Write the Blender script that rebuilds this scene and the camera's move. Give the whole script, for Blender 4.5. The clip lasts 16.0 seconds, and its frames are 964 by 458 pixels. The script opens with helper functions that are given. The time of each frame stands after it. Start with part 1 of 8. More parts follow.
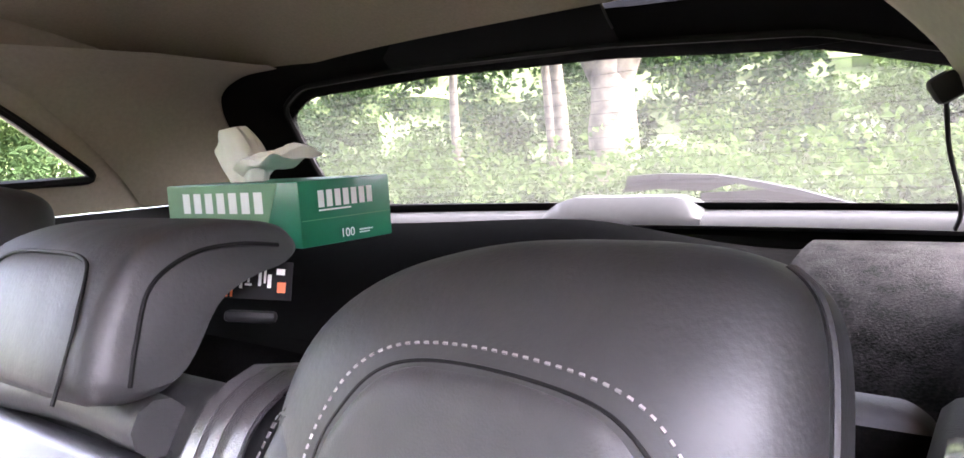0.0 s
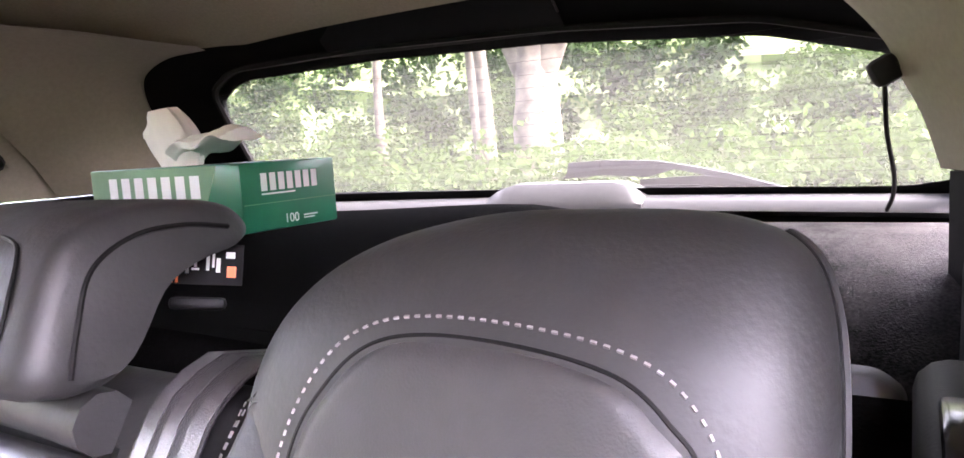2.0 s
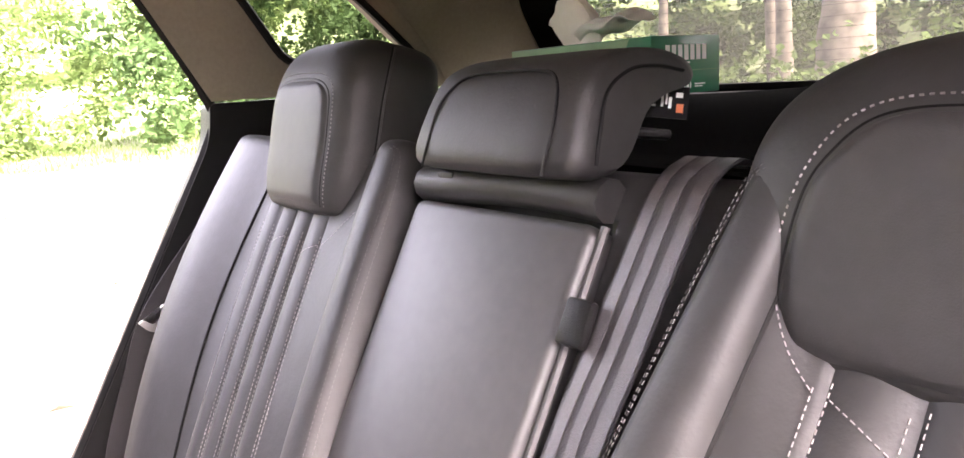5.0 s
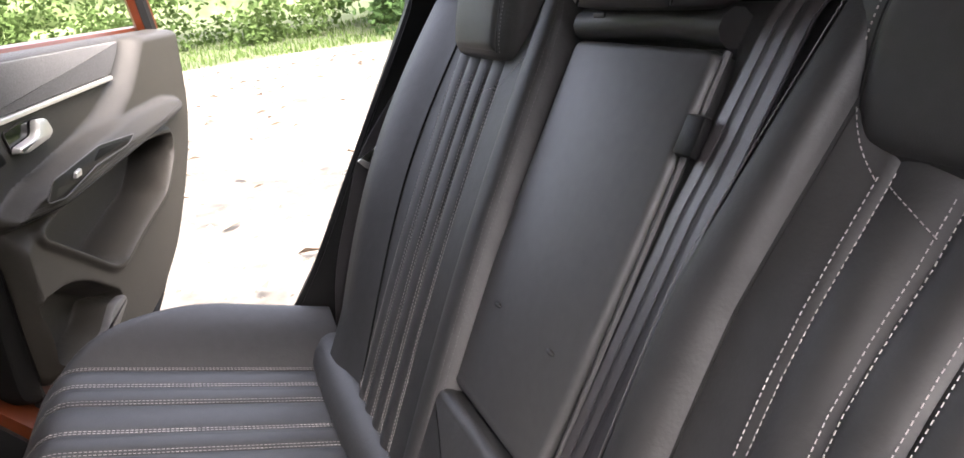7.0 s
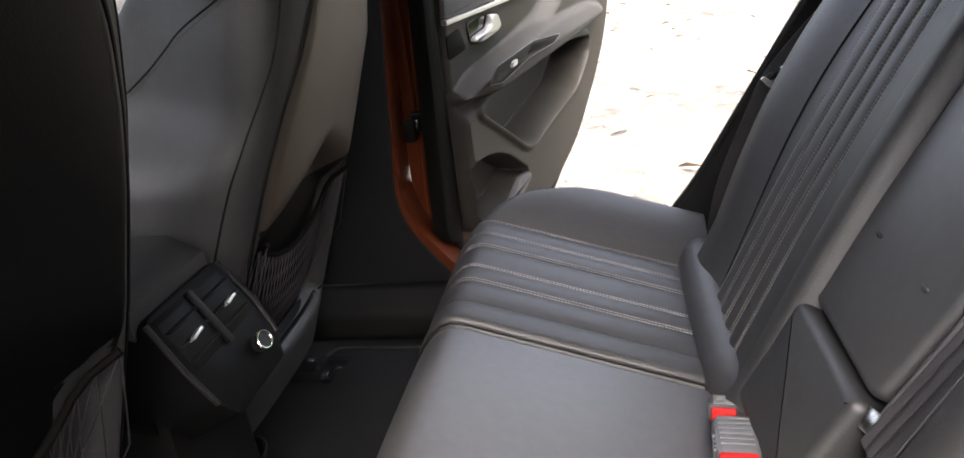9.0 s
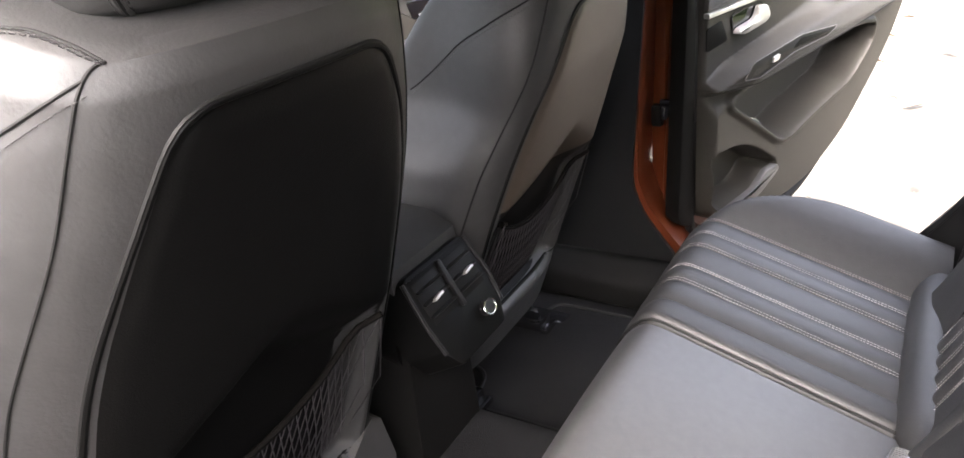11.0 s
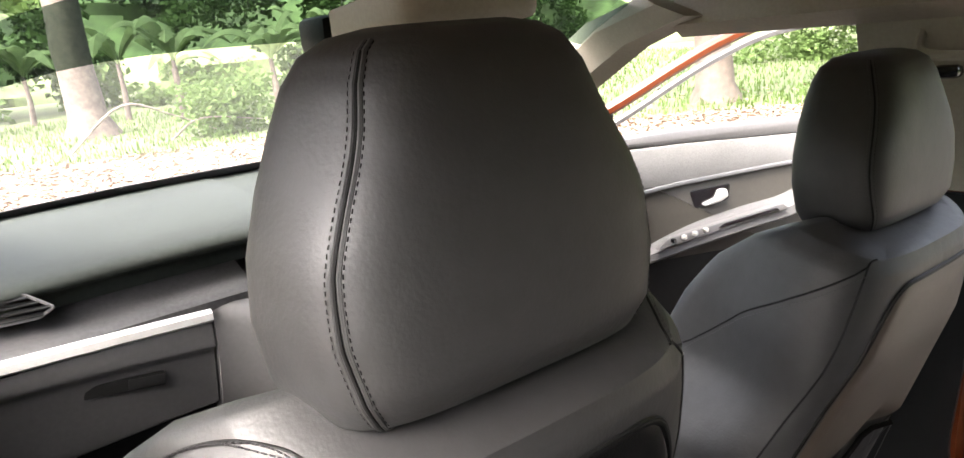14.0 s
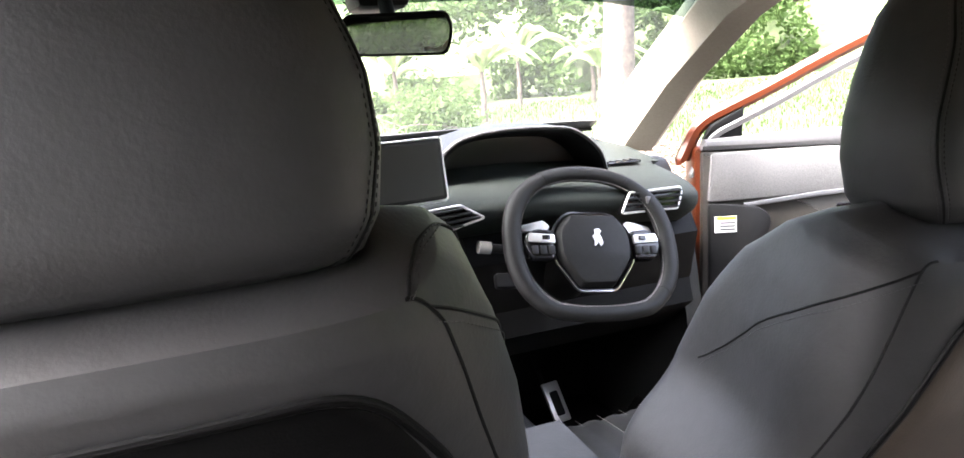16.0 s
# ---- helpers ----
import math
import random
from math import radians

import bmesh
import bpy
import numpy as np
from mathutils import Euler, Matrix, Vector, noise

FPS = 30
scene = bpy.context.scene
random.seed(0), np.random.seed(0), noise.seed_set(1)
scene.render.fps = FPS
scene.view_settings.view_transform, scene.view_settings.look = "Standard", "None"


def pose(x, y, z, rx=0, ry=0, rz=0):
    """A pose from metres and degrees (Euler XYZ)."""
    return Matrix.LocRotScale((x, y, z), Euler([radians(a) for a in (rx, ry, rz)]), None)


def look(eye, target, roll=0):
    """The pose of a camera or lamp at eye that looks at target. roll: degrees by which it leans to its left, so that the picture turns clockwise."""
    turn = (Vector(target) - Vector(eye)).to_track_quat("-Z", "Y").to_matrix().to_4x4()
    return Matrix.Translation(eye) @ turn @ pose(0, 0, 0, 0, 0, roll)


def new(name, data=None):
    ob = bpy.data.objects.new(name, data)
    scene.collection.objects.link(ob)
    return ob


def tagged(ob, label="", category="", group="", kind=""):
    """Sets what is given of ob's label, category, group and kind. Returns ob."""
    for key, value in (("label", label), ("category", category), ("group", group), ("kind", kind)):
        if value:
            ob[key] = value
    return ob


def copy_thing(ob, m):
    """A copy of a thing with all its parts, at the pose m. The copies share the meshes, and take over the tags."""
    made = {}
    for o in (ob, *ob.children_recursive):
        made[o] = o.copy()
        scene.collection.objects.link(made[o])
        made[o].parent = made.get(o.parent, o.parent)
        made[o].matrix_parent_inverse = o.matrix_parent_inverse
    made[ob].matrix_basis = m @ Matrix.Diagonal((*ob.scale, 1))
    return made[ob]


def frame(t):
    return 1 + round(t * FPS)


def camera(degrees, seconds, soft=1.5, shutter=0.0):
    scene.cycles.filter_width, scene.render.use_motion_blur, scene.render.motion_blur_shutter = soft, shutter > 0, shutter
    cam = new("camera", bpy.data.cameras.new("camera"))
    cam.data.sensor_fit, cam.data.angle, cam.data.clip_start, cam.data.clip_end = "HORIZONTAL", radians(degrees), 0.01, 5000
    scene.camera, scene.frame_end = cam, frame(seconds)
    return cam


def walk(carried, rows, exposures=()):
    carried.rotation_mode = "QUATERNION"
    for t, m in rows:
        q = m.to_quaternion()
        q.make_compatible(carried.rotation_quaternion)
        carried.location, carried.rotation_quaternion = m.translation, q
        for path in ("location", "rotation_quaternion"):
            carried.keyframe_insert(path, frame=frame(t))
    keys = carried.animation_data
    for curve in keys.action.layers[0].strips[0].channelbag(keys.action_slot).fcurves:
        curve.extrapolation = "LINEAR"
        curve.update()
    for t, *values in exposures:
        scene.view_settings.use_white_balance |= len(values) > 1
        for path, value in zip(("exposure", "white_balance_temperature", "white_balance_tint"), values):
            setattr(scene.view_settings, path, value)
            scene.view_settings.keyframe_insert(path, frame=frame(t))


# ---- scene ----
cam = camera(66.8, 16.0)
PATH = [
    (0, (-0.469, 0.134, 1.222), (0.719, -1.461, 1.016), -3.6),
    (0.5, (-0.469, 0.115, 1.216), (0.623, -1.547, 1.006), -3.7),
    (1, (-0.464, 0.113, 1.214), (0.577, -1.581, 1.002), -3.5),
    (1.5, (-0.455, 0.119, 1.214), (0.566, -1.586, 0.994), -3.6),
    (2, (-0.44, 0.137, 1.212), (0.577, -1.569, 0.978), -3.5),
    (2.5, (-0.429, 0.16, 1.206), (0.599, -1.536, 0.952), -3.5),
    (3, (-0.426, 0.193, 1.203), (0.664, -1.46, 0.923), -3.7),
    (3.5, (-0.427, 0.226, 1.198), (0.765, -1.35, 0.892), -3.7),
    (4, (-0.43, 0.257, 1.194), (0.877, -1.221, 0.863), -3.8),
    (4.5, (-0.433, 0.293, 1.187), (0.998, -1.058, 0.832), -3.9),
    (5, (-0.438, 0.321, 1.172), (1.112, -0.879, 0.777), -3.7),
    (5.2, (-0.442, 0.329, 1.167), (1.15, -0.806, 0.746), -3.9),
    (7.3, (-0.591, 0.333, 1.139), (1.211, -0.181, 0.44), -7.0),
    (7.5, (-0.609, 0.335, 1.136), (1.212, -0.074, 0.419), -6.9),
    (8, (-0.639, 0.356, 1.137), (1.207, 0.201, 0.382), -7.2),
    (8.5, (-0.65, 0.365, 1.148), (1.196, 0.472, 0.388), -7.2),
    (9, (-0.67, 0.363, 1.16), (1.147, 0.72, 0.404), -6.9),
    (9.2, (-0.674, 0.356, 1.163), (1.127, 0.789, 0.41), -6.8),
    (11.3, (-0.726, 0.277, 1.331), (0.743, 1.322, 0.464), -6.3),
    (11.5, (-0.725, 0.286, 1.349), (0.726, 1.365, 0.493), -5.7),
    (12, (-0.71, 0.3, 1.391), (0.684, 1.501, 0.604), -5.7),
    (12.5, (-0.701, 0.312, 1.413), (0.635, 1.627, 0.716), -5.7),
    (13, (-0.699, 0.326, 1.444), (0.563, 1.753, 0.835), -5.7),
    (13.5, (-0.658, 0.348, 1.463), (0.543, 1.854, 0.923), -5.6),
    (14, (-0.62, 0.356, 1.45), (0.537, 1.912, 0.959), -5.3),
    (14.5, (-0.558, 0.358, 1.409), (0.526, 1.974, 0.945), -5.2),
    (15, (-0.452, 0.365, 1.348), (0.49, 2.076, 0.915), -4.7),
    (15.2, (-0.429, 0.341, 1.345), (0.466, 2.079, 0.923), -5.3),
    (15.5, (-0.381, 0.343, 1.325), (0.44, 2.117, 0.903), -4.3),
    (16, (-0.321, 0.325, 1.337), (0.369, 2.159, 0.938), -4.2),
]
walk(cam, [(t, look(eye, target, roll)) for t, eye, target, roll in PATH],
     [(0.0, 6.65, 6250, 27), (2.5, 6.75, 6550, 34), (3.5, 6.85, 7000, 35), (4.2, 6.7, 7100, 32), (5.2, 5.5, 7200, 27), (7.3, 3.8, 6650, 15), (9.2, 3.75, 6650, 13), (11.3, 4.6, 6650, 14), (12.6, 4.9, 6550, 14), (14.0, 4.3, 6700, 12), (16.0, 4.8, 6250, 14)])
# world, sky and sun
world = bpy.data.worlds.new("sky")
scene.world = world
world.use_nodes = True
wn = world.node_tree.nodes
sky = wn.new("ShaderNodeTexSky")
sky.sky_type = "NISHITA"
sky.sun_disc = False
sky.sun_elevation, sky.sun_rotation = radians(52), radians(254)
sky.air_density, sky.dust_density, sky.ozone_density = 0.7, 6.0, 0.6
wn["Background"].inputs[1].default_value = 0.15
haze = wn.new("ShaderNodeHueSaturation")
haze.inputs["Saturation"].default_value = 0.5
world.node_tree.links.new(sky.outputs[0], haze.inputs["Color"])
world.node_tree.links.new(haze.outputs[0], wn["Background"].inputs[0])
sun = new("sun", bpy.data.lights.new("sun", "SUN"))
sun.data.energy, sun.data.angle, sun.data.color = 0.9, radians(60), (1, 0.96, 0.90)
sun.matrix_world = look((-6.0, -1.7, 8.0), (0, 0, 0))


# ---- materials ----
def mat(name, color, rough=0.5, metal=0.0, var=0.15, scale=40.0, bump=0.0, bump_scale=200.0, coat=0.0, spread=0.0, spec=0.5, voronoi=False, big=3.0, soft=0.0, cr=0.08):
    """A surface with two scales of colour variation and a fine relief."""
    m = bpy.data.materials.new(name)
    m.use_nodes = True
    n, l = m.node_tree.nodes, m.node_tree.links
    b = n["Principled BSDF"]
    b.inputs["Roughness"].default_value, b.inputs["Metallic"].default_value = rough, metal
    b.inputs["Specular IOR Level"].default_value = spec
    b.inputs["Coat Weight"].default_value = coat
    b.inputs["Coat Roughness"].default_value = cr
    tc = n.new("ShaderNodeTexCoord")
    fine = n.new("ShaderNodeTexNoise")
    fine.inputs["Scale"].default_value, fine.inputs["Detail"].default_value = scale, 4
    wide = n.new("ShaderNodeTexNoise")
    wide.inputs["Scale"].default_value = big
    l.new(tc.outputs["Object"], fine.inputs["Vector"])
    l.new(tc.outputs["Object"], wide.inputs["Vector"])
    mul = n.new("ShaderNodeMath")
    mul.operation = "ADD"
    l.new(fine.outputs["Fac"], mul.inputs[0])
    l.new(wide.outputs["Fac"], mul.inputs[1])
    last = mul
    if spread:
        info = n.new("ShaderNodeNewGeometry")
        add = n.new("ShaderNodeMath")
        add.operation = "MULTIPLY_ADD"
        l.new(info.outputs["Random Per Island"], add.inputs[0])
        add.inputs[1].default_value = spread
        l.new(mul.outputs[0], add.inputs[2])
        last = add
    ramp = n.new("ShaderNodeMapRange")
    ramp.inputs["From Min"].default_value, ramp.inputs["From Max"].default_value = 0.7, 1.3 + spread
    ramp.inputs["To Min"].default_value, ramp.inputs["To Max"].default_value = 1 - var, 1 + var
    l.new(last.outputs[0], ramp.inputs["Value"])
    mix = n.new("ShaderNodeVectorMath")
    mix.operation = "SCALE"
    mix.inputs[0].default_value = color
    l.new(ramp.outputs["Result"], mix.inputs["Scale"])
    l.new(mix.outputs[0], b.inputs["Base Color"])
    if bump:
        if voronoi:
            tex = n.new("ShaderNodeTexVoronoi")
            out = tex.outputs["Distance"]
        else:
            tex = n.new("ShaderNodeTexNoise")
            tex.inputs["Detail"].default_value = 3
            out = tex.outputs["Fac"]
        tex.inputs["Scale"].default_value = bump_scale
        l.new(tc.outputs["Object"], tex.inputs["Vector"])
        bp = n.new("ShaderNodeBump")
        bp.inputs["Strength"].default_value, bp.inputs["Distance"].default_value = bump, 0.002
        if soft:
            wave = n.new("ShaderNodeTexNoise")
            wave.inputs["Scale"].default_value, wave.inputs["Detail"].default_value = 22, 2
            l.new(tc.outputs["Object"], wave.inputs["Vector"])
            both = n.new("ShaderNodeMath")
            both.operation = "MULTIPLY_ADD"
            l.new(wave.outputs["Fac"], both.inputs[0])
            both.inputs[1].default_value = soft
            l.new(out, both.inputs[2])
            out = both.outputs[0]
        l.new(out, bp.inputs["Height"])
        l.new(bp.outputs[0], b.inputs["Normal"])
    return m


leather = mat("black_leather", (0.0160, 0.0158, 0.0160), 0.57, var=0.25, scale=60, bump=0.14, bump_scale=300, spec=0.8, soft=4.5)
leather_smooth = mat("perforated_leather", (0.026, 0.0255, 0.0258), 0.55, var=0.2, scale=80, bump=0.15, bump_scale=1000, spec=0.8, soft=3.0)
satin_leather = mat("satin_leather", (0.036, 0.0355, 0.036), 0.5, var=0.2, scale=80, bump=0.08, bump_scale=1100, spec=0.9, soft=3.0, coat=0.25, cr=0.5)
piping_black = mat("black_piping", (0.005, 0.005, 0.005), 0.6, spec=0.2)
thread = mat("pale_thread", (0.25, 0.235, 0.23), 0.7, var=0.2, scale=300)
dark_plastic = mat("dark_plastic", (0.0055, 0.0055, 0.0058), 0.48, var=0.15, scale=90, bump=0.2, bump_scale=900, spec=0.28)
black_trim = mat("black_trim", (0.0035, 0.0034, 0.0033), 0.55, var=0.2, scale=60, bump=0.15, bump_scale=700, spec=0.12)
black_fabric = mat("black_fabric", (0.004, 0.0036, 0.0032), 0.95, var=0.4, scale=300, bump=0.3, bump_scale=600, spec=0.05)
grey_plastic = mat("grey_plastic", (0.070, 0.068, 0.068), 0.42, var=0.12, scale=120, bump=0.25, bump_scale=900)
pale_plastic = mat("pale_grey_plastic", (0.078, 0.078, 0.082), 0.45, var=0.08, scale=90, bump=0.15, bump_scale=900)
dash_soft = mat("soft_dash", (0.026, 0.030, 0.027), 0.65, var=0.12, scale=90, bump=0.25, bump_scale=800, voronoi=True, spec=0.12)
gloss_black = mat("gloss_black", (0.006, 0.006, 0.007), 0.12, var=0.1)
headliner = mat("beige_headliner", (0.29, 0.252, 0.192), 0.9, var=0.12, scale=260, bump=0.3, bump_scale=900)
pillar_trim = mat("beige_pillar_trim", (0.34, 0.30, 0.238), 0.6, var=0.09, scale=160, bump=0.15, bump_scale=900)
felt = mat("speckled_felt", (0.032, 0.031, 0.031), 0.95, var=0.85, scale=330, bump=0.5, bump_scale=500, spec=0.15, big=30)
carpet = mat("black_carpet", (0.006, 0.006, 0.0065), 0.95, var=0.6, scale=300, bump=0.8, bump_scale=500, spec=0.15)
door_fabric = mat("grey_door_fabric", (0.11, 0.108, 0.105), 0.9, var=0.35, scale=420, bump=0.5, bump_scale=800)
door_plastic = mat("door_plastic", (0.027, 0.0245, 0.020), 0.55, var=0.12, scale=90, bump=0.22, bump_scale=900, spec=0.35)
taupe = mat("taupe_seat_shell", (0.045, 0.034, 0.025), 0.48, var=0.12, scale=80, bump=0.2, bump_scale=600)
paint = mat("orange_paint", (0.098, 0.021, 0.006), 0.35, metal=0.35, var=0.12, scale=500, coat=0.35, cr=0.2)
chrome = mat("satin_chrome", (0.72, 0.71, 0.69), 0.22, metal=1.0, var=0.06)
silver = mat("silver_trim", (0.60, 0.59, 0.57), 0.38, metal=0.75, var=0.08)
rubber = mat("black_rubber", (0.007, 0.007, 0.007), 0.6, var=0.2, spec=0.2)
webbing = mat("grey_belt_webbing", (0.065, 0.061, 0.064), 0.22, var=0.15, scale=700, bump=0.3, bump_scale=900, spec=1.0, coat=0.8, cr=0.3)
webbing_dark = mat("dark_belt_webbing", (0.020, 0.018, 0.020), 0.42, var=0.15, scale=700, bump=0.4, bump_scale=900, spec=0.6)
red_plastic = mat("red_button", (0.36, 0.007, 0.006), 0.6, var=0.08, spec=0.15)
box_green = mat("green_carton", (0.010, 0.17, 0.085), 0.35, var=0.15, scale=20, coat=0.2)
box_light = mat("pale_green_carton", (0.14, 0.30, 0.16), 0.4, var=0.25, scale=12)
tissue_paper = mat("tissue", (0.80, 0.79, 0.75), 0.9, var=0.05, scale=60, bump=0.2, bump_scale=120)
white_ink = mat("white_ink", (0.80, 0.82, 0.80), 0.5, var=0.03)
yellow_ink = mat("yellow_ink", (0.75, 0.62, 0.04), 0.5, var=0.05)
orange_ink = mat("orange_ink", (0.75, 0.16, 0.03), 0.5, var=0.05)
blue_ink = mat("blue_ink", (0.20, 0.24, 0.50), 0.5, var=0.05)
label_black = mat("black_label", (0.004, 0.004, 0.004), 0.7, spec=0.2)
screen_dark = mat("screen_glass", (0.014, 0.014, 0.013), 0.32, var=0.05, spec=0.5)
wiper_grey = mat("bluish_wiper_plastic", (0.014, 0.015, 0.022), 0.55, var=0.12, scale=60)
gravel_mat = mat("pale_gravel", (0.088, 0.079, 0.066), 0.95, var=0.65, scale=7, bump=0.6, bump_scale=30, big=0.6)
stone_mat = mat("gravel_stones", (0.105, 0.092, 0.076), 0.9, var=0.6, scale=9, spread=0.8)
litter_mat = mat("dead_leaves", (0.18, 0.132, 0.098), 0.9, var=0.45, scale=9, spread=1.0)
grass_mat = mat("grass_blades", (0.062, 0.098, 0.026), 0.8, var=0.45, scale=4, spread=1.0, big=0.5, spec=0.2)
turf_mat = mat("grassy_soil", (0.046, 0.062, 0.020), 0.95, var=0.45, scale=5, bump=0.6, bump_scale=40, big=0.4)
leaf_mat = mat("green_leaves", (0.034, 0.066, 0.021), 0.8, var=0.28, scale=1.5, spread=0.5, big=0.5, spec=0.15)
# paler, yellower copy of leaf_mat with the sunlight put into its colour
leaf_light = mat("leaves_with_sun_in_colour", (0.066, 0.106, 0.032), 0.8, var=0.3, scale=1.5, spread=1.2, big=0.5, spec=0.15)
banana_mat = mat("banana_leaves", (0.19, 0.235, 0.105), 0.7, var=0.4, scale=3, spread=0.8, spec=0.3)
bark_pale = mat("pale_bark", (0.125, 0.108, 0.088), 0.9, var=0.55, scale=5, bump=0.9, bump_scale=25)
bark_dark = mat("grey_brown_bark", (0.062, 0.048, 0.038), 0.9, var=0.4, scale=9, bump=0.9, bump_scale=25)
shell_black = mat("black_seat_shell", (0.0018, 0.0018, 0.0018), 0.5, var=0.2, scale=80, bump=0.15, bump_scale=700, spec=0.10)
rim_leather = mat("wheel_leather", (0.009, 0.009, 0.009), 0.55, var=0.2, scale=120, bump=0.15, bump_scale=900, spec=0.22)
for leafy in (leaf_mat, leaf_light, banana_mat, grass_mat):
    # thin leaves let part of the light through
    nt = leafy.node_tree
    pb, out = nt.nodes["Principled BSDF"], nt.nodes["Material Output"]
    thin, both = nt.nodes.new("ShaderNodeBsdfTranslucent"), nt.nodes.new("ShaderNodeMixShader")
    both.inputs[0].default_value = 0.42
    nt.links.new(pb.inputs["Base Color"].links[0].from_socket, thin.inputs["Color"])
    nt.links.new(pb.outputs[0], both.inputs[1])
    nt.links.new(thin.outputs[0], both.inputs[2])
    nt.links.new(both.outputs[0], out.inputs["Surface"])


def glass_mat(name, tint=(1, 1, 1), clear=0.94, veil=0.0):
    m = bpy.data.materials.new(name)
    m.use_nodes = True
    n, l = m.node_tree.nodes, m.node_tree.links
    for x in list(n):
        if x.type != "OUTPUT_MATERIAL":
            n.remove(x)
    tr, gl, mx = n.new("ShaderNodeBsdfTransparent"), n.new("ShaderNodeBsdfGlossy"), n.new("ShaderNodeMixShader")
    tr.inputs[0].default_value = tuple(c * clear for c in tint) + (1,)
    gl.inputs["Roughness"].default_value = 0.02
    mx.inputs[0].default_value = 0.05
    l.new(tr.outputs[0], mx.inputs[1])
    l.new(gl.outputs[0], mx.inputs[2])
    last = mx
    # a small translucent share puts a pale haze into the pane
    if veil:
        tl, m2 = n.new("ShaderNodeBsdfTranslucent"), n.new("ShaderNodeMixShader")
        tl.inputs[0].default_value = (0.8, 0.79, 0.76, 1)
        m2.inputs[0].default_value = veil
        l.new(mx.outputs[0], m2.inputs[1])
        l.new(tl.outputs[0], m2.inputs[2])
        last = m2
    l.new(last.outputs[0], n["Material Output"].inputs[0])
    return m


window_glass = glass_mat("window_glass")
veiled_glass = glass_mat("veiled_tinted_rear_glass", (0.98, 1.0, 0.95), 0.19, veil=0.007)
tinted_glass = glass_mat("tinted_quarter_glass", (0.98, 1.0, 0.97), 0.33)
screen_glass = glass_mat("veiled_windscreen_glass", veil=0.016)
shade_band = glass_mat("tinted_windscreen_band", (0.22, 0.30, 0.26), 0.6)
mirror_mat = mat("mirror_silver", (0.9, 0.9, 0.9), 0.02, metal=1.0, var=0.01)


# ---- mesh tools ----
def V(*a):
    return Vector(a)


def link(name, bm, material, parent=None, label="", smooth=True):
    bmesh.ops.recalc_face_normals(bm, faces=bm.faces[:])
    me = bpy.data.meshes.new(name)
    bm.to_mesh(me)
    bm.free()
    if smooth:
        for p in me.polygons:
            p.use_smooth = True
        me.set_sharp_from_angle(angle=radians(40))
    me.materials.append(material)
    ob = new(name, me)
    if parent:
        ob.parent = parent
    return tagged(ob, label=label) if label else ob


def part(name, bm, material, parent, label="", smooth=True):
    return link(name, bm, material, parent, label, smooth)


def thing(name, label, category, group="", at=(0, 0, 0)):
    ob = new(name)
    ob.empty_display_size = 0.05
    ob.location = at
    return tagged(ob, label, category, group)


def structure(name, bm, material, label, smooth=True):
    return tagged(link(name, bm, material, None, "", smooth), label, "", "", "structure")


def loft(rings, bm=None, cap=True, closed=True):
    bm = bm or bmesh.new()
    rows = [[bm.verts.new(p) for p in r] for r in rings]
    n = len(rows[0])
    for a, b in zip(rows, rows[1:]):
        for i in range(n if closed else n - 1):
            j = (i + 1) % n
            bm.faces.new((a[i], a[j], b[j], b[i]))
    if cap and closed:
        bm.faces.new(rows[0][::-1])
        bm.faces.new(rows[-1])
    return bm


def spline(pts, n=8):
    """Catmull-Rom through the points."""
    p = [Vector(q) for q in pts]
    p = [p[0] * 2 - p[1]] + p + [p[-1] * 2 - p[-2]]
    out = []
    for i in range(1, len(p) - 2):
        a, b, c, d = p[i - 1:i + 3]
        for k in range(n):
            t = k / n
            out.append(0.5 * (2 * b + (c - a) * t + (2 * a - 5 * b + 4 * c - d) * t * t + (3 * b - a - 3 * c + d) * t ** 3))
    return out + [p[-2]]


def tube(path, r, n=6, bm=None, taper=None, closed=False):
    bm = bm or bmesh.new()
    rings, up = [], None
    m = len(path)
    for i, p in enumerate(path):
        if closed:
            d = (path[(i + 1) % m] - path[i - 1]).normalized()
        else:
            d = (path[min(i + 1, m - 1)] - path[max(i - 1, 0)]).normalized()
        if up is None:
            up = d.orthogonal().normalized()
        up = (up - d * up.dot(d)).normalized()
        side = d.cross(up)
        k = taper(i / max(1, m - 1)) if taper else 1
        rings.append([p + (up * math.cos(a) + side * math.sin(a)) * r * k for a in [2 * math.pi * j / n for j in range(n)]])
    if closed:
        return loft(rings + [rings[0]], bm, cap=False)
    return loft(rings, bm)


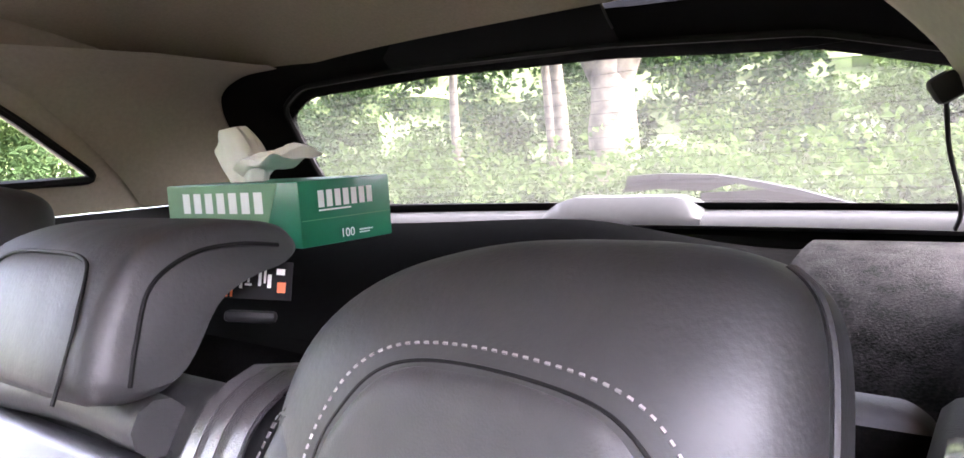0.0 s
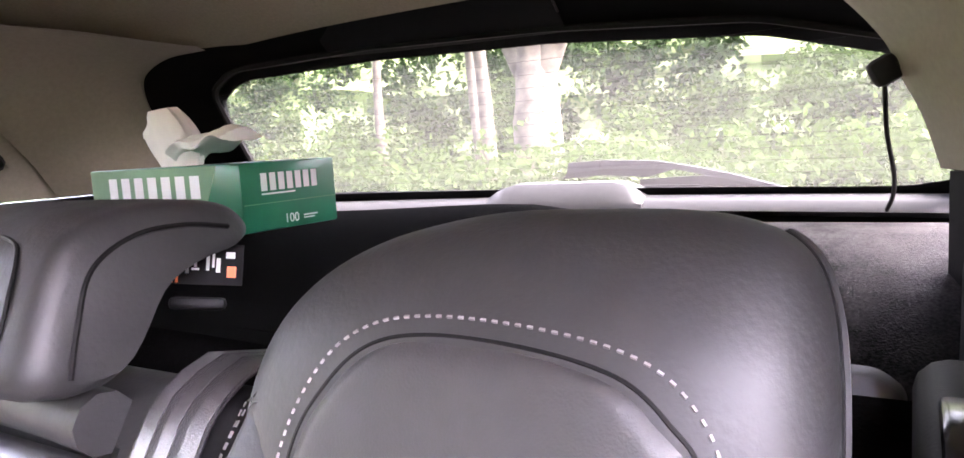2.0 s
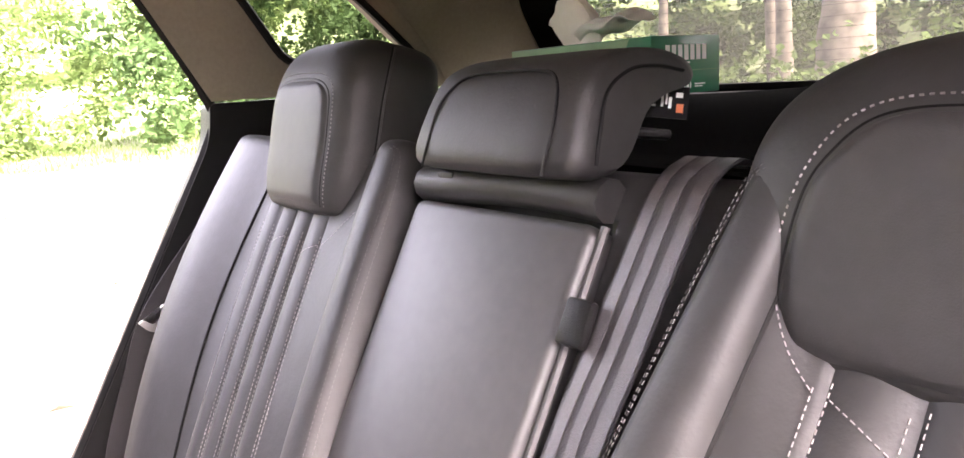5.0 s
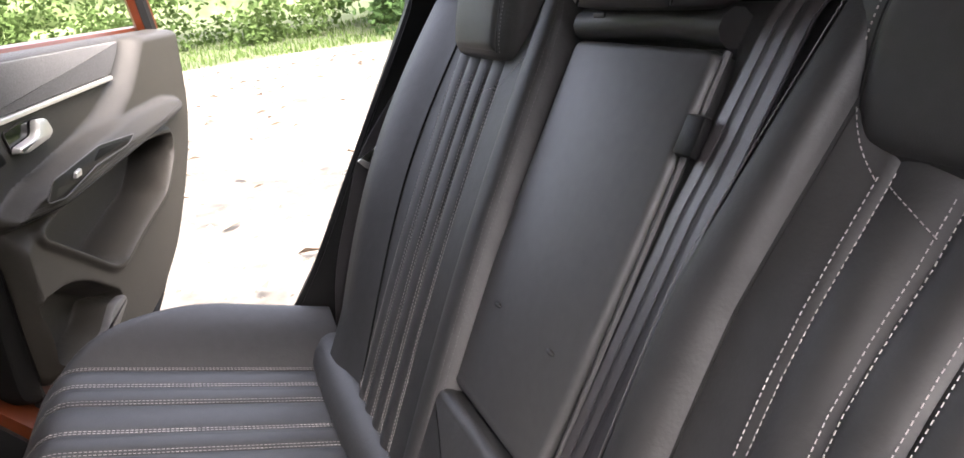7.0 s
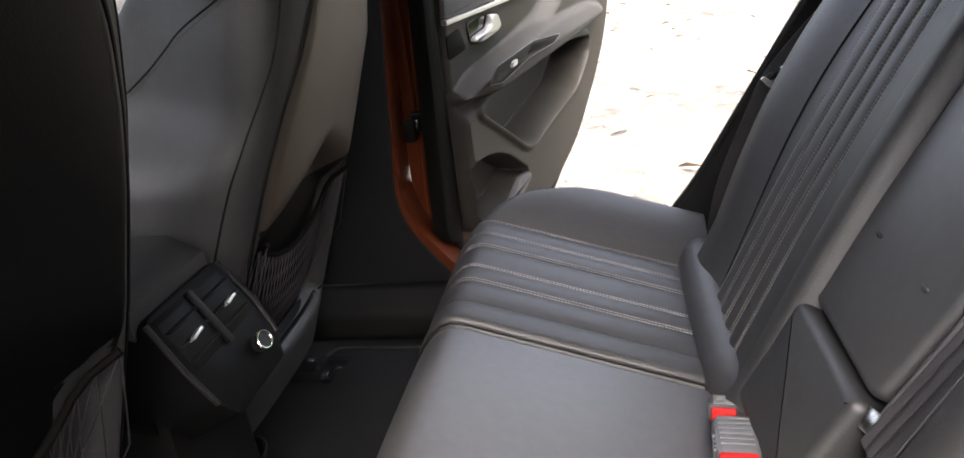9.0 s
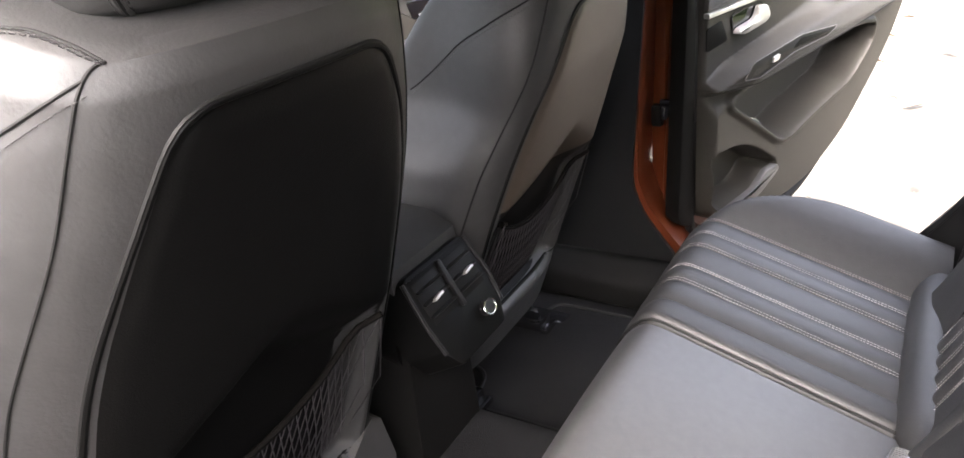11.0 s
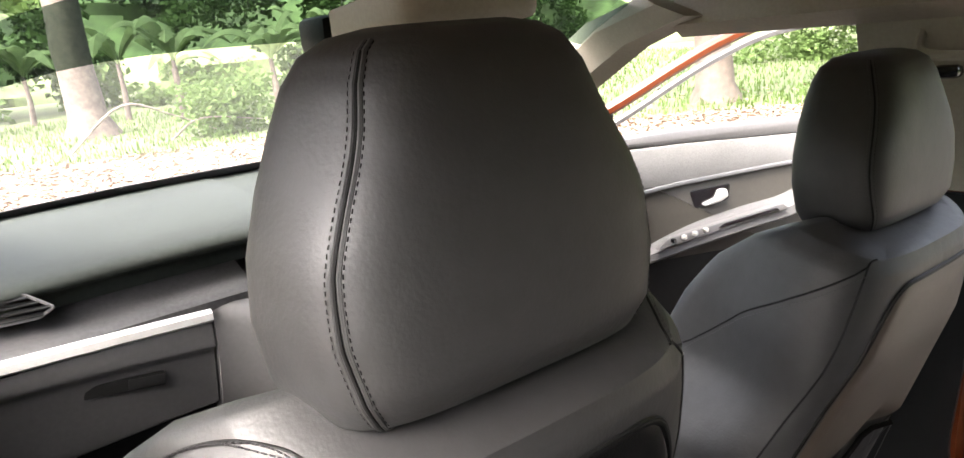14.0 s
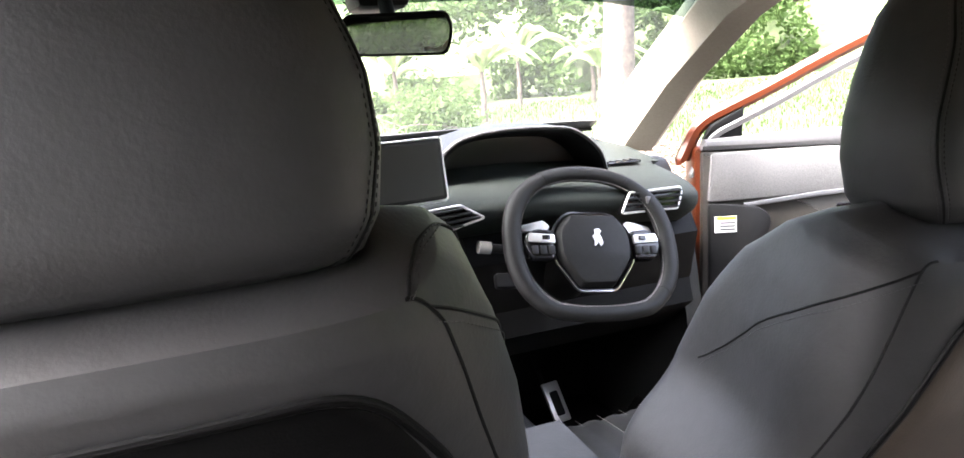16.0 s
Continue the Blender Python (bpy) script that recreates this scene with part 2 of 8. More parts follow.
def stitches(path, normal, length=0.003, gap=0.003, r=0.0006, bm=None):
    """Short raised threads along a path."""
    bm = bm or bmesh.new()
    pos, seg = 0.0, length + gap
    nxt = 0.0
    for a, b in zip(path, path[1:]):
        d = b - a
        L = d.length
        if L < 1e-6:
            continue
        d = d / L
        while nxt < pos + L:
            c = a + d * (nxt - pos)
            side = d.cross(normal).normalized()
            e = c + d * length
            lift = normal * r * 1.3
            q = [c + side * r, c + lift, c - side * r, e + side * r, e + lift, e - side * r]
            mid = [p + d * 0 for p in q]
            v = [bm.verts.new(p) for p in mid]
            bm.faces.new((v[0], v[1], v[4], v[3]))
            bm.faces.new((v[1], v[2], v[5], v[4]))
            bm.faces.new((v[0], v[2], v[1]))
            bm.faces.new((v[3], v[4], v[5]))
            nxt += seg
        pos += L
    return bm


def box(c, s, bevel=0.0, bm=None, m=None, seg=2):
    """A bevelled box: centre, size and an optional turn about its centre."""
    own = bmesh.new()
    bmesh.ops.create_cube(own, size=1)
    bmesh.ops.scale(own, vec=s, verts=own.verts)
    if bevel:
        bmesh.ops.bevel(own, geom=own.edges[:], offset=bevel, segments=seg, profile=0.5, affect="EDGES")
    mm = Matrix.Translation(c) @ (m if m else Matrix())
    bmesh.ops.transform(own, matrix=mm, verts=own.verts)
    if bm is None:
        return own
    me = bpy.data.meshes.new("tmp")
    own.to_mesh(me)
    own.free()
    bm.from_mesh(me)
    bpy.data.meshes.remove(me)
    return bm


def slab(poly, to3, depth, bevel=0.0, seg=2):
    """An outline in the plane (a, b), mapped by to3(a, b, c), from c = 0 to c = depth, with rounded front edges."""
    bm = bmesh.new()
    n = len(poly)
    ca, cb = sum(p[0] for p in poly) / n, sum(p[1] for p in poly) / n

    def ringat(inset, c):
        out = []
        for i in range(n):
            a, b = poly[i]
            pa, pb = poly[i - 1]
            na, nb = poly[(i + 1) % n]
            ta, tb = na - pa, nb - pb
            L = math.hypot(ta, tb) or 1
            out.append(to3(a - tb / L * inset, b + ta / L * inset, c))
        return out
    area = sum(poly[i - 1][0] * poly[i][1] - poly[i][0] * poly[i - 1][1] for i in range(n))
    sg = 1 if area > 0 else -1
    rings = [ringat(0, 0)]
    if bevel:
        for k in range(seg + 1):
            a = k / seg * math.pi / 2
            rings.append(ringat(sg * bevel * (1 - math.cos(a)), depth - math.copysign(bevel, depth) * (1 - math.sin(a))))
    else:
        rings.append(ringat(0, depth))
    return loft(rings, bm)


def rounded(pts, r, seg=5):
    """Round the corners of an outline; r may be one number or one for each corner."""
    out, n = [], len(pts)
    for i in range(n):
        p, a, b = V(*pts[i]), V(*pts[i - 1]), V(*pts[(i + 1) % n])
        rr = r[i] if isinstance(r, (list, tuple)) else r
        u, w = (a - p), (b - p)
        rr = min(rr, u.length * 0.49, w.length * 0.49)
        s, e = p + u.normalized() * rr, p + w.normalized() * rr
        for k in range(seg + 1):
            t = k / seg
            q = s * (1 - t) ** 2 + p * 2 * t * (1 - t) + e * t * t
            out.append((q[0], q[1]))
    return out


def sup(a, n):
    return math.copysign(abs(a) ** (2 / n), a)


def pillow(rings_spec, n=36):
    """A soft body: rings of (centre, half width along x, half depth along the second axis, squareness, tilt axis)."""
    rings = []
    for c, hw, hd, e, ax, ay in rings_spec:
        rings.append([c + ax * (hw * sup(math.cos(t), e)) + ay * (hd * sup(math.sin(t), e)) for t in [2 * math.pi * k / n for k in range(n)]])
    return loft(rings)


def patch(outl, to3, depth, bevel, nb=28, na=26):
    """A raised panel as a fine grid inside an outline (a, b), rounded at its border."""
    bm = bmesh.new()
    b0, b1 = min(p[1] for p in outl), max(p[1] for p in outl)
    rows = []
    for i in range(nb + 1):
        f = 0.5 - 0.5 * math.cos(math.pi * (0.02 + 0.96 * i / nb))
        b = b0 + (b1 - b0) * f
        xs = []
        for p, q in zip(outl, outl[1:] + outl[:1]):
            if (p[1] - b) * (q[1] - b) < 0:
                xs.append(p[0] + (q[0] - p[0]) * (b - p[1]) / (q[1] - p[1]))
        if len(xs) < 2:
            continue
        lo, hi = min(xs), max(xs)
        row = []
        for j in range(na + 1):
            a = lo + (hi - lo) * (0.5 - 0.5 * math.cos(math.pi * j / na))
            d = min(a - lo, hi - a, b - b0, b1 - b)
            row.append(bm.verts.new(to3(a, b, depth * math.sin(math.pi / 2 * min(1, d / bevel)))))
        rows.append(row)
    for p, q in zip(rows, rows[1:]):
        for j in range(na):
            bm.faces.new((p[j], p[j + 1], q[j + 1], q[j]))
    return bm


def bars(parent, name, material, to3, rects, label=""):
    for a0, b0, a1, b1 in rects:
        bm = bmesh.new()
        bm.faces.new([bm.verts.new(to3(a, b, 0.0006)) for a, b in ((a0, b0), (a1, b0), (a1, b1), (a0, b1))])
        part(name, bm, material, parent, label, smooth=False)

# ---- the car's shell ----
def side_x(z, k=1):
    """The inner face of the body side at a height."""
    return k * (0.705 - 0.30 * max(0.0, z - 1.15))


def side_map(k=1, off=0.0):
    return lambda y, z, c: V(side_x(z, k) + k * (c + off), y, z)


def roof_z(x, y):
    t = [(-0.75, 1.33), (-0.62, 1.375), (-0.5, 1.437), (-0.35, 1.495), (0.0, 1.555), (0.6, 1.60), (1.1, 1.61), (1.3, 1.60), (1.5, 1.58)]
    z = t[0][1]
    for (a, za), (b, zb) in zip(t, t[1:]):
        if a <= y <= b:
            z = za + (zb - za) * (y - a) / (b - a)
    if y > 1.5:
        z = t[-1][1]
    return z - (0.06 - 0.03 * min(1.0, max(0.0, (-0.35 - y) / 0.2))) * min(1.2, abs(x) / 0.60) ** 3.2


bm = bmesh.new()
NX, NY = 28, 40
for lift in (0.0, 0.03):
    rows = []
    for j in range(NY + 1):
        y = -0.615 + 2.035 * j / NY
        rows.append([bm.verts.new((x, y, roof_z(x, y) + lift)) for x in [-0.655 + 1.31 * i / NX for i in range(NX + 1)]])
    for a, b in zip(rows, rows[1:]):
        for i in range(NX):
            bm.faces.new((a[i], a[i + 1], b[i + 1], b[i]))
structure("ceiling", bm, headliner, "beige woven headliner of the car roof")

# outer roof skin
bm = bmesh.new()
rows = []
for j in range(25):
    y = -0.66 + 2.2 * j / 24
    rows.append([bm.verts.new((x, y, roof_z(x, y) + 0.06)) for x in [-0.74 + 1.48 * i / 20 for i in range(21)]])
for a, b in zip(rows, rows[1:]):
    for i in range(20):
        bm.faces.new((a[i], a[i + 1], b[i + 1], b[i]))
structure("roof_skin", bm, paint, "orange painted outer skin of the roof")

# floor pan with carpet, sills
bm = box((0, 0.75, 0.33), (1.44, 3.0, 0.06), 0.01)
structure("floor", bm, carpet, "black carpeted floor of the car")
bm = slab(rounded([(-0.16, 0.36), (0.16, 0.36), (0.11, 0.47), (-0.11, 0.47)], 0.03), lambda a, b, c: V(a, 0.62 + c, b), 1.3)
structure("floor_tunnel", bm, carpet, "carpeted tunnel along the middle of the floor")
for k, nm in ((1, "right"), (-1, "left")):
    bm = slab(rounded([(0.645, 0.36), (0.76, 0.36), (0.76, 0.455), (0.70, 0.47), (0.655, 0.42)], 0.015), lambda a, b, c: V(k * a, 0.18 + c, b), 1.75)
    structure("sill_trim_" + nm, bm, black_trim, "dark plastic trim along the door sill")
    bm = slab(rounded([(0.763, 0.25), (0.86, 0.25), (0.86, 0.40), (0.82, 0.445), (0.763, 0.447)], 0.02), lambda a, b, c: V(k * a, 0.05 + c, b), 1.95)
    structure("sill_" + nm, bm, paint, "orange painted door sill")
    # rear side trims: lower dark, upper beige round the quarter window
    low = [(-0.055, 1.165), (-0.05, 1.11), (0.06, 0.915), (0.197, 0.673), (0.262, 0.58), (0.31, 0.455), (-0.95, 0.455), (-0.95, 1.165), (-0.45, 1.165)]
    bm = slab(rounded(low, [0.01, 0.05, 0.03, 0.03, 0.03, 0.02, 0.02, 0.02, 0.02]), side_map(k), 0.05, 0.006)
    structure("pillar_lower_" + nm, bm, dark_plastic, "dark plastic trim on the lower rear pillar")
    up = [[(-0.058, 1.168), (0.04, 1.32), (0.13, 1.415), (0.20, 1.47), (0.06, 1.47), (-0.03, 1.405), (-0.105, 1.313), (-0.178, 1.218), (-0.215, 1.168)],
          [(-0.178, 1.218), (-0.43, 1.218), (-0.47, 1.168), (-0.215, 1.168)],
          [(-0.43, 1.218), (-0.30, 1.316), (-0.222, 1.362), (-0.10, 1.41), (-0.03, 1.405), (0.06, 1.47), (-0.25, 1.46), (-0.56, 1.42), (-0.72, 1.30), (-0.80, 1.168), (-0.47, 1.168)]]
    for q in up:
        bm = slab(q, side_map(k), 0.03)
        structure("pillar_upper_" + nm, bm, pillar_trim, "beige plastic trim round the rear quarter window")
    # quarter window
    ring = [(-0.178, 1.218), (-0.105, 1.313), (-0.03, 1.405), (-0.10, 1.41), (-0.222, 1.362), (-0.30, 1.316), (-0.43, 1.218)]
    path = [side_map(k, 0.0)(y, z, -0.002) for y, z in rounded(ring, 0.03)]
    structure("window_seal_" + nm, tube(path, 0.007, 6, closed=True), rubber, "black rubber seal of the quarter window")
    bm = bmesh.new()
    bm.faces.new([bm.verts.new(side_map(k, 0.034)(y, z, 0)) for y, z in ring])
    structure("window_quarter_" + nm, bm, tinted_glass, "lightly tinted quarter window pane", smooth=False)
    # centre pillar
    bm = slab([(0.765, 1.145), (0.965, 1.145), (0.955, 1.50), (0.79, 1.50)], side_map(k), 0.045, 0.006)
    structure("pillar_middle_upper_" + nm, bm, pillar_trim, "beige plastic trim on the middle pillar")
    bm = slab(rounded([(0.768, 1.14), (0.965, 1.14), (1.0, 0.70), (1.06, 0.47), (0.70, 0.47), (0.815, 0.62)], [0.005, 0.005, 0.03, 0.05, 0.02, 0.08]), side_map(k, 0.002), 0.014, 0.004)
    structure("pillar_middle_lower_" + nm, bm, dark_plastic, "dark plastic trim on the lower middle pillar")
    bm = slab(rounded([(0.58, 0.43), (0.90, 0.43), (0.90, 1.15), (0.782, 1.15), (0.802, 0.66), (0.778, 0.595), (0.70, 0.50), (0.58, 0.46)], [0.005, 0.005, 0.002, 0.002, 0.02, 0.02, 0.02, 0.005]), lambda y, z, c: V(k * (0.7195 + c), y, z), 0.128, 0.002)
    structure("pillar_jamb_" + nm, bm, paint, "orange painted jamb of the middle pillar")
    bm = slab([(0.782, 1.15), (0.90, 1.15), (0.90, 1.47), (0.80, 1.47)], lambda y, z, c: V(k * (0.755 - 0.28 * (z - 1.15) + c), y, z), 0.09, 0.010)
    structure("pillar_jamb_upper_" + nm, bm, paint, "orange painted jamb of the upper middle pillar")
    # front pillar
    a_in = [V(k * 0.670, 2.05, 1.158), V(k * 0.645, 1.78, 1.328), V(k * 0.575, 1.49, 1.450), V(k * 0.54, 1.30, 1.492)]
    a_out = [V(k * 0.742, 1.90, 1.13), V(k * 0.697, 1.66, 1.29), V(k * 0.64, 1.40, 1.412), V(k * 0.60, 1.22, 1.462)]
    rings = []
    for p, q in zip(a_in, a_out):
        m_ = (p + q) / 2 + V(-k * 0.018, -0.02, -0.012)
        rings.append([p, m_, q, q + V(k * 0.05, 0.03, 0.02), p + V(k * 0.03, 0.06, 0.02)])
    bm = loft(rings)
    structure("pillar_front_" + nm, bm, pillar_trim, "beige plastic trim on the windscreen pillar")
    path_o = [p + V(k * 0.022, 0.02, 0.004) for p in spline([V(k * 0.76, 1.86, 0.45), V(k * 0.765, 1.90, 0.8), V(k * 0.755, 1.90, 1.10)], 6)]
    structure("pillar_front_jamb_" + nm, tube(path_o, 0.024, 10), paint, "orange painted jamb of the front door opening")
    bm = slab(rounded([(1.66, 0.36), (2.22, 0.36), (2.22, 1.12), (1.84, 1.12), (1.74, 0.95), (1.68, 0.60)], 0.03), lambda y, z, c: V(k * (0.70 + c), y, z), 0.05, 0.006)
    structure("kick_panel_" + nm, bm, dark_plastic, "dark plastic panel beside the footwell")
    # roof rail over the doors
    if k < 0:
        continue
    # door opening seal at the rear
    edge = [(0.32, 0.45), (0.262, 0.58), (0.197, 0.673), (0.06, 0.915), (-0.052, 1.11), (-0.055, 1.17), (0.04, 1.32), (0.13, 1.41), (0.25, 1.445), (0.6, 1.455)]
    path = spline([side_map(k, 0.01)(y, z, 0) for y, z in edge], 5)
    structure("door_seal_" + nm, tube(path, 0.009, 6), rubber, "black rubber seal round the door opening")
    bm = loft([[V(k * (side_x(z) + 0.0 + c), y, z) for z, c in ((1.45, -0.03), (1.425, 0.0), (1.43, 0.05), (1.475, 0.06), (1.50, 0.0))] for y in (-0.05, 0.4, 0.9, 1.30)])
    structure("roof_rail_" + nm, bm, pillar_trim, "beige trim of the roof rail")

# firewall and lower front
bm = box((0, 2.22, 0.75), (1.44, 0.05, 0.85), 0.01)
structure("bulkhead", bm, carpet, "black carpeted bulkhead behind the pedals")
bm = slab([(-0.2, 0.36), (-0.9, 0.36), (-0.9, 0.46), (-0.2, 0.46)], lambda y, z, c: V(-0.70 + c, y, z), 1.4)
structure("boot_floor", bm, carpet, "black carpeted boot floor")

# tailgate
def glass_rear(x, z, c=0.0):
    bow = 0.06 * (1 - (x / 0.55) ** 2)
    return V(x, -0.80 - bow + 0.8 * (z - 1.11) - c * 0.78, z - c * 0.62)


inner = [(0.50, 1.140), (0.525, 1.20), (0.50, 1.318), (0.44, 1.345), (0.20, 1.352), (-0.06, 1.345), (-0.30, 1.325), (-0.43, 1.290), (-0.468, 1.22), (-0.484, 1.145), (-0.46, 1.122), (-0.20, 1.128), (0.20, 1.135)]
inner = rounded(inner, 0.02, 3)


def hatch_ring(px, pz, grow):
    """A point of the trim: from the glass edge (0) to the headliner (1), along a ray from the middle."""
    cx, cz = 0.03, 1.23
    dx, dz, best = px - cx, pz - cz, 1.0
    for (ax_, az), (bx, bz) in zip(hatch_outer, hatch_outer[1:] + hatch_outer[:1]):
        ex_, ez = bx - ax_, bz - az
        det = dx * ez - dz * ex_
        if abs(det) < 1e-9:
            continue
        t = ((ax_ - cx) * ez - (az - cz) * ex_) / det
        u = ((ax_ - cx) * dz - (az - cz) * dx) / det
        if t > 0 and -1e-6 <= u <= 1 + 1e-6:
            best = max(1.0, t)
    k = 1 + (best - 1) * grow
    return cx + dx * k, cz + dz * k


hatch_outer = rounded([(0.76, 1.27), (0.69, 1.330), (0.60, 1.362), (0.50, 1.370), (0.18, 1.352), (-0.05, 1.344), (-0.24, 1.332), (-0.30, 1.322), (-0.36, 1.303), (-0.40, 1.276), (-0.43, 1.235), (-0.48, 1.18), (-0.50, 1.10), (0.20, 1.10), (0.70, 1.10), (0.77, 1.20)], 0.04, 3)
bm = bmesh.new()
dense = []
for p, q in zip(inner, inner[1:] + inner[:1]):
    for i in range(4):
        dense.append((p[0] + (q[0] - p[0]) * i / 4, p[1] + (q[1] - p[1]) * i / 4))
rings = []
for grow, depth in ((0.0, 0.03), (0.0, 0.0), (0.2, -0.022), (0.6, -0.043), (1.0, -0.050), (1.9, -0.052), (2.6, -0.030)):
    ring = [hatch_ring(a, b, grow) for a, b in dense]
    rings.append([glass_rear(max(-0.68, min(0.70 if grow > 1 else 0.80, a)), b, depth) for a, b in ring])
loft(rings, bm, cap=False)
structure("tailgate_trim", bm, black_trim, "black plastic trim round the tailgate window")
bm = bmesh.new()
bm.faces.new([bm.verts.new(glass_rear(a, b, 0.012)) for a, b in inner])
bmesh.ops.triangulate(bm, faces=bm.faces[:])
structure("window_rear", bm, veiled_glass, "lightly tinted rear window pane with a pale veil", smooth=False)
bm = bmesh.new()
for i in range(12):
    z = 1.145 + 0.0155 * i
    xl, xr = -0.475 + 0.25 * max(0, z - 1.20), 0.52 - 0.12 * max(0, z - 1.22)
    tube([glass_rear(xl + (xr - xl) * j / 16, z, 0.009) for j in range(17)], 0.00035, 4, bm)
structure("heating_wires", bm, black_trim, "thin dark heating wires on the rear window")
path = [glass_rear(a, b, 0.004) for a, b in inner]
structure("rear_window_seal", tube(path, 0.005, 6, closed=True), rubber, "black rubber seal of the rear window")

# pale ledge under the rear window with its motor cover
rings = []
for i in range(25):
    x = -0.52 + 1.06 * i / 24
    y0 = glass_rear(x, 1.12, 0).y
    rings.append([V(x, y0 + 0.0, 1.129), V(x, y0 + 0.030, 1.128), V(x, y0 + 0.044, 1.121), V(x, y0 + 0.050, 1.110), V(x, y0 + 0.01, 1.100)])
structure("tailgate_ledge", loft(rings), pale_plastic, "pale grey plastic ledge under the rear window")
rings = []
for i in range(17):
    t = i / 16
    x = 0.115 - 0.245 * t
    hgt = 0.019 * min(1, 6 * t, 6 * (1 - t)) ** 0.7
    y0 = glass_rear(x, 1.12, 0).y
    rings.append([V(x, y0 - 0.004, 1.127), V(x, y0 - 0.002, 1.129 + hgt), V(x, y0 + 0.03, 1.128 + hgt), V(x, y0 + 0.05, 1.118 + hgt * 0.3), V(x, y0 + 0.052, 1.11)])
structure("wiper_motor_cover", loft(rings), pale_plastic, "pale grey cover of the rear wiper motor")
# raised cover along the top of the tailgate trim, ending at a joint
rings = []
for i in range(25):
    x = 0.262 - 0.350 * i / 24
    end = 0.35 + 0.65 * min(1.0, i / 4)
    zl = 1.337 + 0.02 * (x - 0.09)
    rings.append([glass_rear(x, zl + dz, -d * end) for dz, d in ((0.002, 0.0), (0.000, 0.020), (0.001, 0.040), (0.006, 0.054), (0.014, 0.060), (0.024, 0.060), (0.034, 0.054))])
structure("tailgate_cover", loft(rings, closed=False), dark_plastic, "raised black cover over the rear window")
bm = slab(rounded([(-0.62, 1.312), (-0.42, 1.324), (-0.34, 1.341), (-0.26, 1.372), (0.62, 1.378), (0.58, 1.50), (-0.58, 1.50)], 0.008), lambda a, b, c: V(a, -0.70 - c, b), 0.03, 0.006)
structure("tailgate_upper_panel", bm, black_trim, "black panel over the rear window")
bm = tube([glass_rear(-0.088, z, -d - 0.002) for z, d in ((1.333, 0.034), (1.334, 0.048), (1.340, 0.059), (1.350, 0.063), (1.362, 0.060))], 0.0016, 6)
structure("trim_joint", bm, grey_plastic, "thin grey joint across the tailgate trim")
# lower tailgate inner panel
bm = slab([(-0.76, 0.45), (0.76, 0.45), (0.76, 1.09), (-0.76, 1.09)], lambda a, b, c: V(a, -0.86 - c, b), 0.05, 0.01)
structure("tailgate_panel", bm, black_trim, "black plastic inner panel of the tailgate")

# load cover behind the seats
bm = bmesh.new()
rows = []
for j in range(13):
    t = j / 12
    y = -0.80 + 0.60 * t
    rows.append([bm.verts.new((x, y, 1.085 + 0.055 * math.sin(math.pi * min(1, t * 1.2)) * min(1, max(0, (x + 0.31) / 0.25)) ** 0.7 + 0.004 * math.sin(x * 9 + t * 7))) for x in [-0.30 + 0.92 * i / 16 for i in range(17)]])
for a, b in zip(rows, rows[1:]):
    for i in range(16):
        bm.faces.new((a[i], a[i + 1], b[i + 1], b[i]))
bmesh.ops.solidify(bm, geom=bm.faces[:], thickness=0.012)
structure("load_cover", bm, black_fabric, "black fabric load cover behind the rear seats")
bm = bmesh.new()
rows = []
for j in range(17):
    t = j / 16
    rows.append([bm.verts.new((x, -0.72 + 0.42 * t, 1.105 - 0.01 * t - 0.20 * t ** 2.2)) for x in [-0.605 + 0.32 * i / 10 for i in range(11)]])
for a, b in zip(rows, rows[1:]):
    for i in range(10):
        bm.faces.new((a[i], a[i + 1], b[i + 1], b[i]))
bmesh.ops.solidify(bm, geom=bm.faces[:], thickness=0.012)
structure("load_cover_flap", bm, felt, "speckled dark grey felt flap beside the seat")

# windscreen
def screen_pt(x, t, c=0.0):
    bow = 0.10 * (1 - (x / 0.66) ** 2)
    return V(x * (1 - 0.13 * t), 2.06 + bow - 0.67 * t - c * 0.36, 1.19 + 0.385 * t - 0.075 * t * abs(x / 0.66) ** 4 - c * 0.93)


for nm, t0, t1, mt in (("windscreen", 0.0, 0.76, screen_glass), ("windscreen_band", 0.76, 1.0, shade_band)):
    bm = bmesh.new()
    rows = [[bm.verts.new(screen_pt(-0.66 + 1.32 * i / 16, t0 + (t1 - t0) * j / 4)) for i in range(17)] for j in range(5)]
    for a, b in zip(rows, rows[1:]):
        for i in range(16):
            bm.faces.new((a[i], a[i + 1], b[i + 1], b[i]))
    g = structure(nm, bm, mt, "clear windscreen" if t0 == 0 else "tinted sun band along the top of the windscreen")
    g.visible_shadow = False
path = [screen_pt(-0.66 + 1.32 * i / 16, 0.018, 0.008) for i in range(17)]
structure("windscreen_seal", tube(path, 0.0045, 6), rubber, "black rubber seal at the foot of the windscreen")
rows = [[screen_pt(-0.66 + 1.32 * i / 16, t, c) for i in range(17)] for t, c in ((0.015, 0.004), (0.085, 0.004), (0.085, 0.002), (0.015, 0.002))]
structure("windscreen_frit", loft(rows, closed=False), pale_plastic, "pale grey band along the foot of the windscreen")
bm = box((0, 2.40, 1.0), (1.5, 0.5, 0.10), 0.04)
structure("bonnet", bm, paint, "orange bonnet beyond the windscreen")
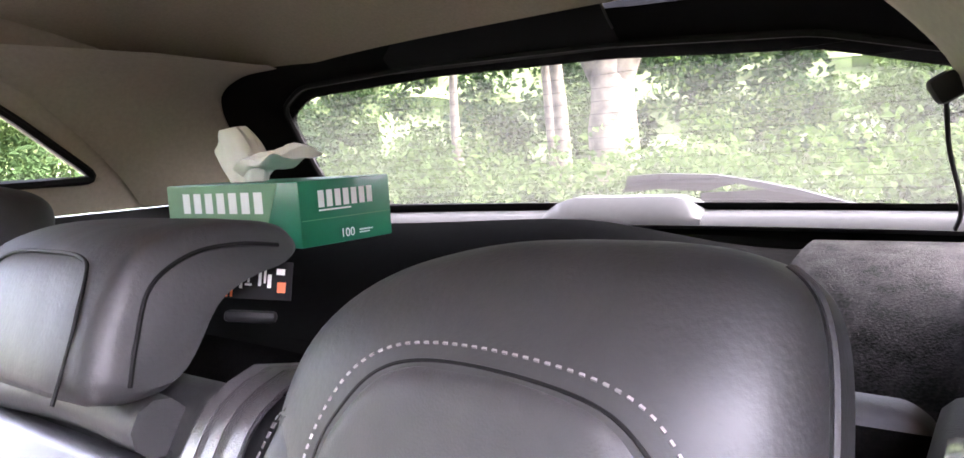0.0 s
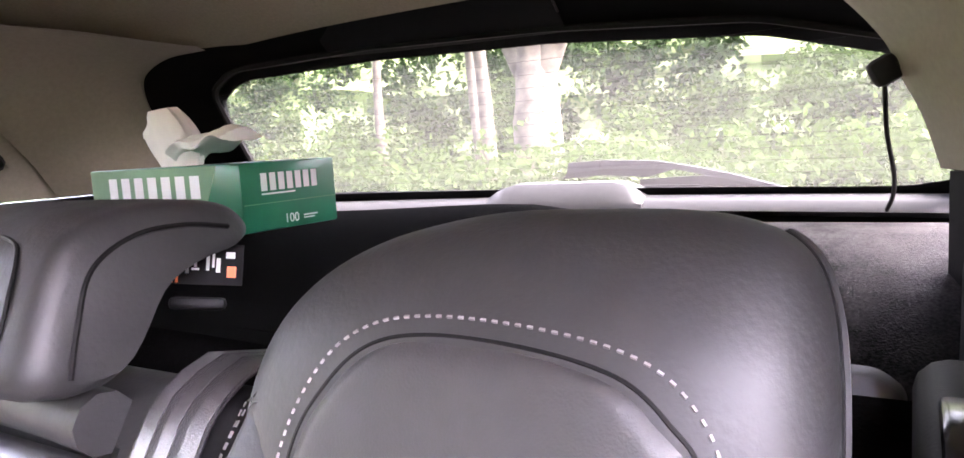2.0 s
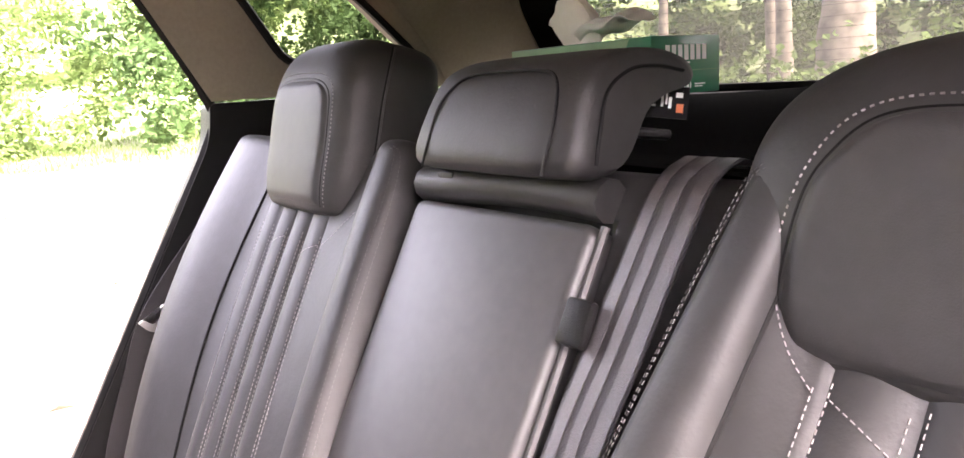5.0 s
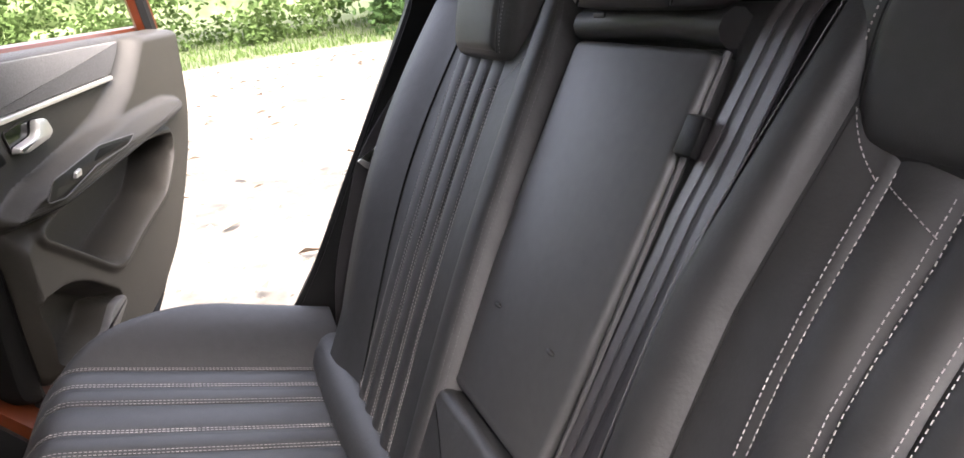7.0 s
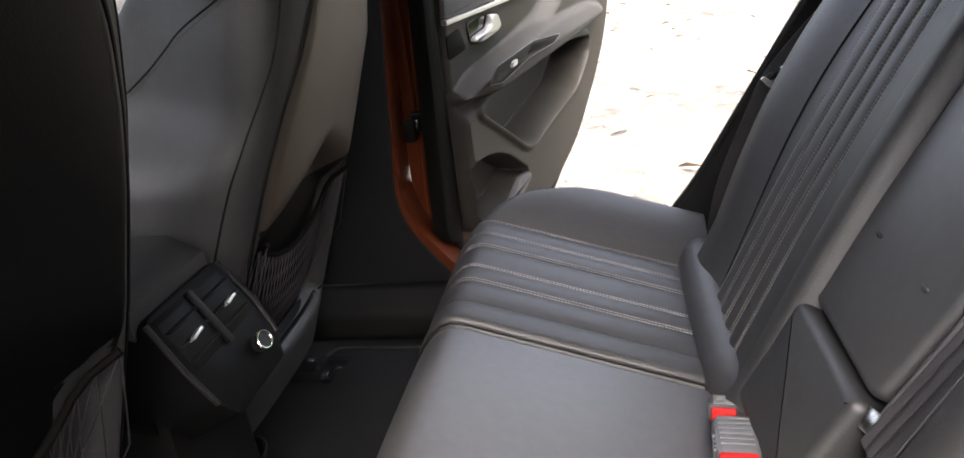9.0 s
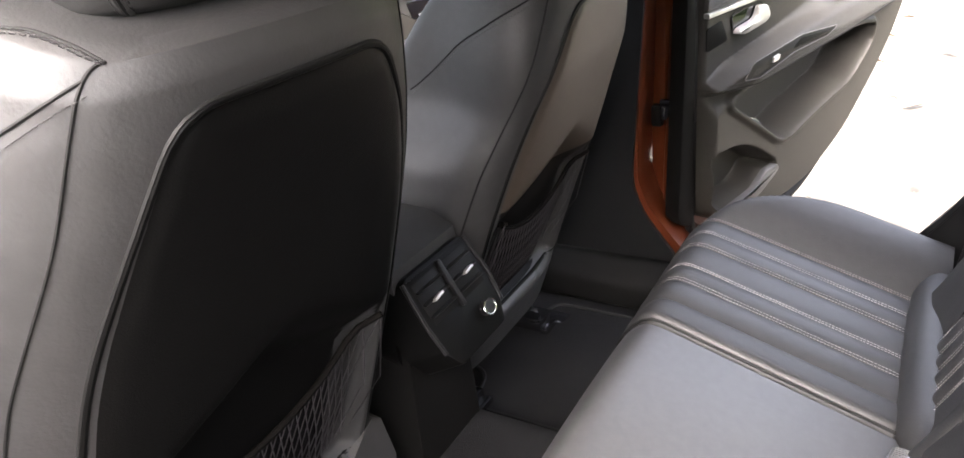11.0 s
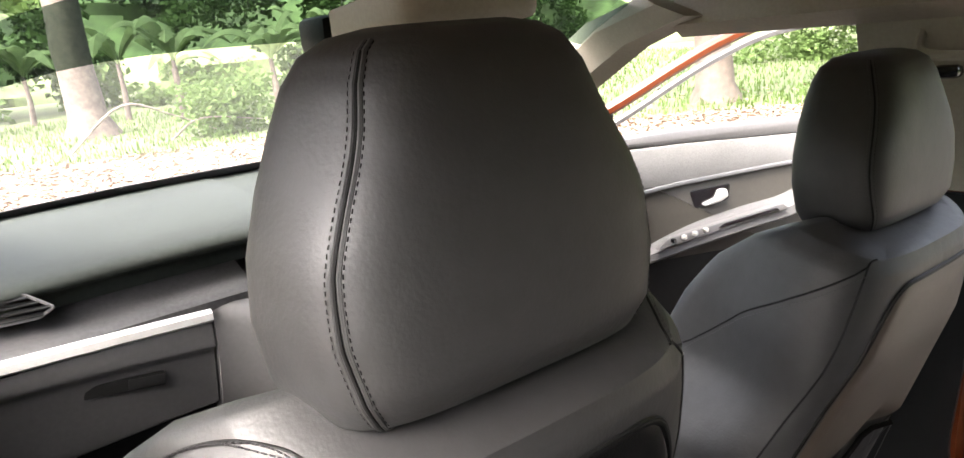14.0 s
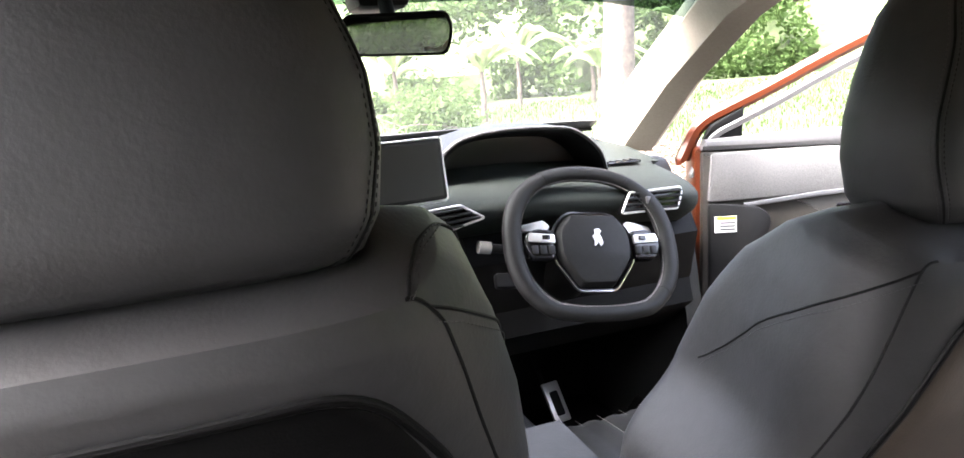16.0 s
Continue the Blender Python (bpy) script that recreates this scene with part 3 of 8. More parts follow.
# left rear pillar beside the tailgate, its dark lower end and the side panel below
inner_edge = spline([V(-0.330, -0.575, 1.375), V(-0.387, -0.57, 1.319), V(-0.421, -0.57, 1.277), V(-0.432, -0.57, 1.249), V(-0.449, -0.57, 1.213), V(-0.463, -0.57, 1.168)], 4)
rings = []
for p in inner_edge:
    zt = p.z + (0.07 if p.z > 1.3 else 0.07 * (p.z - 1.168) / 0.132)
    q = V(-0.69 + 0.15 * max(0, p.z - 1.2), -0.04, zt)
    rings.append([p + V(0.004, -0.014, 0), p + V(0.001, -0.004, 0), p, p + (q - p) * 0.35 + V(0.012, 0.012, 0), p + (q - p) * 0.7 + V(0.008, 0.006, 0), q, q + V(-0.03, -0.02, 0), p + V(-0.02, -0.05, 0)])
structure("pillar_rear_left", loft(rings), pillar_trim, "beige plastic trim on the pillar beside the tailgate")
# right rear pillar beside the tailgate
edge_in = spline([V(0.43, -0.552, 1.370), V(0.51, -0.553, 1.365), V(0.575, -0.565, 1.346), V(0.608, -0.588, 1.318), V(0.622, -0.612, 1.285), V(0.622, -0.64, 1.23), V(0.612, -0.66, 1.168)], 4)
edge_out = spline([V(side_x(z) - 0.004, y, z) for y, z in ((-0.24, 1.405), (-0.26, 1.388), (-0.29, 1.362), (-0.34, 1.330), (-0.40, 1.28), (-0.46, 1.22), (-0.50, 1.168))], 4)
rings = []
for p, q in zip(edge_in, edge_out):
    rings.append([p + V(-0.004, -0.014, 0), p + V(-0.001, -0.004, 0), p, p + (q - p) * 0.35 + V(-0.008, 0.006, 0.004), p + (q - p) * 0.7 + V(-0.006, 0.004, 0.002), q, q + V(0.02, -0.02, 0), p + V(0.02, -0.05, 0)])
structure("pillar_rear_right", loft(rings), pillar_trim, "beige plastic trim on the pillar beside the tailgate")
bm = loft([[p + V(0, 0, dz) for p in (V(-0.465, -0.572, 0), V(-0.55, -0.36, 0), V(-0.69, -0.04, 0), V(-0.73, -0.08, 0), V(-0.50, -0.62, 0))] for dz in (1.05, 1.166)])
structure("pillar_end_left", bm, black_trim, "black lower end of the pillar trim")
rings = []
for z, o in ((0.86, 0.010), (1.02, 0.004), (1.13, 0.0), (1.150, -0.004), (1.158, -0.014)):
    rings.append([V(-0.462 + o * 0.4, -0.31 - o, z), V(-0.464 + o * 0.4, -0.29, z), V(-0.53, -0.16, z), V(-0.66, 0.02, z), V(-0.70, 0.0, z), V(-0.50, -0.34, z)])
structure("side_panel_left", loft(rings), dark_plastic, "dark grey plastic panel beside the rear seat")
bm = slab(rounded([(-0.30, 0.95), (-0.438, 0.95), (-0.438, 1.078), (-0.425, 1.087), (-0.30, 1.090)], 0.006), lambda a, b, c: V(a, -0.262 + c - 0.25 * (b - 1.05), b), 0.02, 0.006)
structure("seat_latch_plate", bm, pale_plastic, "pale grey plastic plate beside the seat back")

# ---- rear bench ----
LEAN = math.atan(0.56)
UP = V(0, -math.sin(LEAN), math.cos(LEAN))
OUT = V(0, math.cos(LEAN), math.sin(LEAN))
FOOT = V(0, 0.150, 0.69)


def back_pt(x, v, h=0.0):
    return FOOT + V(x, 0, 0) + UP * v + OUT * h


def bump01(t):
    return math.sqrt(max(0.0, 1 - t * t))


def quilt(x0, x1, v0, v1, hf, nx=60, nv=30, depth=0.10, edge=0.018, bm=None, warp=lambda x, v: 0.0):
    """A padded panel on the backrest: rounded at its border, relief hf(x, v)."""
    bm = bm or bmesh.new()
    rows = []
    for j in range(nv + 1):
        v = v0 + (v1 - v0) * (0.5 - 0.5 * math.cos(math.pi * j / nv))
        row = []
        for i in range(nx + 1):
            x = x0 + (x1 - x0) * i / nx
            dx, dv = min(x - x0, x1 - x), min(v - v0, v1 - v)
            f = 0.0
            for d in (dx, dv):
                if d < edge:
                    f += edge * (1 - math.sqrt(max(0, 1 - (1 - d / edge) ** 2)))
            row.append(back_pt(x + warp(x, v), v, hf(x, v) - f))
        rows.append([bm.verts.new(p) for p in row])
    for a, b in zip(rows, rows[1:]):
        for i in range(nx):
            bm.faces.new((a[i], a[i + 1], b[i + 1], b[i]))
    rim = rows[0] + [r[-1] for r in rows[1:]] + rows[-1][-2::-1] + [r[0] for r in rows[-2:0:-1]]
    low = [bm.verts.new(p.co - OUT * depth) for p in rim]
    for i in range(len(rim)):
        j = (i + 1) % len(rim)
        bm.faces.new((rim[i], low[i], low[j], rim[j]))
    bm.faces.new(low)
    return bm


BOLSTER = {1: 0.168, -1: 0.184}
PLEATS = (0.264, 0.309, 0.350, 0.391, 0.432)


def lean_of(x, v):
    """How far the pleats and bolsters stray sideways at a height."""
    if x > 0.10:
        return 0.14 * (v - 0.2)
    if x < -0.14:
        f = max(0.0, min(1.0, (0.264 + x) / 0.08))
        return -0.17 * max(0.0, v - 0.25) * f * f * (3 - 2 * f)
    return 0.0



def seat_relief(k):
    def hf(x, v):
        ax = abs(x)
        h = 0.010 * math.sin(math.pi * max(0, min(1, (v + 0.1) / 0.6)))
        if k < 0:
            dent = min(1, max(0, (v - 0.22) / 0.14)) * min(1, max(0, (0.17 - abs(ax - 0.37)) / 0.10))
            h -= 0.018 * dent * dent * (3 - 2 * dent)
        if ax < BOLSTER[k] + 0.029:
            h += 0.022 * bump01((ax - BOLSTER[k]) / 0.031)
        elif ax < PLEATS[0]:
            h += 0.004
        elif ax < PLEATS[-1]:
            for p, q in zip(PLEATS, PLEATS[1:]):
                if p <= ax < q:
                    h += 0.008 * math.sin(math.pi * (ax - p) / (q - p)) ** 0.7
        else:
            u = min(1, (ax - PLEATS[-1]) / 0.12)
            h += (0.036 if k > 0 else 0.044) * math.sin(u * math.pi / 2) ** 2 * (0.45 + 0.55 * math.sin(math.pi * max(0, min(1, (v + 0.05) / 0.55))))
        return h
    return hf


def thread_on(hf, pts, parent, name="stitching", n=6, lift=0.0012, length=0.0026, gap=0.0019, r=0.0004, mt=None, bm=None):
    path = spline([V(x, v, 0) for x, v in pts], n)
    path = [back_pt(p.x + lean_of(p.x, p.y), p.y, hf(p.x, p.y) + lift) for p in path]
    return stitches(path, OUT, length, gap, r, bm)


def rear_outer_seat(k):
    inner, outer = k * (BOLSTER[k] - 0.03), k * (0.592 if k > 0 else 0.625)
    lo, hi = min(inner, outer), max(inner, outer)
    hf = seat_relief(k)
    t = thing("rear_passenger_seat", "black leather rear seat back with stitched vertical pleats", "car seat", "rear seats", FOOT + V(k * 0.4, 0, 0))
    off = Matrix.Translation(-t.location)
    bm = quilt(lo, hi, -0.16, 0.487, hf, 130, 44, warp=lean_of)
    bm.transform(off)
    part("backrest", bm, leather, t)

    def sew(pts, mt=thread):
        bm = thread_on(hf, pts, t, length=0.0030, gap=0.0020, r=0.00045)
        bm.transform(off)
        part("stitching", bm, mt, t, "grey stitching")
    for i, p in enumerate(PLEATS):
        for d in (-0.004, 0.004):
            sew([(k * (p + d), -0.12), (k * (p + d), 0.1), (k * (p + d), 0.366 if d > 0 else 0.36)])
    for a, c in zip(PLEATS[::2], PLEATS[1::2]):
        sew([(k * (a + 0.005), 0.358), (k * (a + c) / 2, 0.349), (k * (c - 0.004), 0.338)])
    sew([(k * 0.259, 0.360), (k * 0.238, 0.378), (k * 0.214, 0.402)])
    i0 = BOLSTER[k] - 0.027
    sew([(k * i0, -0.1), (k * i0, 0.2), (k * i0, 0.44), (k * (i0 + 0.015), 0.478)], grey_plastic)
    sew([(k * (i0 + 0.006), -0.1), (k * (i0 + 0.006), 0.2), (k * (i0 + 0.006), 0.44), (k * (i0 + 0.02), 0.476)], grey_plastic)
    for u in (BOLSTER[k] + 0.03, 0.44):
        w = 0.03 if u > 0.4 else 0.0
        path = []
        for i in range(41):
            v = -0.12 + 0.59 * i / 40
            x = k * (u + w * math.sin((v + 0.1) * 5))
            path.append(back_pt(x + lean_of(x, v), v, hf(x, v) + 0.0003))
        bm = tube(path, 0.0020, 6)
        bm.transform(off)
        part("seam", bm, piping_black, t)
    return t


rear_outer_seat(1)
rear_outer_seat(-1)

# middle backrest: strip, folding armrest, roll above it
mid = thing("middle_rear_seat", "black leather middle seat back with a folded-up armrest", "car seat", "rear seats", FOOT)
off = Matrix.Translation(-FOOT)
bm = quilt(-0.196, 0.160, -0.16, 0.482, lambda x, v: -0.012 - (0.02 if -0.088 < x < 0.152 and v < 0.436 else 0), 60, 30, 0.09)
bm.transform(off)
part("backrest", bm, leather, mid)


def arm_map(a, b, c):
    return back_pt(a, b, c)


arm_out = rounded([(-0.075, 0.034), (0.142, 0.034), (0.146, 0.430), (-0.086, 0.430)], [0.02, 0.02, 0.015, 0.015])
bm = slab(arm_out, lambda a, b, c: arm_map(a, b, c - 0.03 + 0.006 * math.sin(math.pi * (a + 0.086) / 0.232)), 0.036, 0.008, 3)
bm.transform(off)
armrest = part("armrest", bm, satin_leather, mid, "folded-up armrest in smooth black leather")
for x in (-0.03, 0.09):
    bm = bmesh.new()
    bmesh.ops.create_uvsphere(bm, u_segments=10, v_segments=6, radius=0.007, matrix=Matrix.Translation(back_pt(x, 0.14, 0.0085)) @ Matrix.Diagonal((1, 0.4, 0.4, 1)))
    bm.transform(off)
    part("button", bm, leather, armrest)
bm = slab(rounded([(-0.078, -0.12), (0.145, -0.12), (0.145, 0.028), (-0.074, 0.028)], 0.012), lambda a, b, c: arm_map(a, b, c - 0.03), 0.05, 0.012, 3)
bm.transform(off)
part("armrest_hinge_cover", bm, leather, mid)
bm = tube([back_pt(x, 0.450 + 0.003 * math.cos(x * 20), -0.002) for x in [-0.085 + 0.232 * i / 12 for i in range(13)]], 0.017, 10)
bm.transform(off)
part("roll", bm, leather, mid)
bm = box(back_pt(0.100, 0.452, 0.014), (0.022, 0.004, 0.006), 0.0015)
bm.transform(off)
part("pull_tab", bm, leather, mid)
bm = tube([back_pt(-0.088 + 0.008 * (0.43 - v), v, -0.002) for v in [0.02 + 0.41 * i / 20 for i in range(21)]], 0.0035, 6)
bm.transform(off)
part("piping", bm, grey_plastic, mid)
bm = box(back_pt(-0.099, 0.358, 0.008), (0.024, 0.010, 0.034), 0.003, m=Euler((LEAN, 0, 0)).to_matrix().to_4x4())
bm.transform(off)
part("belt_clip", bm, dark_plastic, mid, "small dark plastic belt clip")
bm = bmesh.new()
stitches([back_pt(-0.150 - 0.17 * max(0, v - 0.25), v, -0.011) for v in [0.0 + 0.5 * i / 10 for i in range(11)]], OUT, 0.0026, 0.0019, 0.0004, bm)
bm.transform(off)
part("stitching", bm, thread, mid, "pale grey stitching")

# black panel closing the boot behind the backrests
bm = slab([(-0.64, -0.16), (0.64, -0.16), (0.64, 0.53), (-0.64, 0.53)], lambda a, b, c: back_pt(a, b, -0.135 - c), 0.012)
structure("seat_back_panel", bm, black_fabric, "black fabric panel behind the rear backrests", smooth=False)

# middle belt coming over the backrest
belt = thing("seat_belt", "grey seat belt webbing with pale stripes over the backrest", "seat belt", "seat belts", back_pt(-0.14, 0.1, 0.01))
off = Matrix.Translation(-belt.location)


def belt_line(v):
    return -0.110 - 0.016 * min(1, max(0, v) / 0.34) - 0.09 * max(0, v - 0.30)


def belt_strip(a0, a1, lift):
    rows = []
    for i in range(41):
        v = 0.0 + 0.495 * i / 40
        h = lift + 0.001
        if v > 0.455:
            h -= (v - 0.455) ** 2 * 14
        tw = 0.02 * math.sin(v * 7)
        rows.append((back_pt(belt_line(v) + a0, v, h + tw * a0), back_pt(belt_line(v) + a1, v, h + tw * a1)))
    rows += [(a + V(0, -0.05, -0.012), b + V(0, -0.05, -0.012)) for a, b in rows[-1:]]
    return loft([[a, b, b - OUT * 0.0012, a - OUT * 0.0012] for a, b in rows])


bm = belt_strip(-0.0235, 0.0235, 0.0)
bm.transform(off)
part("webbing", bm, webbing_dark, belt)
for a0, a1 in ((-0.0215, -0.0105), (-0.0035, 0.0055), (0.0115, 0.021)):
    bm = belt_strip(a0, a1, 0.0006)
    bm.transform(off)
    part("stripe", bm, webbing, belt, "paler woven stripe")
bm = box(back_pt(-0.083, 0.02, 0.001), (0.018, 0.004, 0.024), 0.001, m=Euler((LEAN, 0, 0.5)).to_matrix().to_4x4())
bm.transform(off)
part("belt_tongue", bm, chrome, belt)

# ---- bench cushion ----
def cush_z(x, y):
    fade = max(0.0, min(1.0, (y - 0.215) / 0.05))
    fade = fade * fade * (3 - 2 * fade)
    z = 0.672 + 0.322 * (min(y, 0.60) - 0.62)
    d = y - 0.56
    if d > 0:
        z -= 0.08 * (d / 0.095) ** 2.8
    if x > 0.195:
        for p, q in zip(CPLEATS, CPLEATS[1:]):
            if p <= x < q:
                z += fade * 0.009 * math.sin(math.pi * (x - p) / (q - p)) ** 0.6
        if x > CPLEATS[-1]:
            z += 0.035 * math.sin(math.pi * min(1, (x - CPLEATS[-1]) / 0.14))
    elif x > -0.195:
        z += 0.006 * math.sin(math.pi * (x + 0.195) / 0.39)
    else:
        for p, q in zip(CPLEATS, CPLEATS[1:]):
            if p <= -x < q:
                z += fade * 0.009 * math.sin(math.pi * (-x - p) / (q - p)) ** 0.6
    e = 0.715 - abs(x)
    if e < 0.06:
        z -= 0.05 * (1 - max(0, e) / 0.06) ** 2
    return z


CPLEATS = (0.195, 0.262, 0.322, 0.372, 0.450, 0.500, 0.556)
cushion = thing("rear_seat_cushion", "black leather rear bench cushion with stitched pleats", "car seat", "rear seats", (0, 0.42, 0.5))
off = Matrix.Translation(-cushion.location)


def cushion_part(x0, x1, y0, nx):
    bm = bmesh.new()
    rows = []
    for j in range(41):
        y = y0 + (0.655 - y0) * j / 40
        rows.append([])
        for i in range(nx + 1):
            x = x0 + (x1 - x0) * i / nx
            cor = max(0, abs(x) - 0.54) ** 2 * 11
            yy = min(y, 0.655 - cor)
            dx = min(x - x0, x1 - x)
            f = 0.012 * max(0, 1 - dx / 0.012) ** 2
            rows[-1].append(bm.verts.new((x, yy, cush_z(x, yy + cor) - f)))
    for a, b in zip(rows, rows[1:]):
        for i in range(nx):
            bm.faces.new((a[i], a[i + 1], b[i + 1], b[i]))
    rim = rows[0] + [r[-1] for r in rows[1:]] + rows[-1][-2::-1] + [r[0] for r in rows[-2:0:-1]]
    low = [bm.verts.new((p.co.x, p.co.y - (0.05 if p.co.y > 0.6 else 0), 0.37)) for p in rim]
    for i in range(len(rim)):
        j = (i + 1) % len(rim)
        bm.faces.new((rim[i], low[i], low[j], rim[j]))
    bm.faces.new(low)
    bmesh.ops.remove_doubles(bm, verts=bm.verts[:], dist=1e-5)
    bm.transform(off)
    return bm


part("seat", cushion_part(0.197, 0.712, 0.195, 96), leather, cushion, "pleated right seat cushion in black leather")
part("seat", cushion_part(-0.193, 0.194, 0.205, 40), satin_leather, cushion, "smooth middle seat cushion in black leather")
part("seat", cushion_part(-0.712, -0.196, 0.195, 96), leather, cushion, "pleated left seat cushion in black leather")
for k in (1, -1):
    for p in CPLEATS[2:]:
        for d in (-0.0035, 0.0035):
            bm = stitches([V(k * (p + d), y, cush_z(k * (p + d), y) + 0.003) for y in [0.245 + 0.39 * i / 28 for i in range(29)]], V(0, -0.3, 1).normalized(), 0.0036, 0.0018, 0.0006)
            bm.transform(off)
            part("stitching", bm, thread, cushion, "pale grey stitching")
bm = tube([V(0.1955, y, cush_z(0.1955, y) + 0.001) for y in [0.23 + 0.42 * i / 30 for i in range(31)]], 0.0024, 6)
bm.transform(off)
part("piping", bm, piping_black, cushion)
for x0, x1 in ((0.155, 0.64), (-0.64, -0.16)):
    pts = [V(x0 + (x1 - x0) * i / 14, 0.208 + 0.006 * math.sin(math.pi * i / 14), 0.548 + 0.006 * math.sin(math.pi * i / 14)) for i in range(15)]
    bm = tube(pts, 0.042, 16, taper=lambda t: 0.7 + 0.3 * min(1, 14 * t, 14 * (1 - t)))
    bm.transform(off)
    part("rear_roll", bm, leather, cushion)

# buckles
def buckle(at, turn, size, label, shell_mat):
    t = thing("belt_buckle", label, "seat belt buckle", "belt buckles", at)
    m = V(*turn).to_track_quat("Y", "Z").to_matrix().to_4x4()
    bm = box((0, 0, 0), (0.036 * size, 0.06 * size, 0.024 * size), 0.006 * size, m=m)
    part("housing", bm, shell_mat, t)
    for k in range(4):
        for s in (-1, 1):
            bm = box(m @ V(s * 0.0175 * size, (0.020 - 0.007 * k) * size, 0), (0.0025 * size, 0.0025 * size, 0.018 * size), 0.0005, m=m)
            part("rib", bm, shell_mat, t)
    for k in range(6):
        bm = box(m @ V(0, (0.016 - 0.008 * k) * size, 0.0122 * size), (0.026 * size, 0.003 * size, 0.0018 * size), 0.0005, m=m)
        part("rib", bm, shell_mat, t)
    bm = box(m @ V(0, 0.027 * size, 0.001 * size), (0.031 * size, 0.012 * size, 0.019 * size), 0.003 * size, m=m)
    part("button", bm, red_plastic, t, "red release button")
    bm = box(m @ V(0, 0.0333 * size, -0.005 * size), (0.018 * size, 0.001, 0.0035 * size), 0, m=m)
    part("slot", bm, piping_black, t)
    bm = box(m @ V(0, -0.05 * size, -0.004), (0.026 * size, 0.07 * size, 0.008), 0.003, m=m)
    part("stalk", bm, webbing, t)
    return t


buckle(V(0.024, 0.240, 0.593), (-0.88, 0.06, 0.12), 1.35, "pale grey ribbed belt buckle with a red button", pale_plastic)
buckle(V(0.115, 0.240, 0.574), (-0.80, 0.1, 0.32), 0.95, "small belt buckle with a red button in the seat crease", grey_plastic)


# ---- rear headrests ----
def outer_headrest(cx, cy, cz, label, k):
    t = thing("rear_headrest", label, "headrest", "rear headrests", (cx, cy, cz))
    ax, tilt = V(0.78, 0, 0), radians(14)
    upv, fw = V(0, -math.sin(tilt), math.cos(tilt)), V(0, math.cos(tilt), math.sin(tilt))
    spec, prof = [], []
    if k < 0:
        ax = V(1, 0, 0)
        for v, xl, xr, hd, o in ((-0.088, -0.078, 0.080, 0.036, 0.008), (-0.080, -0.098, 0.102, 0.052, 0.006), (-0.060, -0.107, 0.118, 0.062, 0.003), (-0.03, -0.110, 0.126, 0.067, 0.0), (0.0, -0.110, 0.127, 0.069, 0.0), (0.03, -0.110, 0.124, 0.069, -0.002), (0.055, -0.109, 0.115, 0.067, -0.005), (0.075, -0.106, 0.100, 0.062, -0.010), (0.090, -0.100, 0.078, 0.054, -0.014), (0.100, -0.089, 0.053, 0.043, -0.018), (0.106, -0.072, 0.028, 0.031, -0.020), (0.109, -0.048, 0.004, 0.016, -0.022)):
            prof.append((V(v, (xr - xl) / 2, hd), V(o, (xl + xr) / 2, 0)))
    else:
        for v, hw, hd, o in ((-0.095, 0.10, 0.035, 0.012), (-0.088, 0.118, 0.050, 0.010), (-0.06, 0.130, 0.060, 0.004), (-0.02, 0.136, 0.064, 0.0), (0.03, 0.136, 0.066, -0.002), (0.06, 0.132, 0.066, -0.006), (0.085, 0.121, 0.062, -0.012), (0.100, 0.104, 0.053, -0.018), (0.109, 0.080, 0.038, -0.022), (0.112, 0.045, 0.020, -0.024)):
            prof.append((V(v, hw, hd * 1.06), V(o, 0, 0)))
    for q, o in zip(spline([p[0] for p in prof], 4), spline([p[1] for p in prof], 4)):
        spec.append((upv * q.x + fw * o.x + ax * o.y, q.y, q.z, 3.8, ax, fw))
    part("cushion", pillow(spec, 48), leather, t)

    rows = [(q[0].dot(upv), q[1], q[2], q[0].dot(fw), q[0].dot(ax) / ax.length ** 2) for q in spec]

    def face(a, b, c=0.0):
        for p, q in zip(rows, rows[1:]):
            if p[0] <= b <= q[0]:
                f = (b - p[0]) / (q[0] - p[0])
                hw, hd, o, mid_ = (p[i] + (q[i] - p[i]) * f for i in (1, 2, 3, 4))
                return ax * a + upv * b + fw * (o + c + hd * (1 - min(1, abs(a - mid_) / hw) ** 3.8) ** (1 / 3.8))
        return ax * a + upv * b + fw * (c + 0.055)
    if k < 0:
        sew = [(0.080, -0.078), (0.086, -0.045), (0.078, 0.008), (0.064, 0.040), (0.046, 0.056), (0.020, 0.062), (-0.022, 0.061), (-0.056, 0.055), (-0.074, 0.043), (-0.084, 0.022), (-0.088, -0.02), (-0.084, -0.078)]
    else:
        sew = [(-0.096, -0.085), (-0.101, 0.0), (-0.085, 0.052), (0.0, 0.062), (0.085, 0.052), (0.101, 0.0), (0.096, -0.085)]

    def inset(d):
        return [(a * (1 - d / 0.09), b - d if b > 0.03 else b) for a, b in sew]
    outl = [(p.x, p.y) for p in spline([V(a, b, 0) for a, b in inset(0.0085)], 8)]
    bm = patch(outl, lambda a, b, c: face(a, b, c - 0.0006), 0.0036, 0.010, 40, 40)
    part("front_panel", bm, leather_smooth, t, "smooth inset front panel")
    path = spline([V(a, b, 0) for a, b in sew], 10)
    part("stitching", stitches([face(p.x, p.y, 0.0002) for p in path], fw, 0.0021, 0.0024, 0.00065), thread, t, "pale grey stitching")
    path = spline([V(a, b, 0) for a, b in inset(0.0065)], 8)
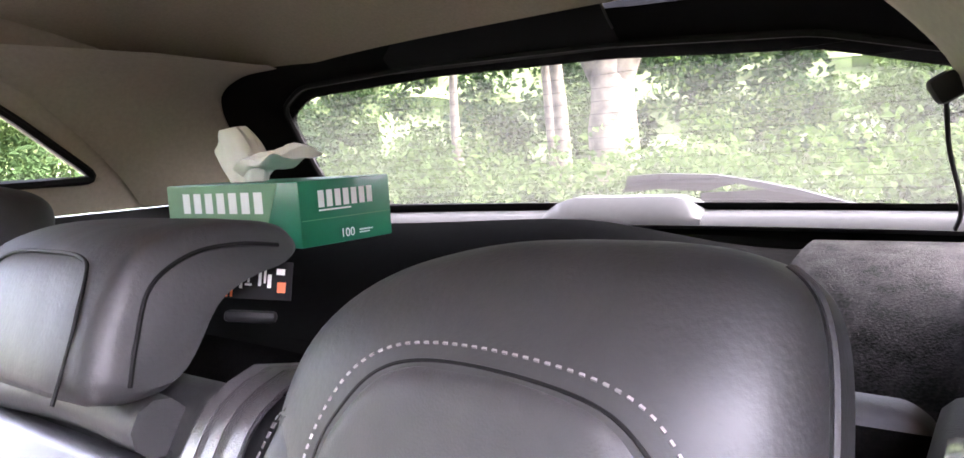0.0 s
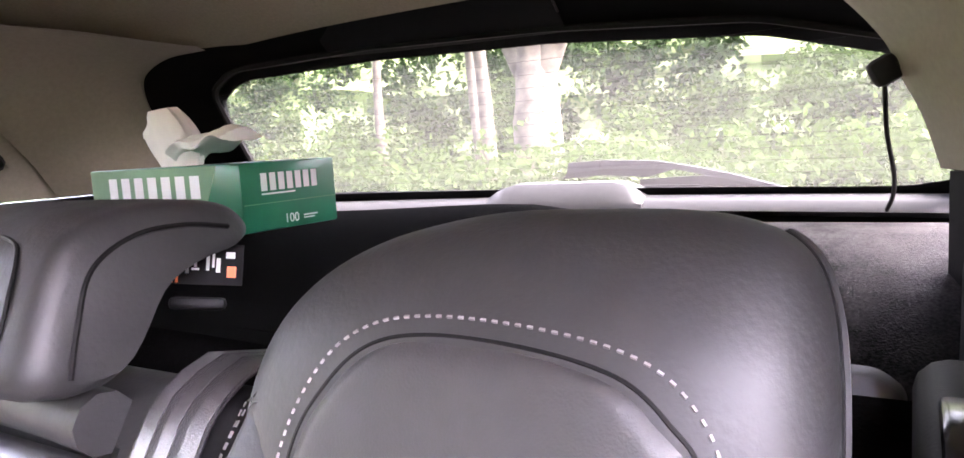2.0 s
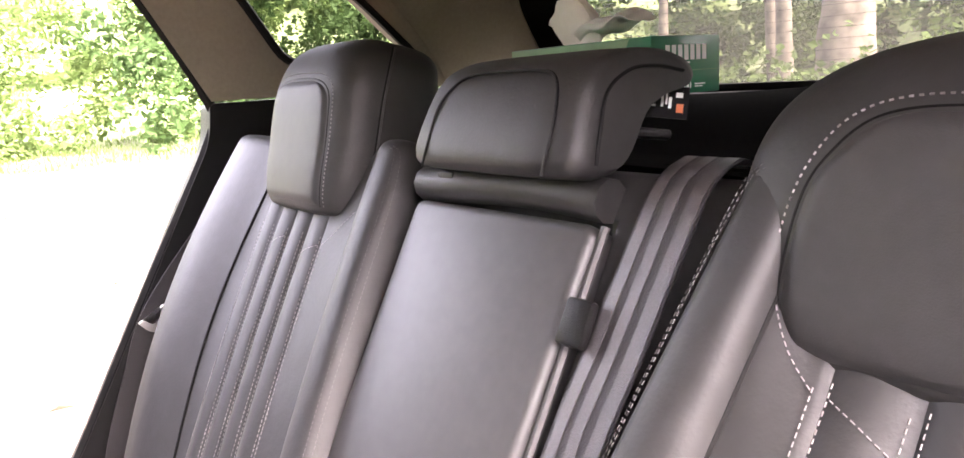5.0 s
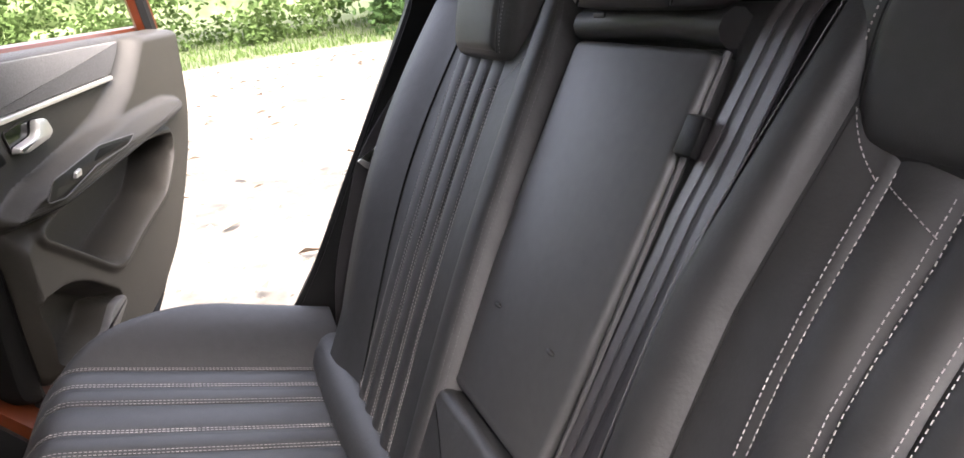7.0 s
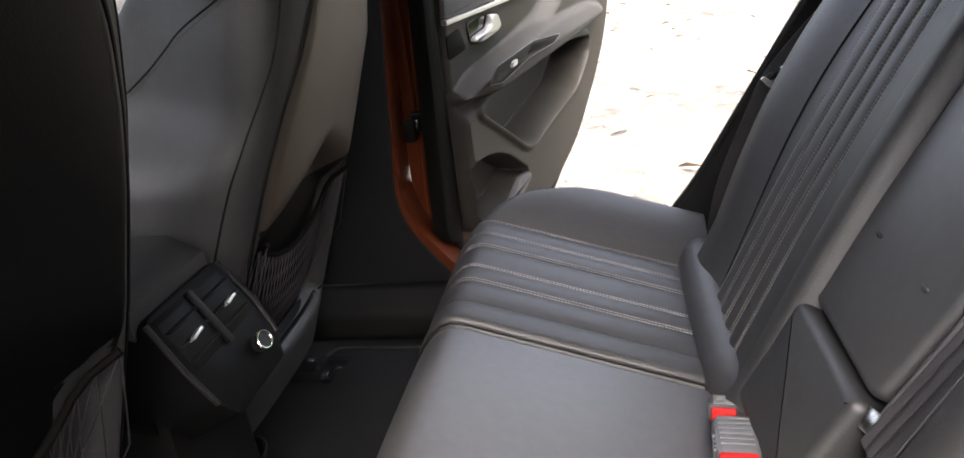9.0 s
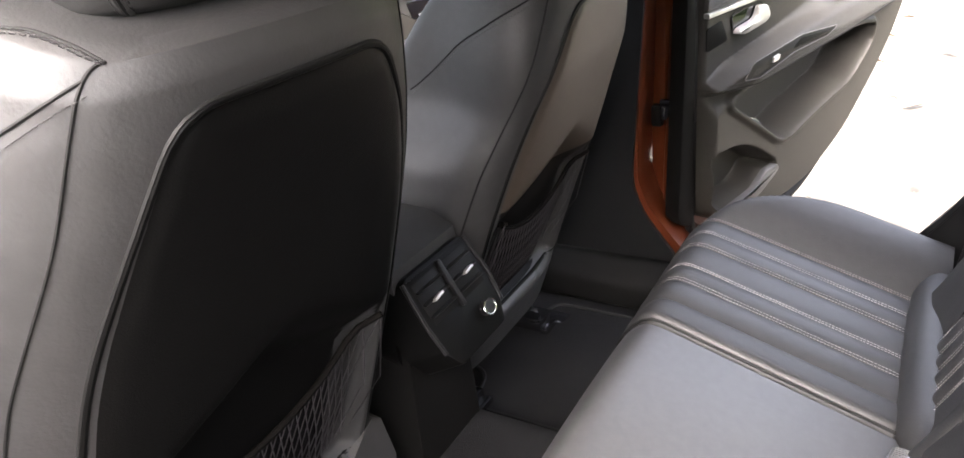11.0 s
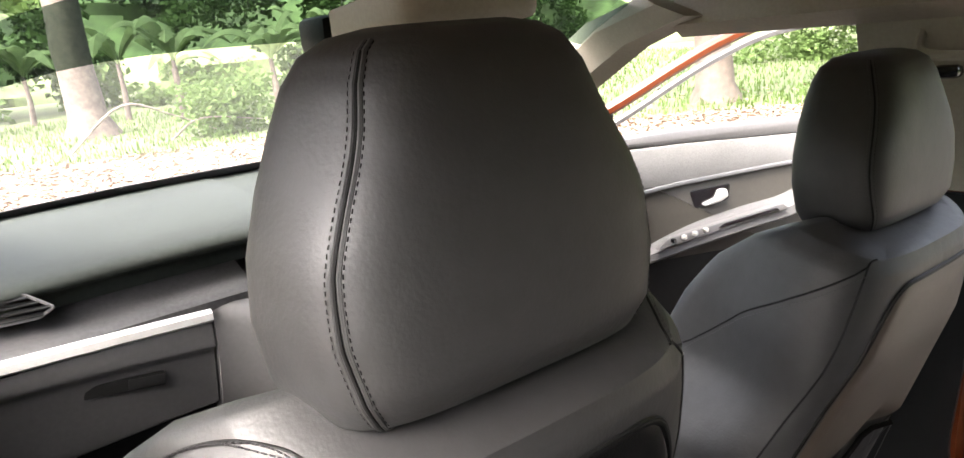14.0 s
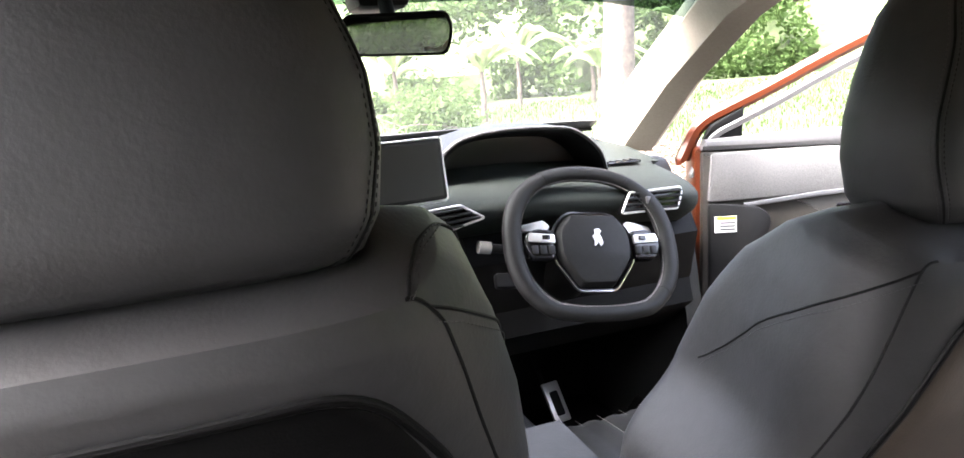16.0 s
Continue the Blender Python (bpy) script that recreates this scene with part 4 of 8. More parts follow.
    part("seam", tube([face(p.x, p.y, -0.0005) for p in path], 0.0010, 6), piping_black, t)
    # gusset seams down both flanks
    for s in (1, -1):
        path = []
        for p in rows[4:-8]:
            path.append(ax * (p[4] + s * p[1] * 0.994) + upv * p[0] + fw * (p[3] + p[2] * 0.30))
        part("side_seam", tube(path, 0.0010, 6), piping_black, t)
        part("side_fold", tube([q - fw * 0.0035 + ax * (s * 0.0006) for q in path], 0.0022, 6), leather, t)
    for s in (0.06, -0.06):
        part("post", tube([ax * s + upv * v + fw * -0.005 for v in (-0.09, -0.15, -0.22)], 0.006, 10), chrome, t)
    return t


outer_headrest(-0.312, -0.112, 1.078, "black leather headrest with a stitched front panel", -1)
outer_headrest(0.360, -0.100, 1.118, "black leather headrest on the far seat with a smooth front panel", 1)

# middle headrest: low, with a hood that reaches back
mh = thing("middle_headrest", "low black leather middle headrest with piped sides", "headrest", "rear headrests", (0.018, -0.115, 1.103))
mh.scale = (0.84, 0.88, 0.9)
prof = [(0.088, -0.002), (0.094, 0.012), (0.078, 0.050), (0.055, 0.082), (0.015, 0.096), (-0.035, 0.097), (-0.070, 0.090), (-0.084, 0.077), (-0.076, 0.066), (-0.035, 0.058), (0.0, 0.042), (0.035, 0.0), (0.06, -0.008)]
rings = []
for x, k in ((-0.122, 0.82), (-0.118, 0.92), (-0.108, 0.98), (-0.06, 1.0), (0.0, 1.0), (0.06, 1.0), (0.108, 0.98), (0.118, 0.92), (0.122, 0.82)):
    rings.append([V(x * (1.0 - 0.10 * max(0, q.y - 0.02) / 0.08), 0.0 + (q.x + 0.01) * k - 0.01, 0.045 + (q.y - 0.045) * k) for q in spline([V(a, b, 0) for a, b in prof + prof[:1]], 4)[:-1]])
part("cushion", loft(rings), leather, mh)
outl = rounded([(-0.085, 0.006), (0.082, 0.006), (0.080, 0.05), (0.055, 0.078), (-0.066, 0.078), (-0.086, 0.05)], [0.012, 0.012, 0.02, 0.02, 0.02, 0.02])


def mid_face(a, b, c):
    y = 0.097 - 0.42 * b - 2.0 * max(0, b - 0.05) ** 1.6
    return V(a, y + c * 0.9, b + c * 0.4)


part("front_panel", patch(outl, lambda a, b, c: mid_face(a, b, c - 0.005), 0.0065, 0.02), leather_smooth, mh, "smooth inset front panel")
arch = spline([V(*q, 0) for q in ((-0.092, 0.0), (-0.091, 0.045), (-0.080, 0.070), (-0.058, 0.081), (0.0, 0.083), (0.052, 0.081), (0.076, 0.068), (0.086, 0.045), (0.088, 0.0))], 6)
part("seam", tube([mid_face(p.x, p.y, 0.0022) for p in arch], 0.0015, 6), piping_black, mh)
for s in (1, -1):
    path = spline([V(s * 0.1225 * (1.0 - 0.10 * max(0, b - 0.02) / 0.08), a * 0.88, 0.045 + (b - 0.045) * 0.86) for a, b in [(0.075, 0.0), (0.066, 0.03), (0.048, 0.066), (0.012, 0.084), (-0.03, 0.086), (-0.068, 0.080)]], 6)
    part("piping", tube(path, 0.0017, 6), piping_black, mh)
for x in (-0.05, 0.05):
    part("post", tube([V(x, 0.02, 0.02), V(x, 0.0, -0.10)], 0.007, 8), black_trim, mh)

# hanging label behind the middle headrest
lb = thing("warning_label", "black belt label with white and orange pictograms", "label", "", (-0.058, -0.164, 1.147))
ang = Euler((radians(10), radians(-8), radians(45)))
lm = ang.to_matrix()


def lab(a, b, c=0.0):
    return lm @ V(-a, c + 0.0, b)


part("card", slab([(-0.022, -0.013), (0.022, -0.013), (0.022, 0.013), (-0.022, 0.013)], lambda a, b, c: lab(a, b, c - 0.0015), 0.0015), label_black, lb, smooth=False)
for r4 in ((-0.012, -0.006, -0.010, 0.007), (-0.0085, -0.004, -0.004, -0.0025), (-0.0085, 0.004, -0.004, 0.008), (-0.007, -0.002, -0.0055, 0.003), (0.0, -0.004, 0.002, 0.006), (0.0035, -0.002, 0.005, 0.007), (0.006, -0.005, 0.0085, 0.004), (0.0115, 0.004, 0.017, 0.008)):
    bars(lb, "pictogram", white_ink, lambda a, b, c: lab(a, b, c), [r4])
for r4 in ((-0.021, -0.012, -0.019, 0.004), (-0.0175, -0.012, -0.016, 0.002), (0.0125, -0.008, 0.018, -0.001)):
    bars(lb, "orange_mark", orange_ink, lambda a, b, c: lab(a, b, c), [r4])
bm = box((0.012, 0.0, -0.026), (0.034, 0.016, 0.008), 0.003, m=ang.to_matrix().to_4x4())
part("guide", bm, dark_plastic, lb, "dark plastic belt guide")


# ---- front seats ----
SEAT = [(0.52, 0.885, 0.215, 0.13, 0.04, 1.05), (0.60, 0.855, 0.226, 0.15, 0.05, 1.06), (0.75, 0.80, 0.232, 0.16, 0.07, 1.08), (0.90, 0.742, 0.232, 0.17, 0.09, 1.10), (1.00, 0.705, 0.224, 0.17, 0.10, 1.13), (1.07, 0.678, 0.208, 0.17, 0.10, 1.20), (1.13, 0.655, 0.188, 0.165, 0.085, 1.26), (1.18, 0.638, 0.168, 0.155, 0.065, 1.28), (1.214, 0.629, 0.154, 0.140, 0.035, 1.25), (1.232, 0.631, 0.138, 0.115, 0.012, 1.20), (1.240, 0.641, 0.112, 0.085, 0.0, 1.14)]


def seat_row(z):
    for a, b in zip(SEAT, SEAT[1:]):
        if a[0] <= z <= b[0]:
            f = (z - a[0]) / (b[0] - a[0])
            return [p + (q - p) * f for p, q in zip(a, b)]
    return list(SEAT[-1])


def pocket_depth(x, z):
    """How far the map pocket is set into the back of the seat."""
    f = [max(0.0, min(1.0, q)) for q in ((0.985 - 0.5 * abs(x) - z) / 0.07, (z - 0.60) / 0.04, (0.195 - abs(x)) / 0.035)]
    f = [q * q * (3 - 2 * q) for q in f]
    return 0.042 * f[0] * f[1] * f[2]


def seat_pt(z, deg, out=0.0):
    """A point on the front backrest: height and angle round it (90 rear, 180 left, 270 front)."""
    z, yr, hw, depth, wing, wide = seat_row(z)
    hw += out
    a = radians(deg)
    c, s = math.cos(a), math.sin(a)
    x, y = hw * sup(c, 3.6), yr + depth / 2 - (depth / 2 + out) * sup(s, 2.6)
    w = max(0, (abs(x) / hw - 0.45) / 0.45)
    fr = max(0, (y - yr) / depth)
    x *= 1 + (wide - 1) * min(1, fr * 1.3)
    k = min(1, max(0, (fr - 0.4) / 0.3))
    y += wing * min(1, w) ** 1.5 * k * k * (3 - 2 * k)
    if deg < 180:
        y += pocket_depth(x, z) * max(0.0, 1 - fr * 3)
    up = min(1, max(0, (z - 1.02) / 0.16))
    return V(x, y, z + 0.034 * up * up * (3 - 2 * up) * max(0, min(1, (fr - 0.12) / 0.55)) * min(1, w))


GRID = [(z, a) for z in np.arange(0.56, 1.239, 0.003) for a in np.arange(92, 268, 1.5)]
GRID_PTS = np.array([seat_pt(z, a) for z, a in GRID])


def on_seat(pts, s, out, n=9):
    """A smooth line laid on the left or right flank of the backrest, near the given points."""
    res = []
    for q in spline([V(*p) for p in pts], n):
        i = int(np.argmin(((GRID_PTS - np.array(q)) ** 2).sum(1)))
        z, a = GRID[i]
        res.append(seat_pt(z, a, out))
    for _ in range(14):
        res = [res[0]] + [(a + b * 2 + c) / 4 for a, b, c in zip(res, res[1:], res[2:])] + [res[-1]]
    laid = []
    for q in res:
        z, a = GRID[int(np.argmin(((GRID_PTS - np.array(q)) ** 2).sum(1)))]
        dz, da = 0.002, 1.0
        for _ in range(5):
            z, a = min(((z + i * dz, a + j * da) for i in (-1, 0, 1) for j in (-1, 0, 1)), key=lambda w: (seat_pt(min(1.24, w[0]), w[1]) - q).length)
            dz, da = dz * 0.6, da * 0.6
        laid.append(seat_pt(min(1.24, z), a, out))
    for _ in range(2):
        laid = [laid[0]] + [(a + b * 2 + c) / 4 for a, b, c in zip(laid, laid[1:], laid[2:])] + [laid[-1]]
    return [V(-s * p.x, p.y, p.z) for p in laid]


def front_seat(shell, label, shell_label):
    t = thing("front_seat", label, "car seat", "front seats", (0, 0, 0))
    at = seat_row
    zs = [p[0] for p in SEAT]
    sm = sorted(set([zs[0] + (zs[-1] - zs[0]) * i / 72 for i in range(73)] + zs[-3:]))
    part("backrest", loft([[seat_pt(z, 360 * i / 120) for i in range(120)] for z in sm]), leather, t)

    # rear panel following the back
    def rear(a, b, c=0.0):
        z, yr, hw, d, w, wd = at(b)
        e = min(1.0, abs(a) / hw)
        s_ = (1 - e ** 3.6) ** (1 / 3.6)
        y = yr + d / 2 - d / 2 * (s_ ** (3.6 / 2.6) if s_ > 0 else 0) + pocket_depth(a, b)
        return V(a, y - c * 0.94, b - c * 0.33)
    outl = rounded([(-0.098, 1.196), (-0.132, 1.13), (-0.175, 1.03), (-0.195, 0.90), (-0.20, 0.62), (0.20, 0.62), (0.195, 0.90), (0.185, 1.04), (0.150, 1.13), (0.098, 1.196)], [0.03, 0.06, 0.05, 0.05, 0.03, 0.03, 0.05, 0.05, 0.06, 0.03], 6)

    dense = []
    for p, q in zip(outl, outl[1:] + outl[:1]):
        L = math.hypot(q[0] - p[0], q[1] - p[1])
        for i in range(max(1, int(L / 0.012))):
            f = i / max(1, int(L / 0.012))
            dense.append((p[0] + (q[0] - p[0]) * f, p[1] + (q[1] - p[1]) * f))
    # panel as a fine grid of rows inside the outline
    bm = bmesh.new()
    rows = []
    for i in range(50):
        z = 0.622 + (1.194 - 0.622) * i / 49
        xs = []
        for p, q in zip(dense, dense[1:] + dense[:1]):
            if (p[1] - z) * (q[1] - z) < 0:
                xs.append(p[0] + (q[0] - p[0]) * (z - p[1]) / (q[1] - p[1]))
        if len(xs) < 2:
            continue
        a, b = min(xs), max(xs)
        row = []
        for j in range(25):
            x = a + (b - a) * j / 24
            d = min(x - a, b - x, 1.196 - z, z - 0.62)
            row.append(bm.verts.new(rear(x, z, 0.004 * math.sin(min(1, d / 0.012) * math.pi / 2) - 0.001)))
        rows.append(row)
    # the lower rows become a black sheet: shade put into the colour
    low_bm = bmesh.new()
    split = max(i for i, r in enumerate(rows) if r[12].co.z < 0.90)
    low_rows = [[low_bm.verts.new(v.co) for v in r] for r in rows[:split + 1]]
    for a, b in zip(low_rows, low_rows[1:]):
        for j in range(24):
            low_bm.faces.new((a[j], a[j + 1], b[j + 1], b[j]))
    for r in rows[:split]:
        for v in r:
            bm.verts.remove(v)
    for a, b in zip(rows[split:], rows[split + 1:]):
        for j in range(24):
            bm.faces.new((a[j], a[j + 1], b[j + 1], b[j]))
    part("rear_panel", bm, shell, t, shell_label)
    part("pocket_panel", low_bm, shell_black, t, "lower seat back panel, blackened to stand for shade")
    part("piping", tube([rear(a, b, 0.0005) for a, b in dense], 0.0030, 8, closed=True), shell_black, t)
    part("seam", tube([rear(a * 1.012, 0.9 + (b - 0.9) * 1.006, 0.001) for a, b in dense], 0.002, 6, closed=True), piping_black, t)
    # map pocket net
    bm = bmesh.new()
    for i in range(27):
        f = i / 26
        x0 = -0.17 + 0.34 * f
        top = 0.80 + 0.07 * (2 * f - 1) ** 2
        tube([rear(x0, 0.64, 0.004), rear(x0 + 0.02, (0.64 + top) / 2, 0.014), rear(x0, top, 0.016)], 0.0009, 4, bm)
        tube([rear(x0, 0.64, 0.004), rear(x0 - 0.02, (0.64 + top) / 2, 0.014), rear(x0, top, 0.016)], 0.0009, 4, bm)
    part("net", bm, webbing_dark, t, "open black net of the map pocket")
    part("net_hem", tube([rear(-0.17 + 0.34 * i / 20, 0.80 + 0.07 * (i / 10 - 1) ** 2, 0.016) for i in range(21)], 0.004, 6), black_fabric, t)
    # shoulder seams and stitching on both sides
    for s in (1, -1):
        corner = (-0.146, 0.641, 1.232)
        shoulder = [corner, (-0.176, 0.690, 1.203), (-0.205, 0.740, 1.172), (-0.229, 0.790, 1.138), (-0.245, 0.835, 1.105), (-0.25, 0.862, 1.085)]
        part("shoulder_seam", tube(on_seat(shoulder, s, 0.0004), 0.0012, 6), piping_black, t)
        part("stitching", stitches(on_seat([V(*p) + V(0, 0, -0.007) for p in shoulder], s, 0.0012), V(s * 0.9, -0.3, 0.3).normalized(), 0.003, 0.0018, 0.0004), leather_smooth, t, "tonal dark stitching")
        part("edge_seam", tube(on_seat([(-0.129, 0.640, 1.240), corner, (-0.158, 0.655, 1.196), (-0.176, 0.680, 1.132), (-0.205, 0.715, 1.06), (-0.223, 0.744, 1.0), (-0.232, 0.80, 0.88), (-0.232, 0.85, 0.75), (-0.225, 0.90, 0.60)], s, 0.0004), 0.0012, 6), piping_black, t)
        ridge = [(-0.129, 0.640, 1.245), (-0.140, 0.668, 1.258), (-0.158, 0.705, 1.258), (-0.178, 0.75, 1.238), (-0.200, 0.785, 1.208), (-0.226, 0.835, 1.16), (-0.242, 0.86, 1.09)]
        part("wing_seam", tube(on_seat(ridge, s, 0.0005), 0.0011, 6), piping_black, t)
        for g in (-0.004, 0.004):
            path = on_seat([V(*p) + V(-g * 0.6, -g, g) for p in ridge], s, 0.0020)
            part("stitching", stitches(path, V(s * 0.75, -0.2, 0.6).normalized(), 0.0032, 0.0018, 0.0005), webbing_dark, t, "dark grey double stitching")
    # cushion
    rings = []
    for i in range(23):
        y = 0.86 + 0.55 * i / 22
        hw = 0.245 - 0.02 * (i / 22)
        zt = 0.60 + 0.035 * math.sin(math.pi * min(1, i / 22 * 0.8)) - (0.05 * max(0, (i - 19) / 3) ** 2)
        sec = []
        for j in range(33):
            x = -hw + 2 * hw * j / 32
            u = abs(x) / hw
            z = zt + 0.045 * max(0, min(1, (u - 0.6) / 0.25)) - 0.09 * max(0, (u - 0.9) / 0.1) ** 2
            if u < 0.6:
                z += 0.007 * abs(math.sin(x * math.pi / 0.05))
            sec.append(V(x, y, z))
        sec += [V(hw * 0.95, y, 0.44), V(-hw * 0.95, y, 0.44)]
        rings.append(sec)
    part("seat", loft(rings), leather, t, "pleated leather seat cushion")
    for i in range(-2, 3):
        bm = stitches([V(i * 0.05, 0.90 + 0.5 * j / 20, 0.60 + 0.035 * math.sin(math.pi * min(1, (0.04 + 0.5 * j / 20) / 0.55 * 0.8)) + 0.001) for j in range(20)], V(0, 0, 1), 0.005, 0.003, 0.0009)
        part("stitching", bm, thread, t, "pale grey stitching")
    for s in (-1, 1):
        part("seat_rail", box((s * 0.19, 1.12, 0.40), (0.05, 0.62, 0.09), 0.01), gloss_black, t)
    # headrest
    hr = []
    for z, hw, hd, y0 in ((1.243, 0.086, 0.018, 0.704), (1.247, 0.106, 0.034, 0.702), (1.257, 0.122, 0.050, 0.700), (1.275, 0.131, 0.059, 0.699), (1.31, 0.1355, 0.062, 0.700), (1.345, 0.132, 0.062, 0.701), (1.38, 0.121, 0.060, 0.702), (1.41, 0.109, 0.056, 0.703), (1.435, 0.098, 0.050, 0.704), (1.451, 0.086, 0.043, 0.705), (1.460, 0.070, 0.033, 0.706), (1.464, 0.048, 0.020, 0.707)):
        hr.append((V(0, y0, z), hw, hd, 4.4, V(1, 0, 0), V(0, 1, 0)))

    def on_hr(deg, z, out=0.0):
        for p, q in zip(hr, hr[1:]):
            if p[0].z <= z <= q[0].z:
                f = (z - p[0].z) / (q[0].z - p[0].z)
                hw, hdp, y0 = p[1] + (q[1] - p[1]) * f, p[2] + (q[2] - p[2]) * f, p[0].y + (q[0].y - p[0].y) * f
                c, sn = math.cos(radians(deg)), math.sin(radians(deg))
                u = max(0.0, min(1.0, (z - 1.35) / 0.07))
                slim = 0.895 - 0.125 * u * u * (3 - 2 * u)
                w = slim + (1 - slim) * min(1.0, (1 - sup(sn, 4.4)) * 0.8)
                return V((hw + out) * sup(c, 4.4) * w, y0 - (hdp + out) * sup(sn, 4.4), z)
        return V(0, 0.7, z)
    rings = []
    for p, q in zip(hr, hr[1:]):
        for f in (0.0, 0.34, 0.67):
            z = p[0].z + (q[0].z - p[0].z) * f
            rings.append([on_hr(360 * i / 72, z) for i in range(72)])
    rings.append([on_hr(360 * i / 72, hr[-1][0].z) for i in range(72)])
    hd_ob = part("headrest", loft(rings), leather, t, "smooth black leather headrest")
    for s in (1, -1):
        def seam_path(d, out):
            return [on_hr((180 - k) if s < 0 else k, z, out) for k, z in [((28 if s < 0 else 20) + d + 15 * max(0.0, (1.335 - z) / 0.095) ** 1.5 - 12 * max(0.0, (z - 1.36) / 0.1) ** 1.3, z) for z in [1.2455 + 0.2105 * i / 40 for i in range(41)]]]
        part("headrest_seam", tube(seam_path(0.0, 0.0005), 0.0012, 6), piping_black, hd_ob)
        part("headrest_fold", tube(seam_path(-2.4, -0.0012), 0.0022, 8), leather, hd_ob)
        part("headrest_fold", tube(seam_path(2.4, -0.0012), 0.0022, 8), leather, hd_ob)
        for d in (-5.5, 5.5):
            bm = stitches(seam_path(d, 0.0004), V(s * 0.6, -0.8, 0), 0.0024, 0.0022, 0.00042)
            part("headrest_stitching", bm, piping_black if d > 0 else leather_smooth, hd_ob, "tonal dark stitching")
    for s in (0.055, -0.055):
        part("headrest_post", tube([V(s, 0.705, 1.20), V(s, 0.703, 1.27)], 0.0065, 10), chrome, t)
    return t


passenger = front_seat(shell_black, "black leather front passenger seat with stitched headrest", "black plastic panel on the back of the seat")
driver = copy_thing(passenger, pose(0.352, 0.098, -0.068))
passenger.matrix_basis = pose(-0.362, 0.016, 0)
for o in list(driver.children):
    if o.name.startswith("wing_seam") or o.get("label") == "dark grey double stitching":
        bpy.data.objects.remove(o)
# the driver seat is adjusted differently: slimmer wings, higher cushion
for o in driver.children:
    if o.name.startswith(("headrest", "seat_rail")):
        continue
    o.data = o.data.copy()
    low_part = max(v.co.z for v in o.data.vertices) < 0.72 and min(v.co.y for v in o.data.vertices) > 0.84
    for v in o.data.vertices:
        if low_part:
            v.co += V(0, 0.06, 0.10 if v.co.z > 0.5 else 0.0)
        else:
            f, g = min(1, max(0, (v.co.y - 0.67) / 0.16)), min(1, max(0, (v.co.z - 0.96) / 0.12))
            v.co.x *= 1 - 0.22 * f * f * (3 - 2 * f) * g * g * (3 - 2 * g)
            f = min(1, max(0, (v.co.y - seat_row(max(0.52, min(1.24, v.co.z)))[1] - 0.02) / 0.11))
            g = min(1, max(0, (v.co.z - 1.10) / 0.14))
            v.co.y -= 0.034 * (1 - f * f * (3 - 2 * f)) * (1 - 0.6 * g)
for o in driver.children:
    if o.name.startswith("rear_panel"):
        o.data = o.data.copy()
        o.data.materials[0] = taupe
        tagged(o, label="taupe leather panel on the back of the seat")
tagged(driver, label="black leather driver seat behind the steering wheel")
for o in driver.children:
    if o.name.startswith("headrest"):
        o.location.x += 0.012
# side tag sewn into the seam
e_ = on_seat([(-0.229, 0.790, 1.138), (-0.229, 0.791, 1.137)], -1, 0.002, 1)[0]
u_ = (V(-0.205, 0.740, 1.172) - V(-0.229, 0.790, 1.138)).normalized()
n_ = V(-0.95, -0.2, 0.25).normalized()
w_ = n_.cross(u_).normalized()
tag = part("airbag_tag", slab([(-0.020, -0.006), (0.014, -0.006), (0.014, 0.007), (-0.020, 0.007)], lambda a, b, c: e_ + u_ * a + w_ * b + n_ * c, 0.0025, 0.0008), label_black, passenger, "black fabric tag sewn into the side seam")
cu = bpy.data.curves.new("tag_word", "FONT")
cu.body, cu.size, cu.extrude, cu.align_x, cu.align_y = "AIRBAG", 0.0085, 0.0001, "CENTER", "CENTER"
tw = new("tag_word", cu)
me = bpy.data.meshes.new_from_object(tw.evaluated_get(bpy.context.evaluated_depsgraph_get()))
bpy.data.objects.remove(tw)
me.materials.append(white_ink)
tw = new("tag_word", me)
tw.parent = tag
tw.matrix_basis = Matrix.Translation(e_ + u_ * -0.003 + n_ * 0.0030) @ Matrix((u_, w_, n_)).transposed().to_4x4()

# ---- dashboard ----
dash = thing("dashboard", "dark grey soft dashboard with satin chrome trim", "dashboard", "", (0, 1.8, 0.9))
DO = Matrix.Translation(-dash.location)


def dpart(name, bm, mt, label="", parent=None, smooth=True):
    bm.transform(DO)
    return part(name, bm, mt, parent or dash, label, smooth)


def along(x0, x1, profile, n=24, warp=None):
    rings = []
    for i in range(n + 1):
        x = x0 + (x1 - x0) * i / n
        rings.append([V(x, y, z) + (warp(x, y, z) if warp else V(0, 0, 0)) for y, z in profile])
    return loft(rings)


def bow(x, y, z):
    return V(0, -0.05 * (x / 0.7) ** 2, 0)


